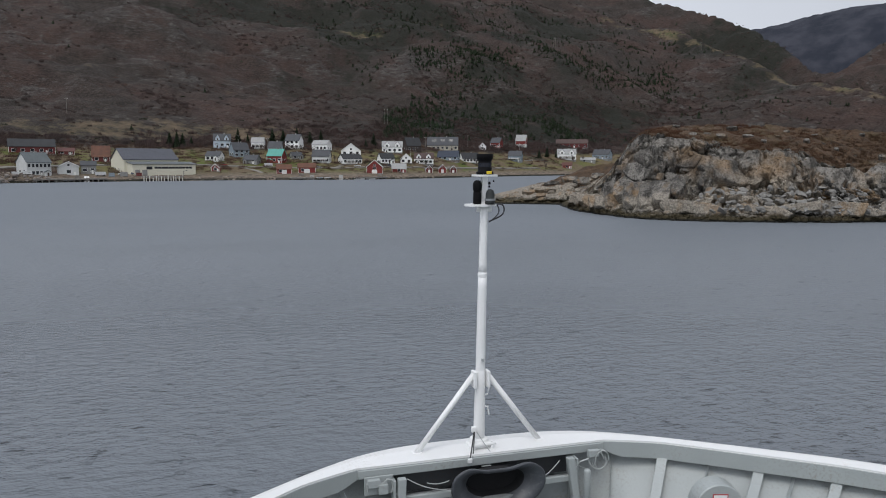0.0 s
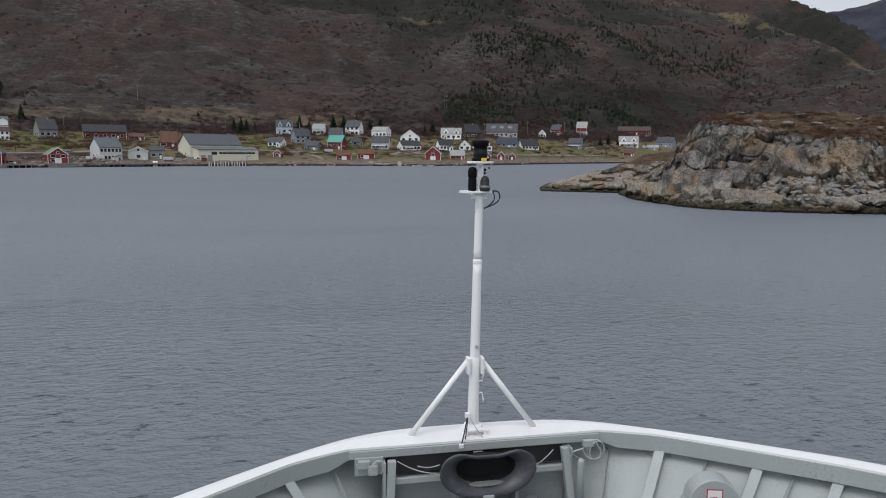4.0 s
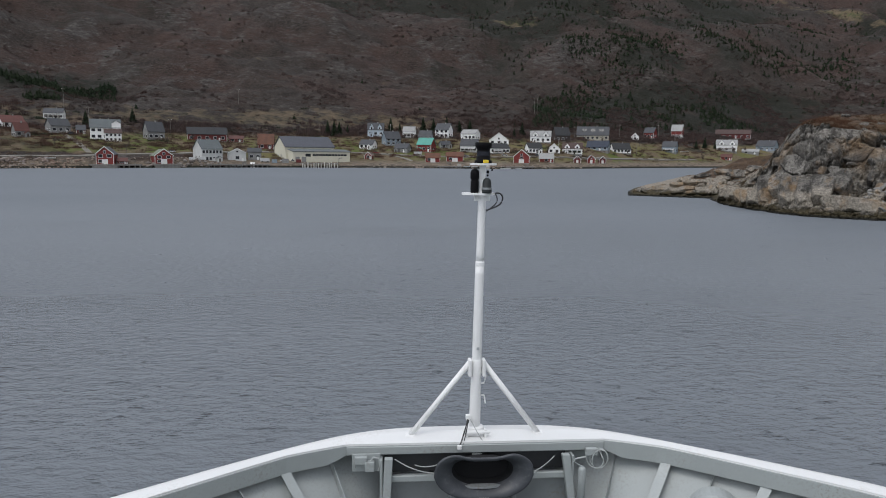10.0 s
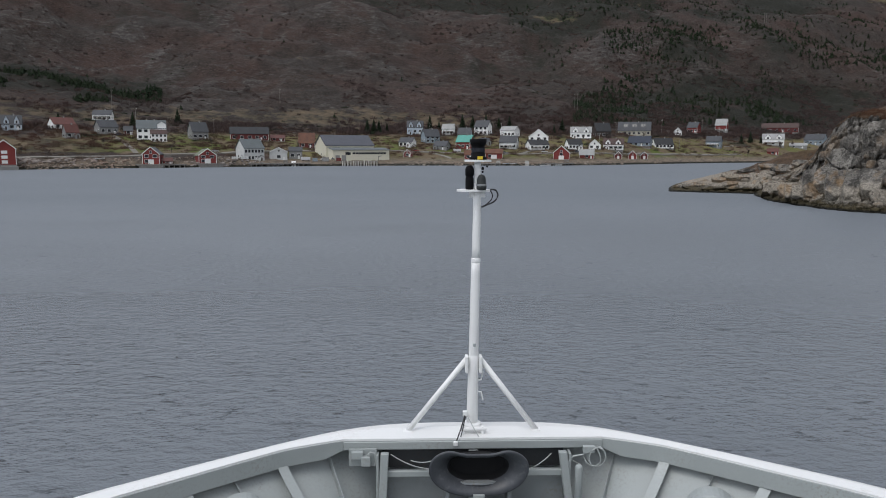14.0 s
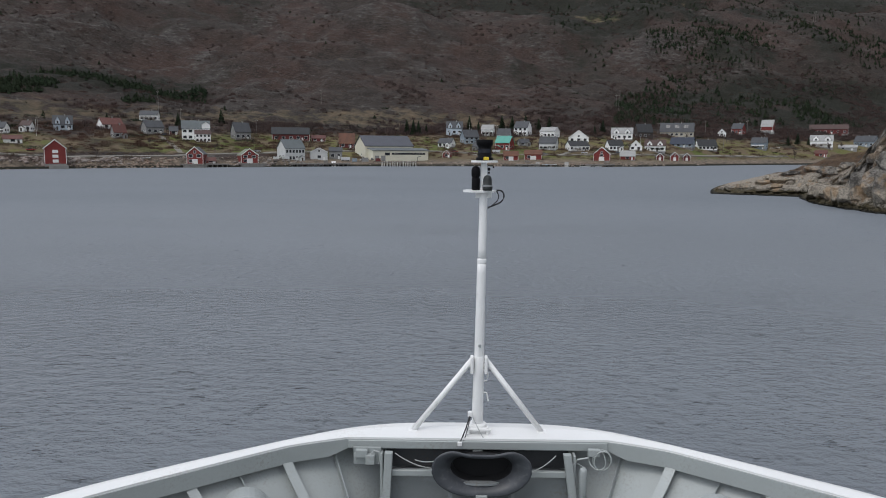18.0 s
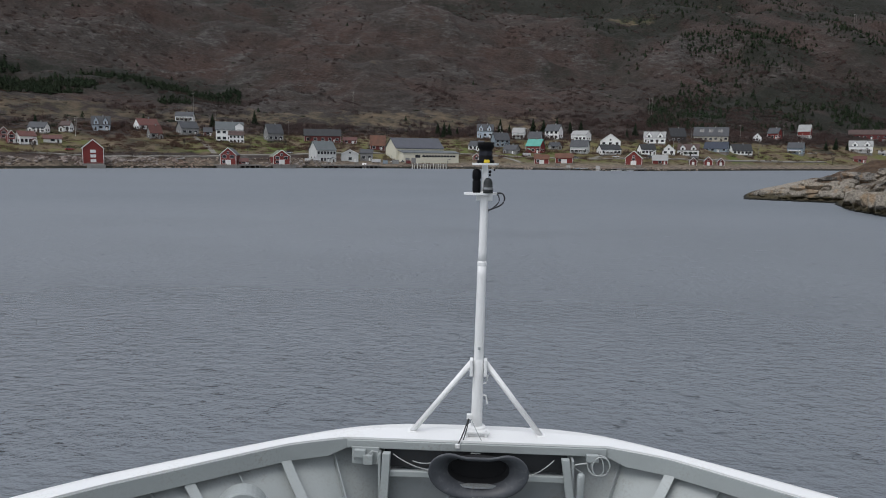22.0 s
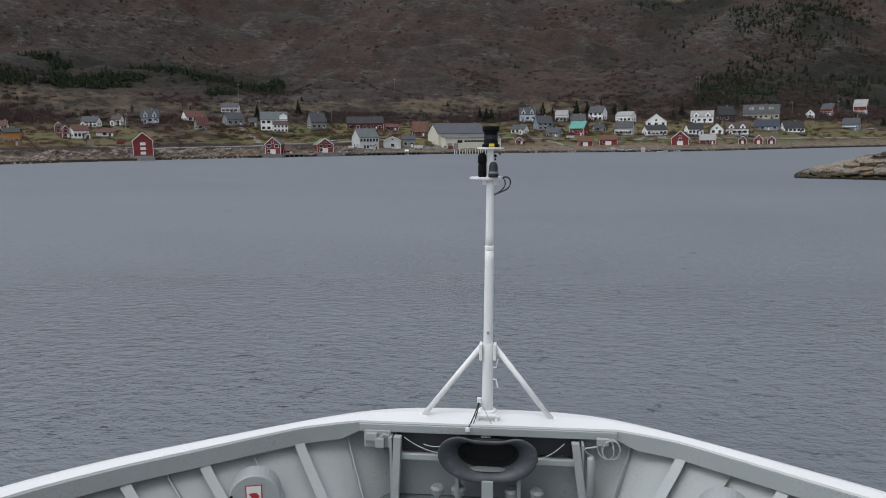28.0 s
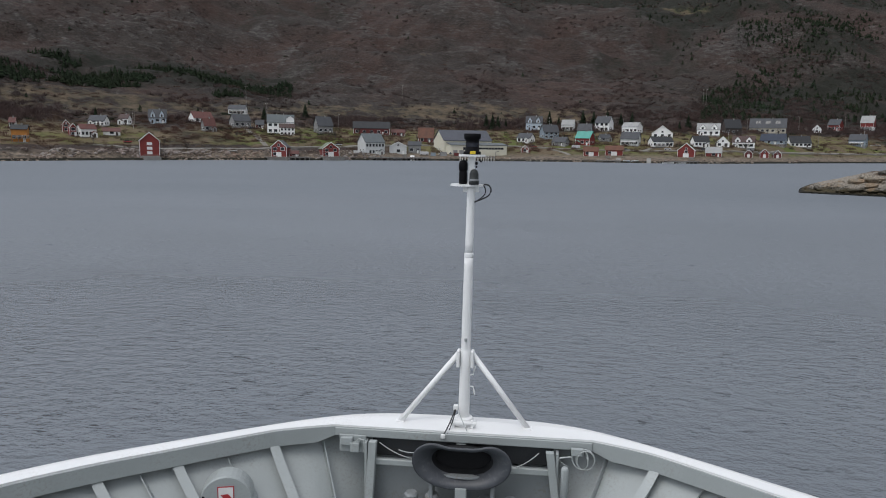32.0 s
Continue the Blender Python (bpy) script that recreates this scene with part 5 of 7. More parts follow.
part("flange", lathe([(0.09, 0.0), (0.09, 0.03)], 18), SHIP_GREY, pipe)
for a, b, drop in (((-1.25, -0.42, 5.93), (-0.66, -0.48, 5.72), 0.05), ((-0.95, -0.42, 5.83), (-0.62, -0.46, 5.84), 0.03), ((1.18, -0.42, 5.92), (0.84, -0.48, 5.7), 0.03), ((1.36, -0.4, 5.95), (1.62, -0.45, 5.75), 0.03)):
    ob = ship_thing("deck_cable", "pale cable slung under the bow rail", "cable", (0, 0, 0), group="slung cables")
    part("cable", tube(sag(a, b, drop), 0.008, 8), PALE_CABLE, ob)

# ---- village ----
def gable_body(w, d, h, rise, along):
    """Walls with gable ends; along: the ridge runs along x, else along y."""
    if along:
        v = [(-w / 2, 0, -2.5), (w / 2, 0, -2.5), (w / 2, d, -2.5), (-w / 2, d, -2.5), (-w / 2, 0, h), (w / 2, 0, h), (w / 2, d, h), (-w / 2, d, h), (-w / 2, d / 2, h + rise), (w / 2, d / 2, h + rise)]
        q = [(0, 1, 5, 4), (2, 3, 7, 6), (1, 2, 6, 9, 5), (3, 0, 4, 8, 7), (4, 5, 9, 8), (6, 7, 8, 9), (0, 3, 2, 1)]
    else:
        v = [(-w / 2, 0, -2.5), (w / 2, 0, -2.5), (w / 2, d, -2.5), (-w / 2, d, -2.5), (-w / 2, 0, h), (w / 2, 0, h), (w / 2, d, h), (-w / 2, d, h), (0, 0, h + rise), (0, d, h + rise)]
        q = [(0, 1, 5, 8, 4), (2, 3, 7, 9, 6), (1, 2, 6, 5), (3, 0, 4, 7), (5, 6, 9, 8), (7, 4, 8, 9), (0, 3, 2, 1)]
    return v, q


def roof_slab(w, d, h, rise, along, half, over=0.45, thick=0.22):
    """One slope of a gable roof with eaves; half: -1 the near or left one, 1 the other."""
    span = d if along else w
    k = rise / (span / 2)
    a0, a1 = -over, span / 2
    long0, long1 = (-w / 2 - over, w / 2 + over) if along else (-over, d + over)
    prof = [(a0, h - over * k), (a1, h + rise), (a1, h + rise + thick), (a0, h - over * k + thick)]
    v = []
    for u in (long0, long1):
        for s, z in prof:
            s = s if half < 0 else span - s
            v.append((u, s, z + 0.02) if along else (s - w / 2, u, z + 0.02))
    return v, [(0, 1, 2, 3), (7, 6, 5, 4), (0, 4, 5, 1), (1, 5, 6, 2), (2, 6, 7, 3), (3, 7, 4, 0)]


def window(parent, x, z, w, h, y=0.0, bars=True, tone=None):
    t = 0.12
    fr = part("window", joined(box(x - w / 2 - t, x - w / 2, y - 0.07, y + 0.03, z - t, z + h + t), box(x + w / 2, x + w / 2 + t, y - 0.07, y + 0.03, z - t, z + h + t),
                               box(x - w / 2, x + w / 2, y - 0.07, y + 0.03, z - t, z), box(x - w / 2, x + w / 2, y - 0.07, y + 0.03, z + h, z + h + t)), tone or TRIM, parent)
    part("pane", box(x - w / 2, x + w / 2, y - 0.03, y + 0.03, z, z + h), PANE, fr)


def house(x, y, z, w, h, rise, wall, roof, label, gable=False, depth=None, rows=2, cols=3, loft=False, trim=False, dormer=False, deck=False, wing=None, boat=False, skylight=False, plinth=False):
    z = min(z, ground_at(x, y) + (1.3 if boat or loft else 0.6))
    w, h = (w * 0.94, h) if boat or loft or w > 24 else (w * 0.86, h * 0.97)
    kind = "boathouse" if "boat" in label else "barn" if "barn" in label else "shed" if any(k in label for k in ("shed", "hut", "garage", "storehouse", "outbuilding")) else "house"
    pick = (x * 13.7 + y * 7.1) % 9
    swing = (pick - 4.5) * 0.8
    if not gable and kind == "house" and w < 20 and not (dormer or wing):
        swing = -26 if pick < 3 else 24 if pick < 6.5 else -12
        w = w / 1.13
    elif gable and not loft:
        swing = (pick - 4.5) * 3.2
    turn = -math.degrees(math.atan2(x, y)) + swing
    ob = thing(kind, label, kind, (x, y, z), turn, "houses of the shore village")
    d = depth or max(5.0, min(9.0, w * 0.75))
    rise = max(rise, 0.6)
    part("wall", gable_body(w, d, h, rise, not gable), wall, ob)
    if plinth:
        part("ground_floor", box(-w / 2 - 0.03, w / 2 + 0.03, -0.04, d * 0.98, -2.5, h * 0.48), TRIM, ob, "white painted ground floor")
    part("foundation", box(-w / 2 - 0.05, w / 2 + 0.05, -0.06, d + 0.05, -2.6, 0.25), CONCRETE, ob)
    for half in (-1, 1):
        part("roof_slope", roof_slab(w, d, h, rise, not gable, half), roof, ob)
    if not gable and kind == "house":
        part("chimney", box(w * 0.12 - 0.35, w * 0.12 + 0.35, d / 2 - 0.35, d / 2 + 0.35, h + rise - 0.5, h + rise + 0.9), CONCRETE, ob)
    if trim or gable:
        for s in (-1, 1):
            k = Vector((-s * w / 2, 0, rise)).normalized()
            a = Vector((s * (w / 2 + 0.4), -0.5, h - 0.4 * rise / (w / 2)))
            b = Vector((0, -0.5, h + rise))
            v = [tuple(a), tuple(b), tuple(b + Vector((0, 0, 0.45))), tuple(a + Vector((0, 0, 0.45)))]
            v += [(p[0], p[1] + 0.06, p[2]) for p in v]
            part("bargeboard", (v, [(0, 1, 2, 3), (7, 6, 5, 4), (0, 4, 5, 1), (1, 5, 6, 2), (2, 6, 7, 3), (3, 7, 4, 0)]), TRIM, ob, "white bargeboard")
    for s in (-1, 1):
        part("corner_board", box(s * w / 2 - 0.12, s * w / 2 + 0.12, -0.05, 0.1, 0.25, h), TRIM if trim or wall in (RED, DARKRED) else wall, ob)
    if loft:
        for zz in (0.9, 3.1, 5.3):
            part("loft_door", box(-1.2, 1.2, -0.09, 0.05, zz, zz + 1.4), TRIM, ob, "white loading door")
        part("quay", box(-w / 2 + 1.5, w / 2 + 0.5, -4.5, -0.1, -3.2, -0.35), CONCRETE, ob, "grey quay front")
        part("railing", joined(*[box(-w / 2 + 1.6 + k * 0.9, -w / 2 + 1.72 + k * 0.9, -4.4, -4.3, -0.35, 0.75) for k in range(9)], box(-w / 2 + 1.5, w / 2 + 0.5, -4.4, -4.3, 0.65, 0.77)), TIMBER, ob)
        return ob
    if boat and depth:
        q = part("quay", box(-w * 0.55, w * 0.75, -5.0, -0.08, -2.6, -0.45), CONCRETE, ob, "rough grey stone quay")
        part("quay_edge", box(-w * 0.57, w * 0.77, -5.2, -4.7, -0.45, -0.12), TIMBER, q)
        for k in range(7):
            part("fender_post", box(-w * 0.52 + k * w * 0.2 - 0.12, -w * 0.52 + k * w * 0.2 + 0.12, -5.3, -5.0, -2.6, -0.2), TIMBER, q)
    wide = min(1.9, w / (1.55 * max(cols, 1)))
    storeys = max(rows, 1)
    for r in range(storeys):
        tall = h / storeys
        for c in range(cols):
            cx = (c - (cols - 1) / 2) * w / max(cols, 1)
            if r == 0 and boat and c == cols // 2:
                continue
            window(ob, cx, 0.35 + tall * r + tall * 0.22, wide, min(1.6, tall * 0.58), tone=None if wall not in (WHITE, PALE) else wall)
    door_x = w * 0.5 / max(cols, 1) if cols > 1 and cols % 2 == 0 else w * 0.31
    if boat or cols == 0:
        part("door", box(-w * 0.17, w * 0.17, -0.1, 0.05, 0.1, min(2.6, h * 0.85)), TRIM, ob, "white boarded boat door")
    else:
        part("door", box(door_x - 0.5, door_x + 0.5, -0.07, 0.05, 0.1, min(2.1, h * 0.8)), BROWNW if wall is WHITE else TRIM, ob)
    if not gable and kind == "house":
        # windows in both gable ends, and a small porch
        for sx in (-1, 1):
            for yy in (d * 0.28, d * 0.66):
                end = part("window", box(sx * w / 2 - 0.06, sx * w / 2 + 0.06, yy - 0.72, yy + 0.72, h * 0.3, h * 0.3 + 1.35), TRIM if wall is not WHITE else wall, ob)
                part("pane", box(sx * w / 2 - 0.09, sx * w / 2 + 0.09, yy - 0.58, yy + 0.58, h * 0.3 + 0.12, h * 0.3 + 1.23), PANE, end)
        if pick >= 5 and not (deck or wing) and h > 3.4:
            # a railed balcony on posts before the upper windows
            b0, b1, bz = -w * 0.42, w * (0.1 if pick < 7 else 0.4), min(2.5, h * 0.5)
            g = part("balcony", box(b0, b1, -1.7, -0.08, bz - 0.18, bz), TIMBER, ob, "wooden balcony on posts")
            part("balcony_railing", joined(box(b0, b1, -1.72, -1.62, bz + 0.8, bz + 0.95), box(b0, b1, -1.7, -1.64, bz + 0.15, bz + 0.65)), TRIM if pick < 7.5 else TIMBER, g)
            for bx in (b0 + 0.1, (b0 + b1) / 2, b1 - 0.1):
                part("balcony_post", box(bx - 0.08, bx + 0.08, -1.66, -1.5, -1.5, bz + 0.8), TIMBER, g)
        if pick < 5 and not deck:
            px = -w * 0.28 if pick < 2.5 else w * 0.3
            v, q = gable_body(2.6, 2.0, 2.3, 0.9, False)
            g = part("porch", ([(a + px, b - 1.9, c) for a, b, c in v], q), wall, ob)
            for half in (-1, 1):
                rv, rq = roof_slab(2.6, 2.0, 2.3, 0.9, False, half, 0.25, 0.14)
                part("porch_roof", ([(a + px, b - 1.9, c) for a, b, c in rv], rq), roof, g)
            part("porch_door", box(px - 0.45, px + 0.45, -1.98, -1.85, 0.1, 2.0), BROWNW, g)
    if gable and rise > 2:
        window(ob, 0, h + rise * 0.12, min(1.2, w * 0.12), min(1.2, rise * 0.4))
    if dormer:
        for sx in (-0.26, 0.26):
            dw, dh = w * 0.26, rise * 0.9
            v, q = gable_body(dw, d * 0.45, h + dh * 0.35, dh * 0.6, False)
            g = part("gable", ([(a + sx * w, b - 0.15, max(c, h - 0.6)) for a, b, c in v], q), wall, ob)
            for half in (-1, 1):
                rv, rq = roof_slab(dw, d * 0.45, h + dh * 0.35, dh * 0.6, False, half, 0.25, 0.15)
                part("gable_roof", ([(a + sx * w, b - 0.15, c) for a, b, c in rv], rq), roof, g)
            window(g, sx * w, h + dh * 0.05, dw * 0.32, dh * 0.35, -0.16)
    if deck:
        part("terrace", box(-w * 0.55, w * 0.55, -2.6, -0.1, -0.1, 0.1), TIMBER, ob, "raised wooden terrace")
        part("terrace_railing", joined(*[box(-w * 0.55 + k * w * 1.1 / 10 - 0.05, -w * 0.55 + k * w * 1.1 / 10 + 0.05, -2.6, -2.5, 0.1, 1.1) for k in range(11)], box(-w * 0.55, w * 0.55, -2.62, -2.5, 1.0, 1.12)), TIMBER, ob)
        for k in range(5):
            part("terrace_post", box(-w * 0.52 + k * w * 0.26 - 0.1, -w * 0.52 + k * w * 0.26 + 0.1, -2.5, -2.3, -4.0, -0.1), TIMBER, ob)
    if wing:
        ww, wh = w * 0.55, h * 0.72
        v, q = gable_body(ww, 4.5, wh, rise * 0.45, True)
        g = part("wing", ([(a + w * 0.24, b - 4.4, c - 1.2) for a, b, c in v], q), wall, ob, "lower white wing")
        for half in (-1, 1):
            rv, rq = roof_slab(ww, 4.5, wh, rise * 0.45, True, half)
            part("wing_roof", ([(a + w * 0.24, b - 4.4, c - 1.2) for a, b, c in rv], rq), BROWN, g)
        for r in range(2):
            for c in range(4):
                window(g, w * 0.24 + (c - 1.5) * ww / 4, -0.9 + r * wh * 0.48 + 0.6, 0.9, 1.1, -4.4, tone=GREYW)
        tv, tq = gable_body(w * 0.3, 6, h + 2.2, 1.6, False)
        t = part("tower_gable", ([(a + w * 0.36, b - 0.3, c) for a, b, c in tv], tq), wall, ob)
        for half in (-1, 1):
            rv, rq = roof_slab(w * 0.3, 6, h + 2.2, 1.6, False, half, 0.25, 0.15)
            part("tower_roof", ([(a + w * 0.36, b - 0.3, c) for a, b, c in rv], rq), LIGHTROOF, t)
    if skylight:
        for c in range(3):
            for e in (-0.7, 0.7):
                cx = (c - 1) * w * 0.27 + e * 1.3
                k = rise / (d / 2)
                v = []
                for yy in (d * 0.18, d * 0.34):
                    for xx in (cx - 0.75, cx + 0.75):
                        v.append((xx, yy, h + yy * k + 0.3))
                v += [(a, b, c2 + 0.1) for a, b, c2 in v]
                part("skylight", (v, [(0, 2, 3, 1), (4, 5, 7, 6), (0, 1, 5, 4), (2, 6, 7, 3), (0, 4, 6, 2), (1, 3, 7, 5)]), PANE, ob)
    return ob


house(-257.1, 321.1, 7.7, 8.8, 6.6, 1.9, ORANGE, DARK, 'orange wooden house on posts with a flat dark roof', cols=3, rows=1)
house(-260.6, 360.5, 13.3, 4.1, 4.1, 2.1, RED, RUST, 'small red wooden house with a steep gable', gable=True, cols=1)
house(-251.8, 353.9, 11.0, 3.8, 4.6, 2.0, RED, RUST, 'red wooden house beside a white longhouse', gable=True, cols=1)
house(-245.5, 357.7, 10.5, 10.5, 4.7, 2.3, WHITE, REDROOF, 'white wooden longhouse with a red tile roof', cols=4, rows=1)
house(-261.4, 388.0, 17.1, 11.7, 3.2, 2.9, WHITE, SLATE, 'white two-storey house with a grey roof on the slope', cols=4)
house(-254.3, 403.4, 18.2, 6.7, 3.9, 2.3, WHITE, BROWN, 'small white cabin with a brown roof', cols=2, rows=1)
house(-241.0, 371.0, 11.6, 9.7, 2.4, 1.8, WHITE, RUST, 'low red-roofed garage with white walls by a drive', cols=1, rows=1)
house(-244.1, 423.1, 19.6, 11.5, 3.8, 4.8, PALEBLUE, SLATE, 'pale blue wooden house with a grey slate roof', cols=3, rows=1, dormer=True)
house(-196.1, 332.5, 1.9, 9.5, 7.4, 3.8, RED, LIGHTROOF, 'tall red boathouse with white doors on a grey quay', gable=True, loft=True, trim=True, depth=13)
house(-225.4, 445.8, 20.7, 16.4, 3.2, 3.9, WHITE, REDROOF, 'white house with a red tile roof and gable end', cols=3, rows=1)
house(-209.0, 421.5, 14.9, 9.2, 4.1, 4.1, GREYW, RUST, 'grey wooden house with a brown-red roof', cols=2, rows=1)
house(-223.6, 491.0, 27.4, 14.9, 4.3, 2.8, WHITE, SLATE, 'white house with a dark roof high on the slope', cols=4, rows=1)
house(-199.2, 446.1, 17.9, 14.2, 4.6, 3.9, GREYW, SLATE, 'grey-brown house with a wide wooden terrace', cols=3, rows=1, deck=True)
house(-189.4, 449.8, 17.4, 5.5, 2.9, 2.5, DARKRED, SLATE, 'small dark red shed on the grass slope', cols=1, rows=1)
house(-172.5, 442.7, 14.4, 18.7, 7.4, 4.6, WHITE, TEALROOF, 'large white house with a blue-grey metal roof', cols=5, wing='BROWN')
house(-145.7, 371.3, 1.9, 8.4, 5.2, 3.4, RED, SLATE, 'red boathouse with white windows on a stone quay', gable=True, trim=True, cols=2, depth=12, boat=True)
house(-139.6, 377.0, 1.9, 5.6, 1.5, 1.5, RED, RUST, 'low red storehouse beside the boathouse', cols=1, rows=1)
house(-149.6, 461.5, 14.9, 13.2, 5.5, 5.5, GREYW, SLATE, 'grey and white house with a dark seamed roof', cols=3, rows=1, deck=True)
house(-122.8, 388.9, 1.9, 9.4, 4.3, 3.2, RED, MOSSROOF, 'red boathouse with a green mossy roof', gable=True, cols=2, depth=12, boat=True)
house(-123.2, 477.1, 14.7, 25.2, 4.5, 4.1, DARKRED, DARK, 'long dark red barn with a dark roof', cols=5, rows=1)
house(-105.1, 416.2, 2.7, 15.4, 7.6, 4.8, PALE, TEALROOF, 'large grey-white wooden quayside house with many windows', cols=6, rows=2, depth=12)
house(-93.6, 426.1, 3.0, 10.9, 5.0, 2.3, PALE, SLATE, 'white gabled shed on the quay', gable=True, cols=1, rows=1, depth=10)
house(-85.9, 436.4, 3.7, 8.5, 5.1, 2.0, GREYW, SLATE, 'grey metal shed beside the quay', cols=2, rows=1)
house(-106.8, 484.1, 14.3, 10.2, 2.3, 1.9, DARKRED, RUST, 'low red outbuilding behind the quay', cols=2, rows=1)
house(-85.9, 472.6, 10.1, 11.0, 3.7, 5.9, DARKRED, RUSTROOF, 'rust-orange roofed shed behind the factory', cols=2, rows=1)
house(-24.4, 500.0, 11.2, 12.6, 3.3, 2.9, WHITE, SLATE, 'white house with a dark roof above the shore', cols=3, rows=1)
house(-21.6, 467.6, 4.7, 5.3, 2.4, 2.1, RED, RUST, 'small red hut on the foreshore', gable=True, cols=1, rows=1)
house(-19.6, 547.6, 20.3, 13.4, 5.5, 4.6, PALEBLUE, SLATE, 'pale blue house with two steep gables', cols=3, rows=1, dormer=True)
house(-6.2, 516.9, 13.7, 14.2, 5.1, 4.8, GREYBLUE, SLATE, 'grey wooden house with white window frames', cols=3, rows=2)
house(4.6, 550.0, 19.8, 11.3, 5.0, 3.4, WHITE, LIGHTROOF, 'white bungalow with a flat grey roof', cols=3, rows=1)
house(16.3, 538.8, 17.3, 11.8, 3.7, 4.1, PALEBLUE, SLATE, 'grey and white gabled house among others', cols=2, rows=1)
house(14.5, 500.8, 9.7, 13.6, 5.3, 4.2, RED, TURQUOISE, 'red house with a bright turquoise metal roof', cols=3, rows=1)
house(-1.2, 495.5, 9.1, 12.1, 3.0, 3.0, GREYW, SLATE, 'dark grey cabin beside the road', cols=2, rows=1)
house(29.3, 554.8, 20.2, 14.2, 6.3, 4.6, WHITE, SLATE, 'white two-storey house with a dark slate roof', cols=3, rows=2)
house(48.5, 548.0, 18.7, 15.5, 5.0, 2.9, WHITE, LIGHTROOF, 'white house with a pale roof on the slope', cols=4, rows=1)
house(45.0, 503.6, 9.8, 15.0, 5.0, 4.2, PALE, SLATE, 'grey-beige house with a slate roof', cols=4, rows=1)
house(30.7, 516.7, 12.6, 9.3, 2.4, 2.4, GREYW, SLATE, 'low grey house behind a hedge', cols=2, rows=1)
house(19.2, 466.1, 3.2, 9.5, 3.2, 2.5, RED, RUSTROOF, 'red boat shed with white doors on the shore', cols=2, rows=1, boat=True)
house(33.4, 471.4, 3.7, 11.3, 3.6, 2.5, RED, RUSTROOF, 'red boat shed with a rusty roof on the shore', cols=2, rows=1, boat=True)
house(69.6, 533.1, 15.6, 16.0, 3.2, 5.2, WHITE, SLATE, 'white house with a broad gable and balcony', gable=True, cols=3, rows=1)
house(66.6, 502.2, 9.3, 18.0, 3.8, 3.0, WHITE, DARK, 'long white house with a dark roof and porch', cols=5, rows=1)
house(77.0, 475.5, 3.3, 10.7, 4.3, 4.3, RED, LIGHTROOF, 'red boathouse with a grey roof by the jetty', gable=True, trim=True, cols=1, boat=True)
house(95.7, 487.9, 3.7, 10.8, 2.9, 3.3, RED, LIGHTROOF, 'red wooden hut with a grey roof', cols=1, rows=1)
house(104.2, 556.0, 17.9, 17.6, 4.6, 4.2, WHITE, LIGHTROOF, 'large white house with several gables', cols=4, rows=1, dormer=True)
house(93.1, 514.3, 9.7, 13.3, 3.9, 3.5, WHITE, DARK, 'white house with a dark roof near the shore', cols=4, rows=1)
house(124.7, 571.3, 19.1, 15.4, 5.1, 6.0, BROWNW, DARK, 'dark brown timber house below the wood', cols=3, rows=1)
house(107.7, 521.7, 9.9, 9.7, 3.1, 3.9, WHITE, SLATE, 'white house with black window frames', gable=True, cols=2, rows=1)
house(122.7, 530.2, 9.3, 16.1, 4.4, 4.0, WHITE, BROWN, 'white house with red-brown roof and twin gables', cols=4, rows=1, dormer=True)
house(156.0, 601.9, 20.8, 27.2, 4.5, 6.7, BEIGE, SLATE, 'long beige hall with a grey roof and skylights', cols=7, rows=1, skylight=True)
house(149.9, 563.7, 12.4, 21.5, 2.9, 4.6, GREYBLUE, BLUEROOF, 'long low building with a dark blue roof', cols=4, rows=1)
house(172.7, 573.9, 10.6, 19.2, 3.4, 4.7, WHITE, DARK, 'white house with a long black roof', cols=5, rows=1)
house(120.0, 502.1, 3.1, 4.9, 3.0, 2.2, DARKRED, SLATE, 'small red boathouse with a white door', gable=True, trim=True, cols=0, boat=True)
house(132.4, 512.5, 3.1, 5.7, 3.1, 2.7, RED, SLATE, 'small red boathouse with white trim', gable=True, trim=True, cols=0, boat=True)
house(142.7, 520.6, 3.1, 5.0, 2.7, 2.3, DARKRED, SLATE, 'small brown boathouse with a white door', gable=True, trim=True, cols=0, boat=True)
house(203.2, 639.3, 21.9, 7.3, 3.3, 3.3, WHITE, RUST, 'white garage with a red gable', gable=True, cols=1, rows=1)
house(223.1, 662.3, 24.4, 12.4, 5.4, 4.4, RED, SLATE, 'red wooden house with a white veranda', cols=3, rows=1, deck=True)
house(257.5, 685.6, 25.2, 13.0, 7.5, 5.5, RED, LIGHTROOF, 'red house with white ground floor and pale roof', cols=3, rows=1, plinth=True)
house(225.1, 615.0, 11.7, 15.0, 5.4, 4.1, GREYBLUE, SLATE, 'blue-grey house on a grass bank', cols=3, rows=1)
house(294.0, 657.2, 13.5, 20.4, 6.1, 4.6, WHITE, LIGHTROOF, 'white house with a white metal roof on the meadow', cols=3, rows=1, dormer=True)
house(278.6, 622.5, 5.8, 10.1, 2.9, 2.4, RED, RUST, 'red barn on the shore meadow', cols=1, rows=1)
house(329.1, 723.2, 26.7, 34.6, 4.7, 4.1, DARKRED, BROWN, 'long dark red row house above the meadow', cols=6, rows=1)
house(339.5, 677.2, 14.6, 22.8, 4.9, 4.9, GREYBLUE, SLATE, 'grey-blue house with a low hipped roof', cols=4, rows=1)
house(316.3, 657.4, 11.2, 16.2, 2.7, 2.1, GREYW, LIGHTROOF, 'low white shed behind the rocky point', cols=2, rows=1)
house(-281.8, 347.0, 15.0, 3.5, 3.0, 2.4, WHITE, RUST, 'small white house with a rust-red roof', cols=2, rows=1)


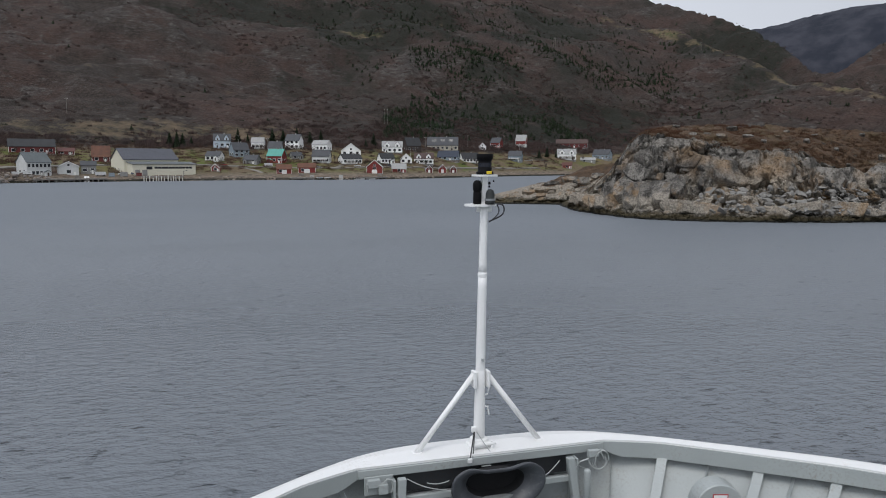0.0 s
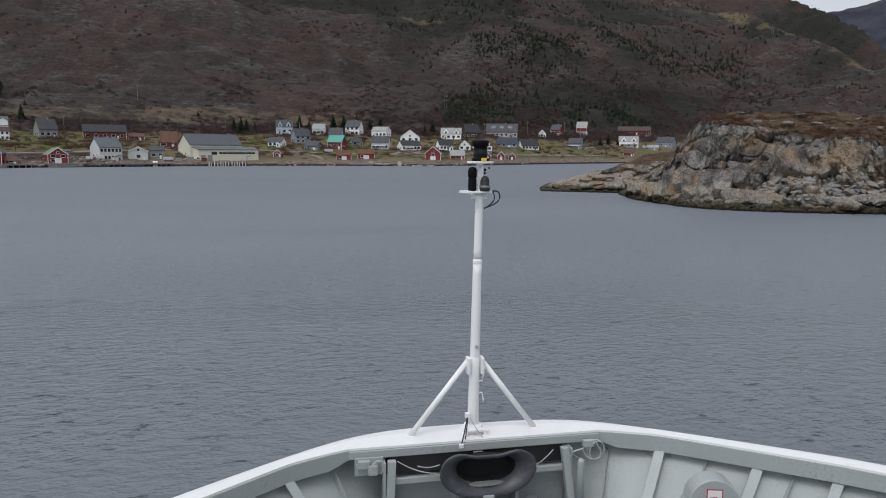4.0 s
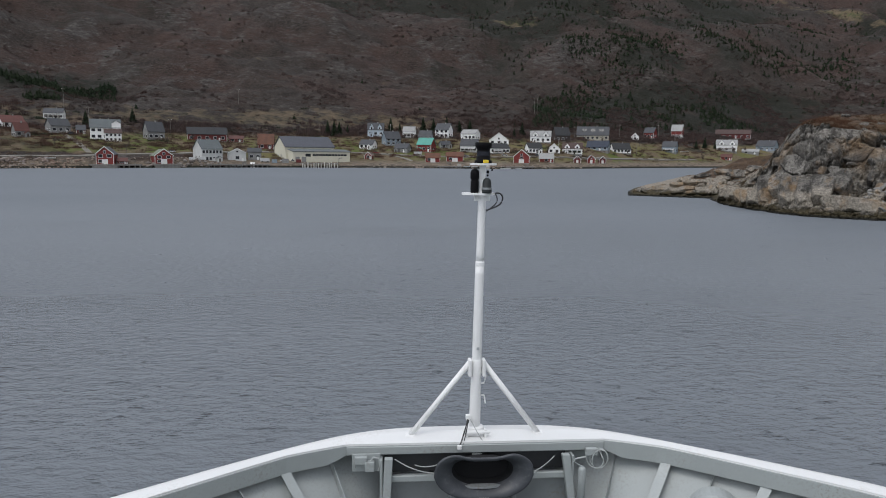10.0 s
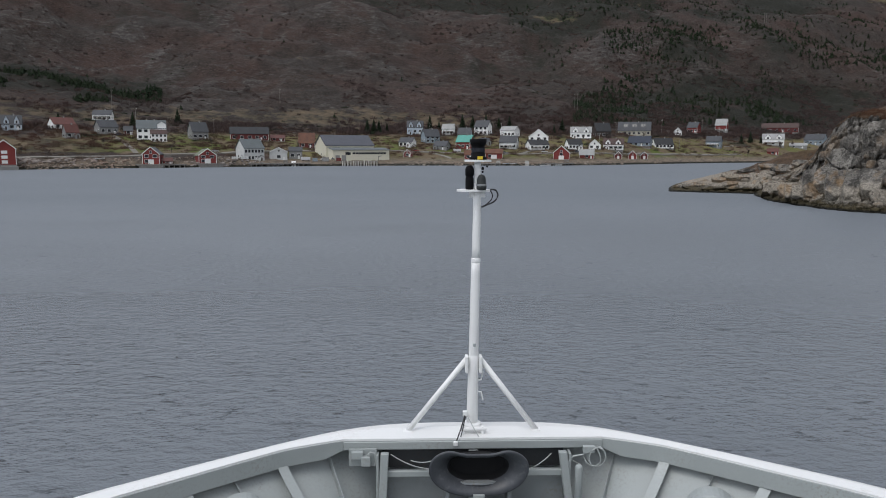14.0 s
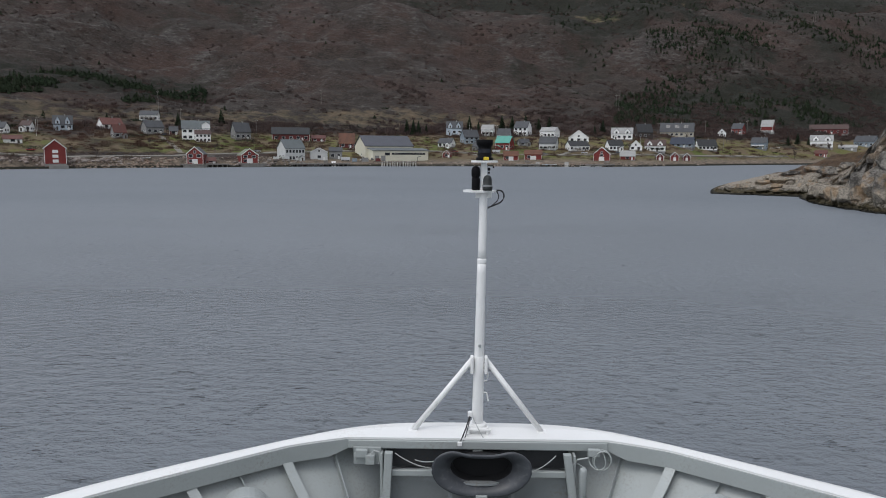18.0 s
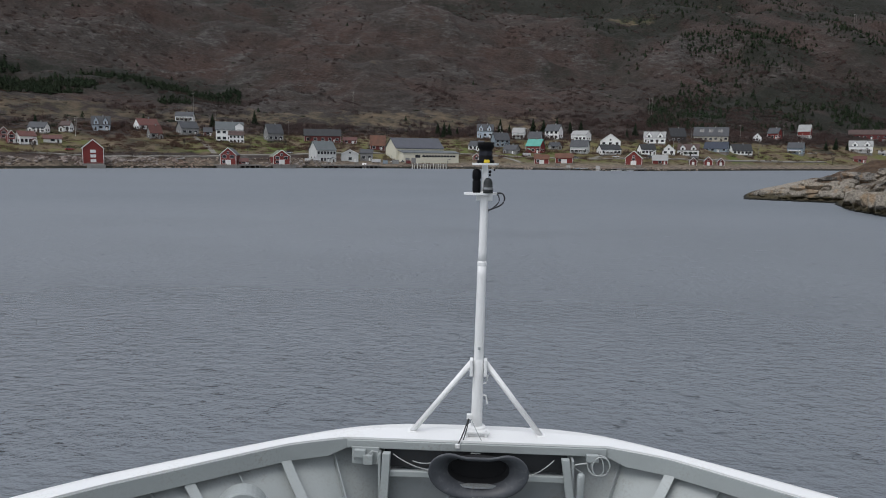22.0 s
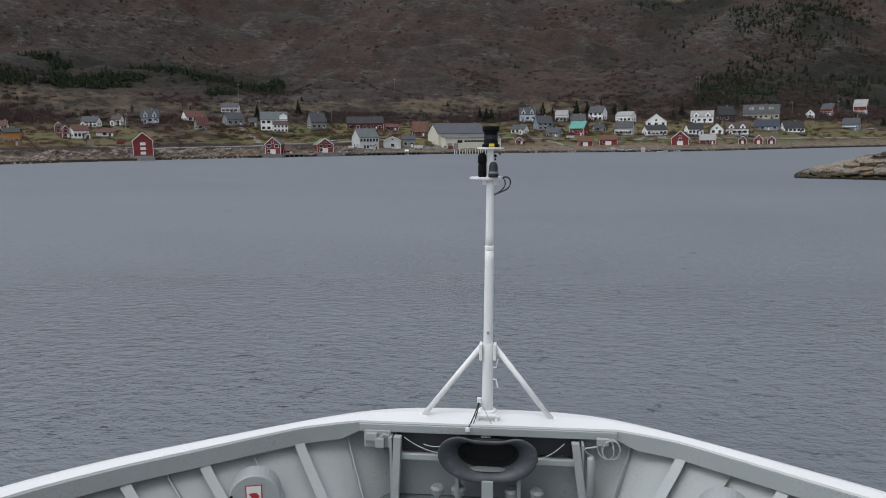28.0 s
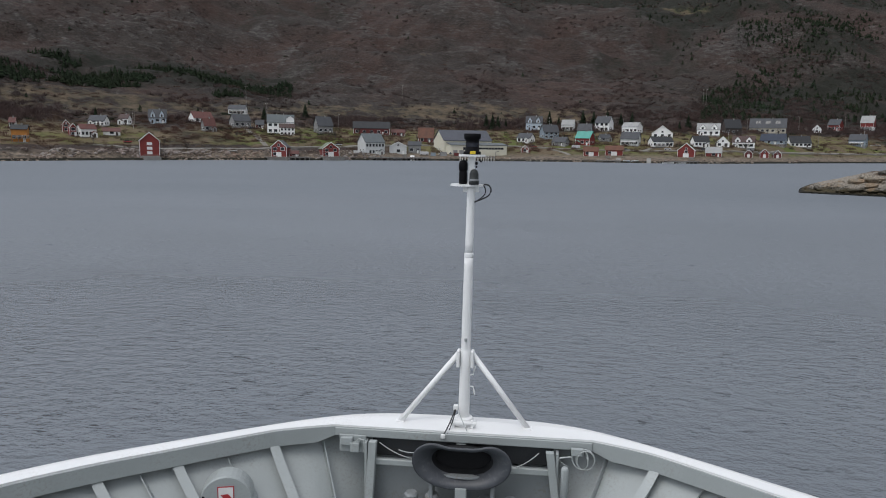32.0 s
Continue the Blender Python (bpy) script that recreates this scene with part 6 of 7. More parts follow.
def factory():
    x, y = -64.0, 447.0
    z = 2.6
    ob = thing("fish_factory", "large cream fish factory hall with a dark grey roof", "factory", (x, y, z), 8.2 + 20, "")
    w, d, h, rise = 31.0, 20.0, 9.2, 6.0
    v, q = gable_body(w, d, h, rise, True)
    part("wall", ([(a + w / 2 - 6, b, c) for a, b, c in v], q), CREAM, ob)
    for half in (-1, 1):
        rv, rq = roof_slab(w, d, h, rise, True, half, 0.5, 0.35)
        part("roof_slope", ([(a + w / 2 - 6, b, c) for a, b, c in rv], rq), FACTORYROOF, ob)
    for k in range(2):
        win = part("window", box(-6.08, -5.98, 7 + 5 * k, 8.2 + 5 * k, 3.2, 4.6), TRIM, ob)
        part("pane", box(-6.12, -6.07, 7.15 + 5 * k, 8.05 + 5 * k, 3.35, 4.45), PANE, win)
    part("foundation", box(-6.1, w - 5.9, -0.1, d, -2.8, 0.3), CONCRETE, ob)
    # lean-to along the quay
    lw = 36.0
    v = [(-4.5, -9, -2.6), (lw - 4.5, -9, -2.6), (lw - 4.5, 0, -2.6), (-4.5, 0, -2.6), (-4.5, -9, 6.4), (lw - 4.5, -9, 6.4), (lw - 4.5, 0, 7.6), (-4.5, 0, 7.6)]
    lean = part("lean_to", (v, [(0, 1, 5, 4), (1, 2, 6, 5), (3, 0, 4, 7), (4, 5, 6, 7), (0, 3, 2, 1)]), CREAM, ob, "cream quayside extension")
    part("lean_to_roof", ([(-5, -9.5, 6.38), (lw - 4, -9.5, 6.38), (lw - 4, -0.1, 7.66), (-5, -0.1, 7.66), (-5, -9.5, 6.7), (lw - 4, -9.5, 6.7), (lw - 4, -0.1, 7.98), (-5, -0.1, 7.98)], [(0, 3, 2, 1), (4, 5, 6, 7), (0, 1, 5, 4), (1, 2, 6, 5), (2, 3, 7, 6), (3, 0, 4, 7)]), TEALROOF, lean)
    for k in range(11):
        part("window_band", box(7.5 + k * 2.0, 9.3 + k * 2.0, -9.08, -8.95, 4.0, 5.1), PANE, lean)
    for a, b in ((-3.2, -0.6), (0.6, 3.4)):
        part("gate", box(a, b, -9.07, -8.95, 0.2, 3.4), GREYW, lean, "grey sliding gate")
    part("dark_opening", box(3.0, 6.2, -9.1, -8.95, 3.6, 5.2), PANE, lean)
    part("davit", tube([(24, -9.6, -0.5), (24, -9.6, 2.6), (25.8, -10.6, 3.0)], 0.16, 8), STEEL_BLACK, ob, "dark quay davit")
    return ob


factory()


def shore_place(a, s):
    r = float(shore(a)) + s
    return r * math.sin(math.radians(a)), r * math.cos(math.radians(a))


def jetty(a0, a1, s, top, label, posts=12, material=PILE, deck=True, reach=5):
    x0, y0 = shore_place(a0, s)
    x1, y1 = shore_place(a1, s)
    ob = thing("jetty", label, "jetty", (x0, y0, 0), math.degrees(math.atan2(y1 - y0, x1 - x0)), "quays of the village")
    n = math.hypot(x1 - x0, y1 - y0)
    for k in range(posts):
        part("mooring_post", lathe([(0.3, -2.5), (0.27, top + 0.2 * ((k * 7) % 3))], 8, (n * (k + 0.5) / posts + 0.25 * math.sin(k * 5), 0.3 * (k % 2))), material, ob)
    if deck:
        part("deck", box(0, n, 0, reach, top - 0.35, top - 0.05), TIMBER, ob, "weathered plank deck")
        part("fender_beam", box(0, n, -0.15, 0.05, top - 0.7, top - 0.35), TIMBER, ob)
    return ob


jetty(-7.7, -4.9, -2.5, 2.7, "row of bleached mooring piles before the factory", 14)
jetty(-14.6, -10.0, -0.8, 1.9, "low timber quay with dark piles beside the sheds", 12, TIMBER)
jetty(-18.2, -16.4, -0.5, 1.8, "small timber quay under the red boathouse", 7, TIMBER)
jetty(-22.4, -19.0, -0.6, 1.9, "grey timber quay beside red boathouse", 10, TIMBER)
jetty(8.0, 10.2, -0.5, 1.6, "short wooden jetty by the red boathouse", 8, TIMBER)
jetty(2.8, 4.6, -1.0, 1.5, "narrow wooden landing stage on the beach", 6, TIMBER)


def slipway(a, s, material, label):
    x, y = shore_place(a, s)
    ob = thing("slipway", label, "slipway", (x, y, 0), -a, "slipways")
    part("ramp", ([(-1.2, -3, -0.6), (1.2, -3, -0.6), (1.2, 7, 2.8), (-1.2, 7, 2.8), (-1.2, -3, -1), (1.2, -3, -1), (1.2, 7, 0.5), (-1.2, 7, 0.5)], [(0, 1, 2, 3), (4, 7, 6, 5), (0, 4, 5, 1), (1, 5, 6, 2), (2, 6, 7, 3), (3, 7, 4, 0)]), material, ob)


slipway(-11.3, 0, TRIM, "pale painted boat ramp at the quay")
slipway(4.4, 1, CONCRETE, "concrete boat ramp on the beach")
slipway(6.6, 1, CONCRETE, "grey boat ramp below the road")


def boat(a, s, z, turn, length, colour, label):
    x, y = shore_place(a, s)
    z = max(z, ground_at(x, y)) if s > 0 else z
    ob = thing("rowing_boat", label, "boat", (x, y, z), -a + turn, "boats on the shore")
    n, sect = 11, 7
    v = []
    for i in range(n):
        t = i / (n - 1)
        half = 0.85 * (1 - (2 * t - 0.85) ** 4 / 1.9) if t < 0.97 else 0.05
        for k in range(sect):
            u = math.pi * k / (sect - 1)
            v.append(((t - 0.5) * length, half * math.cos(u), 0.62 + 0.25 * t * t - 0.6 * math.sin(u) ** 0.7))
    q = [(i * sect + k, i * sect + k + 1, (i + 1) * sect + k + 1, (i + 1) * sect + k) for i in range(n - 1) for k in range(sect - 1)]
    q.append(tuple(range(sect)))
    part("hull", (v, q), colour, ob, "", True)
    for t in (-0.18, 0.12):
        part("thwart", box(t * length - 0.12, t * length + 0.12, -0.7, 0.7, 0.42, 0.47), TIMBER, ob)
    part("gunwale", joined(*[tube([v[i * sect + k] for i in range(n)], 0.05, 6) for k in (0, sect - 1)]), TRIM, ob)


for a, s, turn, ln, c in ((8.0, -1.0, 8, 6.5, TRIM), (8.9, -1.2, -10, 5.5, TRIM), (5.6, 2.0, 25, 4.5, TRIM), (5.0, 2.0, -30, 4.2, PALEBLUE), (-12.4, 1.5, 5, 5.5, TRIM), (-13.5, 2.0, 0, 5.0, RED), (-24.8, 14.0, 12, 5.0, TRIM), (21.2, 66, 20, 7.5, TRIM), (-17.5, 24, 0, 5.0, TRIM)):
    boat(a, s, -0.15, turn, ln, c, "white open boat lying at the shore" if c is TRIM else "small painted boat drawn up on the shore")


def power_pole(a, s, height, arms=1, pair=False):
    x, y = shore_place(a, s)
    ob = thing("power_pole", "bare timber power pole on the hillside" if s > 150 else "grey timber power pole in the village", "pole", (x, y, ground_at(x, y) - 0.4), -a, "power poles")
    for dx in ((-1.2, 1.2) if pair else (0,)):
        part("post", tube([(dx, 0, 0), (dx, 0, height)], 0.17, 8, 0.12), TIMBER, ob)
    part("cross_arm", box(-1.8 if pair else -0.9, 1.8 if pair else 0.9, -0.1, 0.1, height - 1.0, height - 0.8), TIMBER, ob)
    for dx in (-0.8, 0, 0.8):
        part("insulator", lathe([(0.06, height - 0.8), (0.09, height - 0.6), (0.04, height - 0.5)], 8, (dx * (2 if pair else 1), 0)), TRIM, ob)


for a, s, hh, pair in ((-23.8, 178, 15, False), (10.2, 209, 15, True), (-12.2, 208, 12, False), (16.5, 128, 12, False), (17.8, 57, 12, False), (33.6, 634, 15, True), (23.1, 559, 15, True), (-22.3, 120, 13, False), (-31.5, 92, 10, False), (19.3, 135, 12, False), (1.2, 96, 10, False), (13.2, 118, 10, False), (-17.0, 100, 10, False)):
    power_pole(a, s, hh, 1, pair)


# ---- vehicles and goods on the quay ----
TYRE = surface("tyre", (0.015, 0.015, 0.016), 0.8, coarse=3, fine=20)
CARS = [surface("car_paint", c, 0.3, coarse=1, fine=20, vary=0.05) for c in ((0.55, 0.55, 0.56), (0.05, 0.06, 0.08), (0.3, 0.03, 0.03), (0.16, 0.17, 0.18))]


def car(a, q, turn, paint, van=False):
    x, y = shore_place(a, q)
    ob = thing("van" if van else "car", ("white delivery van parked beside the quay" if van else "small parked car beside the village road"), "van" if van else "car", (x, y, ground_at(x, y) + 0.1), -a + turn, "parked vehicles")
    ln, hh = (5.2, 2.1) if van else (4.2, 0.85)
    part("body", soft(box(-ln / 2, ln / 2, -0.85, 0.85, 0.3, hh), 0.12), paint, ob)
    if van:
        part("windscreen", box(ln / 2 - 0.7, ln / 2 + 0.02, -0.8, 0.8, 1.25, 1.85), PANE, ob)
    else:
        part("cabin", soft(([(-1.5, -0.75, 0.8), (1.0, -0.75, 0.8), (1.0, 0.75, 0.8), (-1.5, 0.75, 0.8), (-1.1, -0.65, 1.42), (0.4, -0.65, 1.42), (0.4, 0.65, 1.42), (-1.1, 0.65, 1.42)], [(0, 3, 2, 1), (4, 5, 6, 7), (0, 1, 5, 4), (1, 2, 6, 5), (2, 3, 7, 6), (3, 0, 4, 7)]), 0.06, 1), PANE, ob)
    for wx in (-ln * 0.31, ln * 0.31):
        for wy in (-0.82, 0.82):
            part("wheel", tube([(wx, wy - 0.1, 0.32), (wx, wy + 0.1, 0.32)], 0.32, 12), TYRE, ob)


for k, (a, q, turn) in enumerate(((-9.0, 14, 10), (-8.3, 15, 80), (-2.0, 46, 12), (4.9, 40, 5), (7.9, 43, -8), (-23.4, 90, 30), (-32.0, 44, 10), (13.5, 44, 0), (-17.0, 44, 15), (10.4, 44, 5))):
    car(a, q, turn, CARS[k % 4])
car(-10.4, 15, 8, CARS[0], True)
car(1.2, 44, 20, CARS[0], True)


def crate(a, q, w, h, colour, label):
    x, y = shore_place(a, q)
    ob = thing("crate_stack", label, "crates", (x, y, ground_at(x, y)), -a, "goods on the quay")
    for k in range(2):
        part("crate", soft(box(-w / 2 + 0.1 * k, w / 2 - 0.05 * k, -0.8, 0.8, h * k / 2, h * (k + 1) / 2 - 0.05), 0.03, 1), colour, ob)


for a, q, w, h, c in ((-9.7, 10, 3, 2.0, GREYBLUE), (-8.9, 9, 4, 2.4, GREYW), (-7.9, 10, 3, 1.8, DARKRED), (-11.9, 8, 2.4, 1.6, TIMBER), (-14.9, 8, 4, 1.6, PALE), (-15.6, 9, 3.4, 2.0, PALE), (9.6, 8, 3, 1.4, TIMBER), (3.6, 9, 3, 1.3, TIMBER)):
    crate(a, q, w, h, c, "stacked fish crates standing on the quay")

# ---- trees ----
def spruce_tree(height, seed):
    rnd = random.Random(seed)
    ob = thing("spruce_tree", "dark green spruce standing behind the village houses", "tree", group="spruces by the houses")
    part("trunk", tube([(0, 0, -0.5), (0.05, 0, height * 0.5), (0, 0, height * 0.96)], 0.22, 8, 0.03), BARK, ob)
    v, q = [], []
    for k in range(420):
        t = (k + rnd.random()) / 420
        z = height * (0.08 + 0.92 * t)
        reach = (1 - t) ** 0.85 * height * 0.24 * rnd.uniform(0.45, 1.15) + 0.12
        an = rnd.uniform(0, 2 * math.pi)
        c, s = math.cos(an), math.sin(an)
        wd = 0.16 + reach * 0.28
        i = len(v)
        v += [(0.1 * c, 0.1 * s, z + 0.25), (reach * c - wd * s, reach * s + wd * c, z - reach * 0.25), (reach * 1.2 * c, reach * 1.2 * s, z - reach * 0.42), (reach * c + wd * s, reach * s - wd * c, z - reach * 0.25)]
        q += [(i, i + 1, i + 2), (i, i + 2, i + 3)]
    part("crown", (v, q), NEEDLES, ob, "drooping dark needles")
    return ob


def bare_tree(height, seed):
    rnd = random.Random(seed)
    ob = thing("bare_tree", "leafless grey-brown tree beside the houses", "tree", group="bare trees by the houses")
    part("trunk", tube([(0, 0, -0.4), (0.1, 0.05, height * 0.3), (0.0, 0.1, height * 0.6)], 0.16, 8, 0.07), BARK, ob)
    limbs, v, q = [], [], []
    for k in range(16):
        an, z0 = rnd.uniform(0, 6.28), height * rnd.uniform(0.18, 0.58)
        ln = height * rnd.uniform(0.25, 0.45)
        end = Vector((math.cos(an) * ln * 0.65, math.sin(an) * ln * 0.65, z0 + ln * 0.75))
        limbs.append(tube([(0.05, 0.05, z0), tuple(end * 0.5 + Vector((0, 0, z0 * 0.5))), tuple(end)], 0.06, 5, 0.02))
        for j in range(26):
            p = Vector((0.05, 0.05, z0)).lerp(end, rnd.uniform(0.25, 1))
            dd = Vector((rnd.gauss(0, 1), rnd.gauss(0, 1), abs(rnd.gauss(0.8, 0.6)))).normalized() * rnd.uniform(0.5, 1.3)
            i = len(v)
            o = Vector((-dd.y, dd.x, 0.1)).normalized() * 0.035
            v += [tuple(p - o), tuple(p + o), tuple(p + dd)]
            q.append((i, i + 1, i + 2))
    part("limb", joined(*limbs), BARK, ob)
    part("crown", (v, q), TWIGS, ob, "fine bare twigs")
    return ob


spruces = [spruce_tree(11, 1), spruce_tree(8, 2)]
for i, (a, s, k) in enumerate(((-5.2, 106, 1.0), (-4.8, 110, 1.15), (-5.7, 112, 0.9), (-4.2, 116, 0.8), (-0.9, 128, 1.0), (-0.2, 132, 0.8), (1.6, 136, 1.0), (2.4, 140, 1.2), (3.4, 132, 1.1), (4.4, 135, 1.1), (5.2, 136, 0.9), (8.6, 116, 0.8), (9.2, 120, 1.0), (9.9, 118, 0.8), (-27.2, 118, 0.8), (-22.5, 125, 1.1), (-19.5, 140, 0.9), (-34, 110, 0.9), (22.6, 86, 0.9), (23.3, 84, 0.8), (22.0, 84, 0.7))):
    x, y = shore_place(a, s)
    m = pose(x, y, ground_at(x, y), 0, 0, i * 77) @ Matrix.Scale(k, 4)
    if i < 2:
        spruces[i].matrix_basis = m
    else:
        o = copy_thing(spruces[i % 2], m)
        o.matrix_basis = m
bares = [bare_tree(7, 5), bare_tree(6, 6)]
for i, (a, s, k) in enumerate(((-28.0, 22, 1), (-24.5, 62, 0.9), (-20.0, 40, 1.0), (-29.5, 40, 0.8), (-17.2, 60, 1.0), (-15.5, 76, 1.1), (-8.2, 70, 1.0), (-2.2, 66, 1.0), (1.8, 58, 0.8), (6.2, 62, 0.9), (11.2, 52, 1.0), (12.6, 80, 1.0), (15.2, 84, 1.2), (18.0, 90, 1.2), (19.8, 92, 1.2), (22.5, 30, 1.3), (24.6, 60, 1.2), (25.3, 68, 1.1), (-34.2, 40, 1), (-10.9, 58, 0.9))):
    x, y = shore_place(a, s)
    m = pose(x, y, ground_at(x, y), 0, 0, i * 63) @ Matrix.Scale(k, 4)
    if i < 2:
        bares[i].matrix_basis = m
    else:
        o = copy_thing(bares[i % 2], m)
        o.matrix_basis = m


def scatter(zones, seed):
    rs = np.random.RandomState(seed)
    aa, ss = [], []
    for a0, a1, s0, s1, n in zones:
        a, s = rs.uniform(a0, a1, n * 2), rs.uniform(s0, s1, n * 2)
        r = shore(a) + s
        keep = fractal(r * np.sin(np.radians(a)), r * np.cos(np.radians(a)), 40, 2, seed) > rs.uniform(0.38, 0.68, n * 2)
        aa.append(a[keep][:n]), ss.append(s[keep][:n])
    a, s = np.concatenate(aa), np.concatenate(ss)
    r = shore(a) + s
    return np.stack([r * np.sin(np.radians(a)), r * np.cos(np.radians(a)), ground_height(a, r)], 1), rs


def planted(name, label, places, template, tris, sizes, rs, material, category):
    """Many copies of a small tree in one mesh."""
    n, k = len(places), len(template)
    turn = rs.uniform(0, 6.28, n)
    c, s = np.cos(turn)[:, None], np.sin(turn)[:, None]
    t = template[None] * (1 + np.repeat(0.12 * rs.normal(size=(n, (k + 2) // 3, 1)), 3, 1)[:, :k]) * (1 + 0.2 * rs.normal(size=(n, 1, 1)))
    v = np.stack([t[:, :, 0] * c - t[:, :, 1] * s, t[:, :, 0] * s + t[:, :, 1] * c, t[:, :, 2]], 2) * sizes[:, None, None]
    v = (v + places[:, None]).reshape(-1, 3)
    f = (tris[None] + (np.arange(n) * k)[:, None, None]).reshape(-1, 3)
    ob = sheet(name, v, f, material, smooth=False)
    tagged(ob, label, category, kind="stuff")


def cone_tree():
    v, f = [], []
    rnd = random.Random(3)
    for tier in range(5):
        z0, z1, r = 0.06 + 0.17 * tier, 0.4 + 0.15 * tier, 0.24 * (1 - tier * 0.19)
        for k in range(7):
            an = 2 * math.pi * (k + 0.5 * tier) / 7
            i = len(v)
            rr = r * rnd.uniform(0.7, 1.25)
            v += [(0, 0, min(z1, 1.0)), (rr * math.cos(an), rr * math.sin(an), z0 + rnd.uniform(-0.04, 0.04)), (r * 0.75 * math.cos(an + 0.9), r * 0.75 * math.sin(an + 0.9), z0 + 0.05)]
            f.append((i, i + 1, i + 2))
    return np.array(v), np.array(f)


def twig_tree(n=60, spread=0.42, o=0.014, core=0.2):
    """A clump of thin upright twigs; core: how far apart they stand at the ground."""
    v, f = [], []
    rnd = random.Random(4)
    for k in range(n):
        an, b = rnd.uniform(0, 6.28), rnd.uniform(0.0, 0.45 if core < 0.5 else 0.15)
        q = math.sqrt(rnd.uniform(0.03, 1))
        e = rnd.uniform(0.55, 1.0) * (1 - 0.55 * q * q if core > 0.5 else 1)
        x, y = spread * q * math.cos(an), spread * q * math.sin(an)
        t = rnd.uniform(0, 6.28)
        dx, dy = o * math.sin(t), o * math.cos(t)
        i = len(v)
        v += [(x * core - dx, y * core + dy, b), (x * core + dx, y * core - dy, b), (x + 0.1 * spread * math.cos(t), y + 0.1 * spread * math.sin(t), e)]
        f.append((i, i + 1, i + 2))
    return np.array(v), np.array(f)


cone_v, cone_f = cone_tree()
twig_v, twig_f = twig_tree(64, 0.42, 0.014, 0.6)
low_v, low_f = twig_tree(80, 0.9, 0.022, 0.85)
spots, rs = scatter(((-41, -24, 205, 318, 2400), (-26, -20.5, 222, 285, 420), (-45, -33, 200, 330, 500), (10, 27, 165, 310, 1300), (12, 32, 300, 520, 1300), (5, 32, 430, 900, 1900), (-44, 12, 140, 900, 90), (28, 46, 150, 700, 420)), 11)
planted("spruce_wood", "dark spruce wood scattered on the hillside", spots, cone_v * (1.9, 1.9, 1), cone_f, rs.uniform(1.6, 4.8, len(spots)), rs, NEEDLES, "trees")
spots, rs = scatter(((8, 36, 105, 320, 2600), (-40, 10, 115, 260, 1500), (-42, 40, 250, 900, 3200), (30, 50, 100, 600, 900), (4, 34, 150, 420, 1800), (-7, 30, 520, 1000, 2200)), 12)
planted("birch_scrub", "leafless grey birch scrub covering the hillside", spots, twig_v * (1.9, 1.9, 0.85), twig_f, rs.uniform(2.0, 4.6, len(spots)), rs, TWIGS, "trees")
spots, rs = scatter(((-42, 40, 60, 240, 900), (-42, 40, 240, 700, 1500)), 13)
planted("heather_bushes", "russet heather and juniper bushes on the slope", spots, low_v * (1.8, 1.8, 0.7), low_f, rs.uniform(0.9, 2.2, len(spots)), rs, RUSTTWIGS, "bushes")

FORESHORE = foliage("foreshore_stone", (0.2, 0.175, 0.145), 0.65)
# low dark bushes dotted over the slopes and between the houses
bush_v, bush_f = twig_tree(110, 0.85, 0.02, 0.8)
bush_v = bush_v * (1.0, 1.0, 0.75)
spots, rs = scatter(((-42, 46, 40, 150, 450), (-42, 46, 150, 420, 300), (-42, 46, 420, 1000, 380)), 16)
planted("juniper_bushes", "dark juniper bushes dotted over the slope", spots, bush_v * (1.3, 1.3, 1), bush_f, rs.uniform(0.9, 2.6, len(spots)), rs, NEEDLES, "bushes")

# shrubs and rough tufts between the houses
DRYTWIGS = foliage("dry_garden_twigs", (0.115, 0.088, 0.066))
spots, rs = scatter(((-40, 24, 22, 128, 1500),), 17)
planted("garden_shrubs", "bare brown shrubs and tufts between the houses", spots, bush_v * (1.3, 1.3, 1), bush_f, rs.uniform(0.7, 2.8, len(spots)), rs, DRYTWIGS, "bushes")
spots, rs = scatter(((-40, -12, 46, 130, 600), (-12, 24, 34, 128, 800)), 27)
planted("village_scrub", "dark leafless scrub growing between the houses", spots, bush_v, bush_f, rs.uniform(1.2, 3.6, len(spots)), rs, RUSTTWIGS, "bushes")
spots, rs = scatter(((-40, 24, 100, 150, 900),), 18)
planted("village_birches", "leafless birches along the upper edge of the village", spots, twig_v * (1.6, 1.6, 1), twig_f, rs.uniform(2.2, 5.2, len(spots)), rs, TWIGS, "trees")

# gravel roads
GRAVEL = surface("gravel", (0.19, 0.175, 0.15), 0.95, coarse=0.15, fine=2.5, vary=0.2, bump=0.4, depth=0.05)


def road(name, points, width, label):
    """A strip laid on the ground through points of (bearing, distance inland)."""
    line = []
    for (a0, s0), (a1, s1) in zip(points, points[1:]):
        line += [(a0 + (a1 - a0) * k / 24, s0 + (s1 - s0) * k / 24) for k in range(24)]
    low, high = [], []
    pts = [Vector((*shore_place(a, q), 0)) for a, q in line + [points[-1]]]
    for i, p in enumerate(pts):
        d = (pts[min(i + 1, len(pts) - 1)] - pts[max(i - 1, 0)]).normalized()
        o = Vector((-d.y, d.x, 0)) * width / 2
        z = ground_at(p.x, p.y)
        for side, rowlist in ((-1, low), (1, high)):
            e = p + o * side
            rowlist.append((e.x, e.y, max(z, ground_at(e.x, e.y)) + 0.12))
    down = [(x, y, z - 1.2) for x, y, z in low]
    ob = new(name, mesh_of(name, *joined(strip(low, high), strip(down, low)), GRAVEL))
    tagged(ob, label, "road", kind="structure")


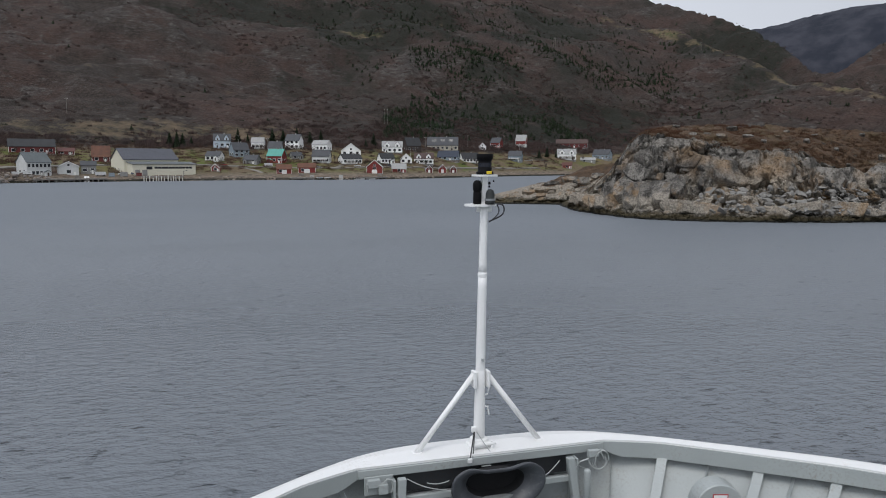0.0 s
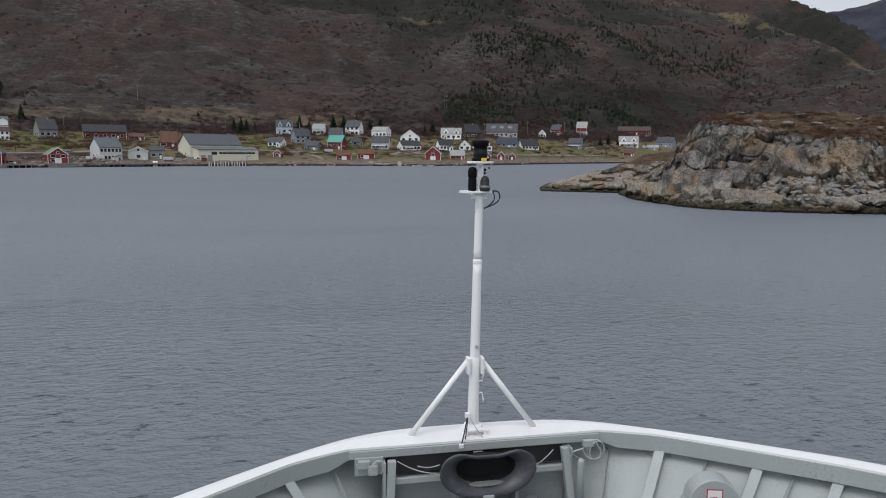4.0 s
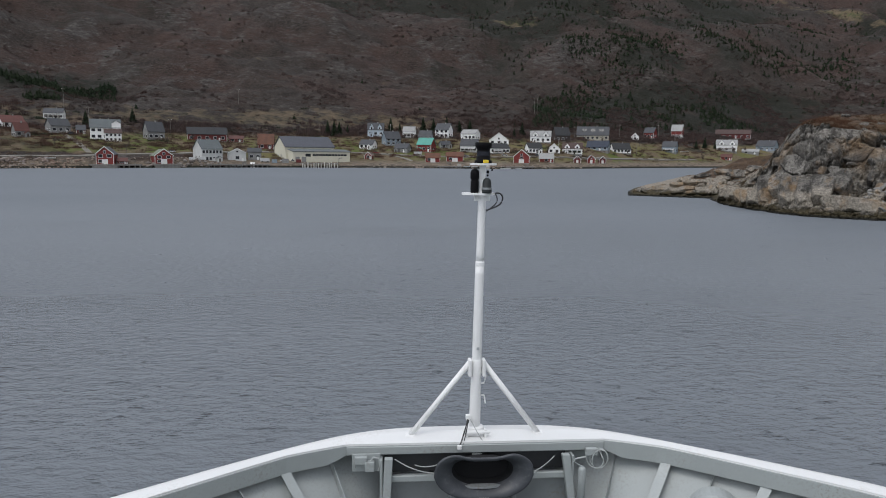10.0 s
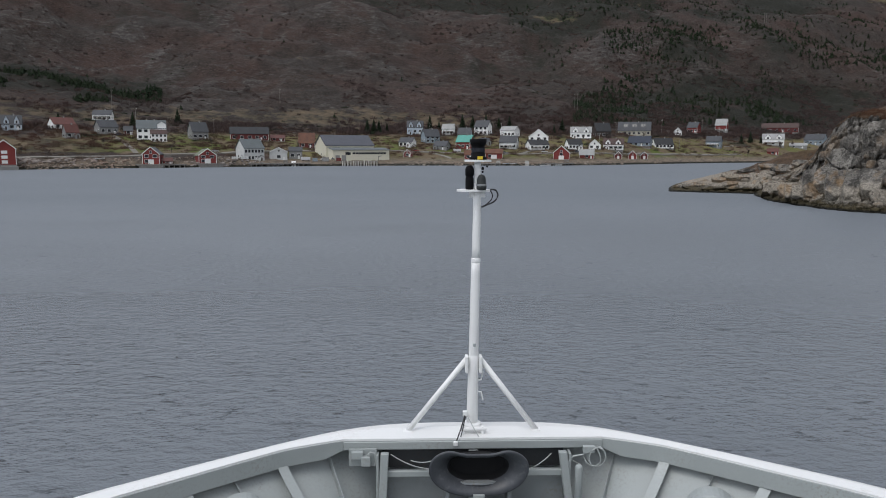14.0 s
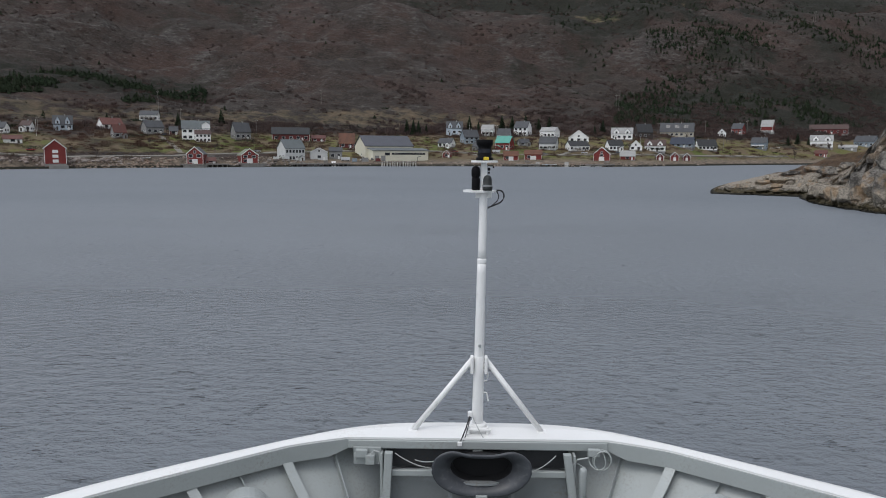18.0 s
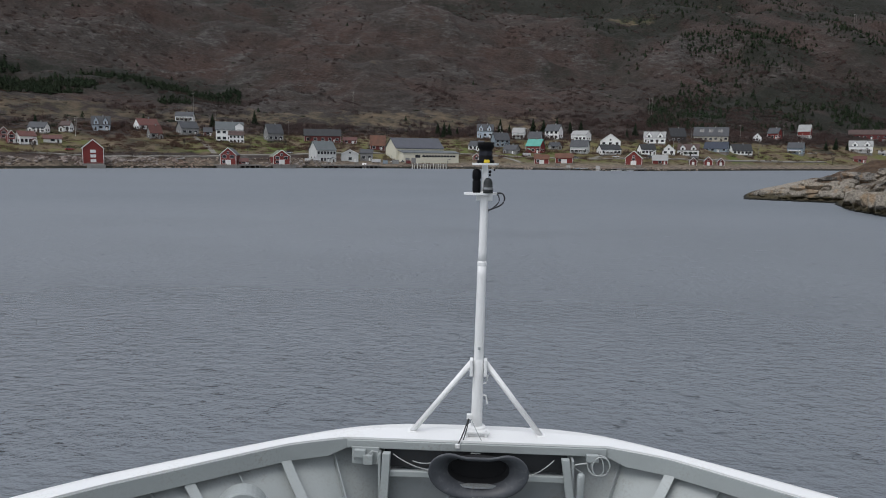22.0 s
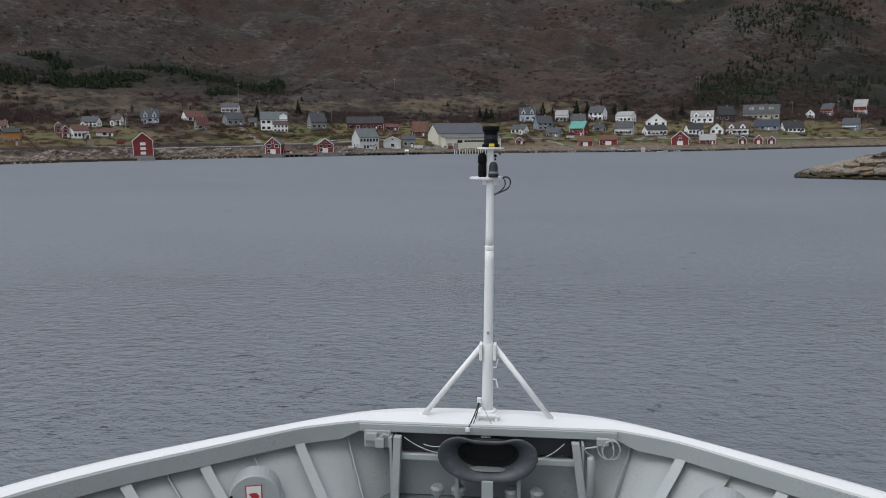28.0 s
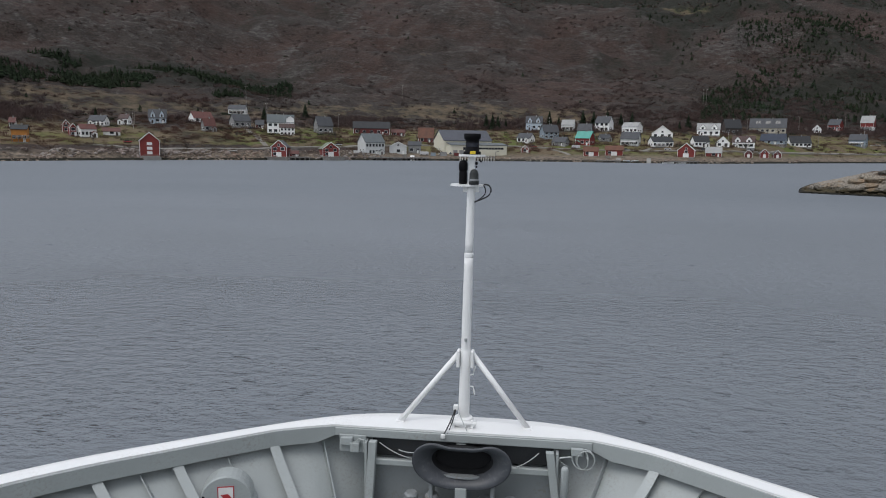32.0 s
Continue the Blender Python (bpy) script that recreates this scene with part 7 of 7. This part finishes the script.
road("road", ((-35, 40), (-30, 30), (-24, 32), (-18, 40), (-13, 44), (-6, 52), (-1, 44), (4, 38), (8, 40), (12, 42), (17, 36), (22, 34)), 4.0, "narrow gravel road along the shore village")
road("lane", ((6.2, 40), (7.4, 58), (7.2, 74)), 3.2, "steep gravel lane up between the houses")
road("drive", ((-22.4, 40), (-23.0, 66), (-23.9, 92)), 3.0, "curving gravel drive up to the white house")
road("drive_east", ((-2.6, 50), (-0.6, 40), (0.8, 24)), 3.4, "gravel track down to the beach")

# stones along the foreshore
ico = bmesh.new()
bmesh.ops.create_icosphere(ico, subdivisions=1, radius=0.5)
ico.verts.index_update()
ico_v = np.array([tuple(v.co) for v in ico.verts]) * (1.2, 1.0, 0.7)
ico_f = np.array([[v.index for v in f.verts] for f in ico.faces])
ico.free()
spots, rs = scatter(((-42, 24, -1, 7, 900), (-38, -16, 2, 16, 1100)), 14)
planted("shore_stones", "grey and dark stones along the foreshore", spots, ico_v, ico_f, rs.uniform(0.3, 1.3, len(spots)) ** 1.5, rs, FORESHORE, "stones")

BOULDER = foliage("shore_boulder", (0.19, 0.18, 0.165), 0.6)
spots, rs = scatter(((-41, -25, 4, 17, 620), (-19, -8, 1, 6, 200)), 19)
planted("shore_boulders", "pale broken boulders heaped on the foreshore", spots, ico_v, ico_f, rs.uniform(0.6, 2.3, len(spots)), rs, BOULDER, "stones")

HEATHER = foliage("heather", (0.085, 0.052, 0.032), 0.6)
# small stones and weed along the islet's water line
rs = np.random.RandomState(33)
feet = []
for bearings, edges, lines, a0, a1, n in ((ISLET_A, ISLET_EDGE, ISLET_LINES, 23.8, 50, 700), (SPIT_A, SPIT_EDGE, SPIT_LINES, 17.4, 25, 260)):
    for a in rs.uniform(a0, a1, n):
        q = face_point(bearings, edges, lines, a, rs.uniform(0.05, 0.12))
        feet.append((q.x, q.y, max(-0.25, q.z - 0.1)))
planted("islet_shingle", "dark wet stones along the islet's water line", np.array(feet), ico_v, ico_f, rs.uniform(0.35, 1.7, len(feet)), rs, SKERRY, "stones")


# heather tufts on the islet's back
tufts = []
for a in rs.uniform(28.8, 52, 1700):
    q = face_point(ISLET_A, ISLET_EDGE, ISLET_LINES, a, rs.uniform(0.6, 0.86))
    tufts.append((q.x, q.y, q.z - 0.25))
planted("heather_tufts", "russet heather tufts on the islet's back", np.array(tufts), bush_v, bush_f, rs.uniform(0.5, 1.1, len(tufts)), rs, HEATHER, "heather")


def flagpole(a, q, height):
    x, y = shore_place(a, q)
    ob = thing("flagpole", "white garden flagpole beside a house", "flagpole", (x, y, ground_at(x, y)), -a, "flagpoles in the gardens")
    part("pole", tube([(0, 0, -0.3), (0, 0, height)], 0.09, 8, 0.05), TRIM, ob)
    part("ball", lathe([(0.03, height), (0.11, height + 0.1), (0.03, height + 0.2)], 8), TRIM, ob)


for a, q, hh in ((-31.6, 84, 9), (-21.6, 96, 9), (-0.9, 108, 9), (4.6, 104, 9), (12.0, 62, 9), (20.5, 104, 10)):
    flagpole(a, q, hh)


def hedge(a, q, length, label, turn=0):
    x, y = shore_place(a, q)
    ob = thing("garden_hedge", label, "hedge", (x, y, ground_at(x, y) - 0.2), -a + turn, "garden hedges")
    r2 = random.Random(int(a * 10 + q))
    v, f = [], []
    for k in range(int(length * 42)):
        c = Vector((r2.uniform(0, length), r2.gauss(0, 0.35), r2.uniform(0.1, 1.5)))
        d = Vector((r2.gauss(0, 1), r2.gauss(0, 1), r2.gauss(0.3, 1))).normalized() * 0.35
        e = d.orthogonal().normalized() * 0.14
        i = len(v)
        v += [tuple(c - e), tuple(c + e), tuple(c + d)]
        f.append((i, i + 1, i + 2))
    tagged(part("shrub", (v, f), NEEDLES if r2.random() < 0.6 else RUSTTWIGS, ob), kind="stuff")


for a, q, ln in ((-32.5, 52, 14), (-29.8, 74, 12), (-26.5, 86, 16), (-24.6, 70, 10), (-21.4, 60, 14), (-18.6, 74, 12), (-3.2, 60, 14), (-0.6, 84, 12), (2.4, 74, 14), (4.6, 58, 10), (6.6, 84, 14), (8.4, 54, 12), (10.2, 70, 14), (12.4, 58, 12), (14.4, 60, 14), (16.2, 92, 12), (18.2, 70, 14), (21.2, 78, 12)):
    hedge(a, q, ln, "low dark garden hedge between the houses")

# ---- talus stones below the islet's cliff: the largest are single stones ----
kinds = [stone_mesh(k) for k in range(8)]
rnd = random.Random(21)
for k in range(260):
    a = rnd.uniform(32.9, 45.2)
    d = rnd.uniform(1.0, 9.5)
    edge = float(np.interp(a, ISLET_A, ISLET_EDGE))
    z = 1.0 + 0.47 * d + rnd.uniform(-0.2, 0.5)
    r = edge + d - 1.2
    st = new("stone", kinds[k % 8])
    size = rnd.choice((0.6, 0.7, 0.9, 1.1, 1.4, 1.8))
    st.matrix_basis = pose(r * math.sin(radians(a)), r * math.cos(radians(a)), z, rnd.uniform(-30, 30), rnd.uniform(-30, 30), rnd.uniform(0, 360)) @ Matrix.Scale(size, 4)
    st.parent = islet
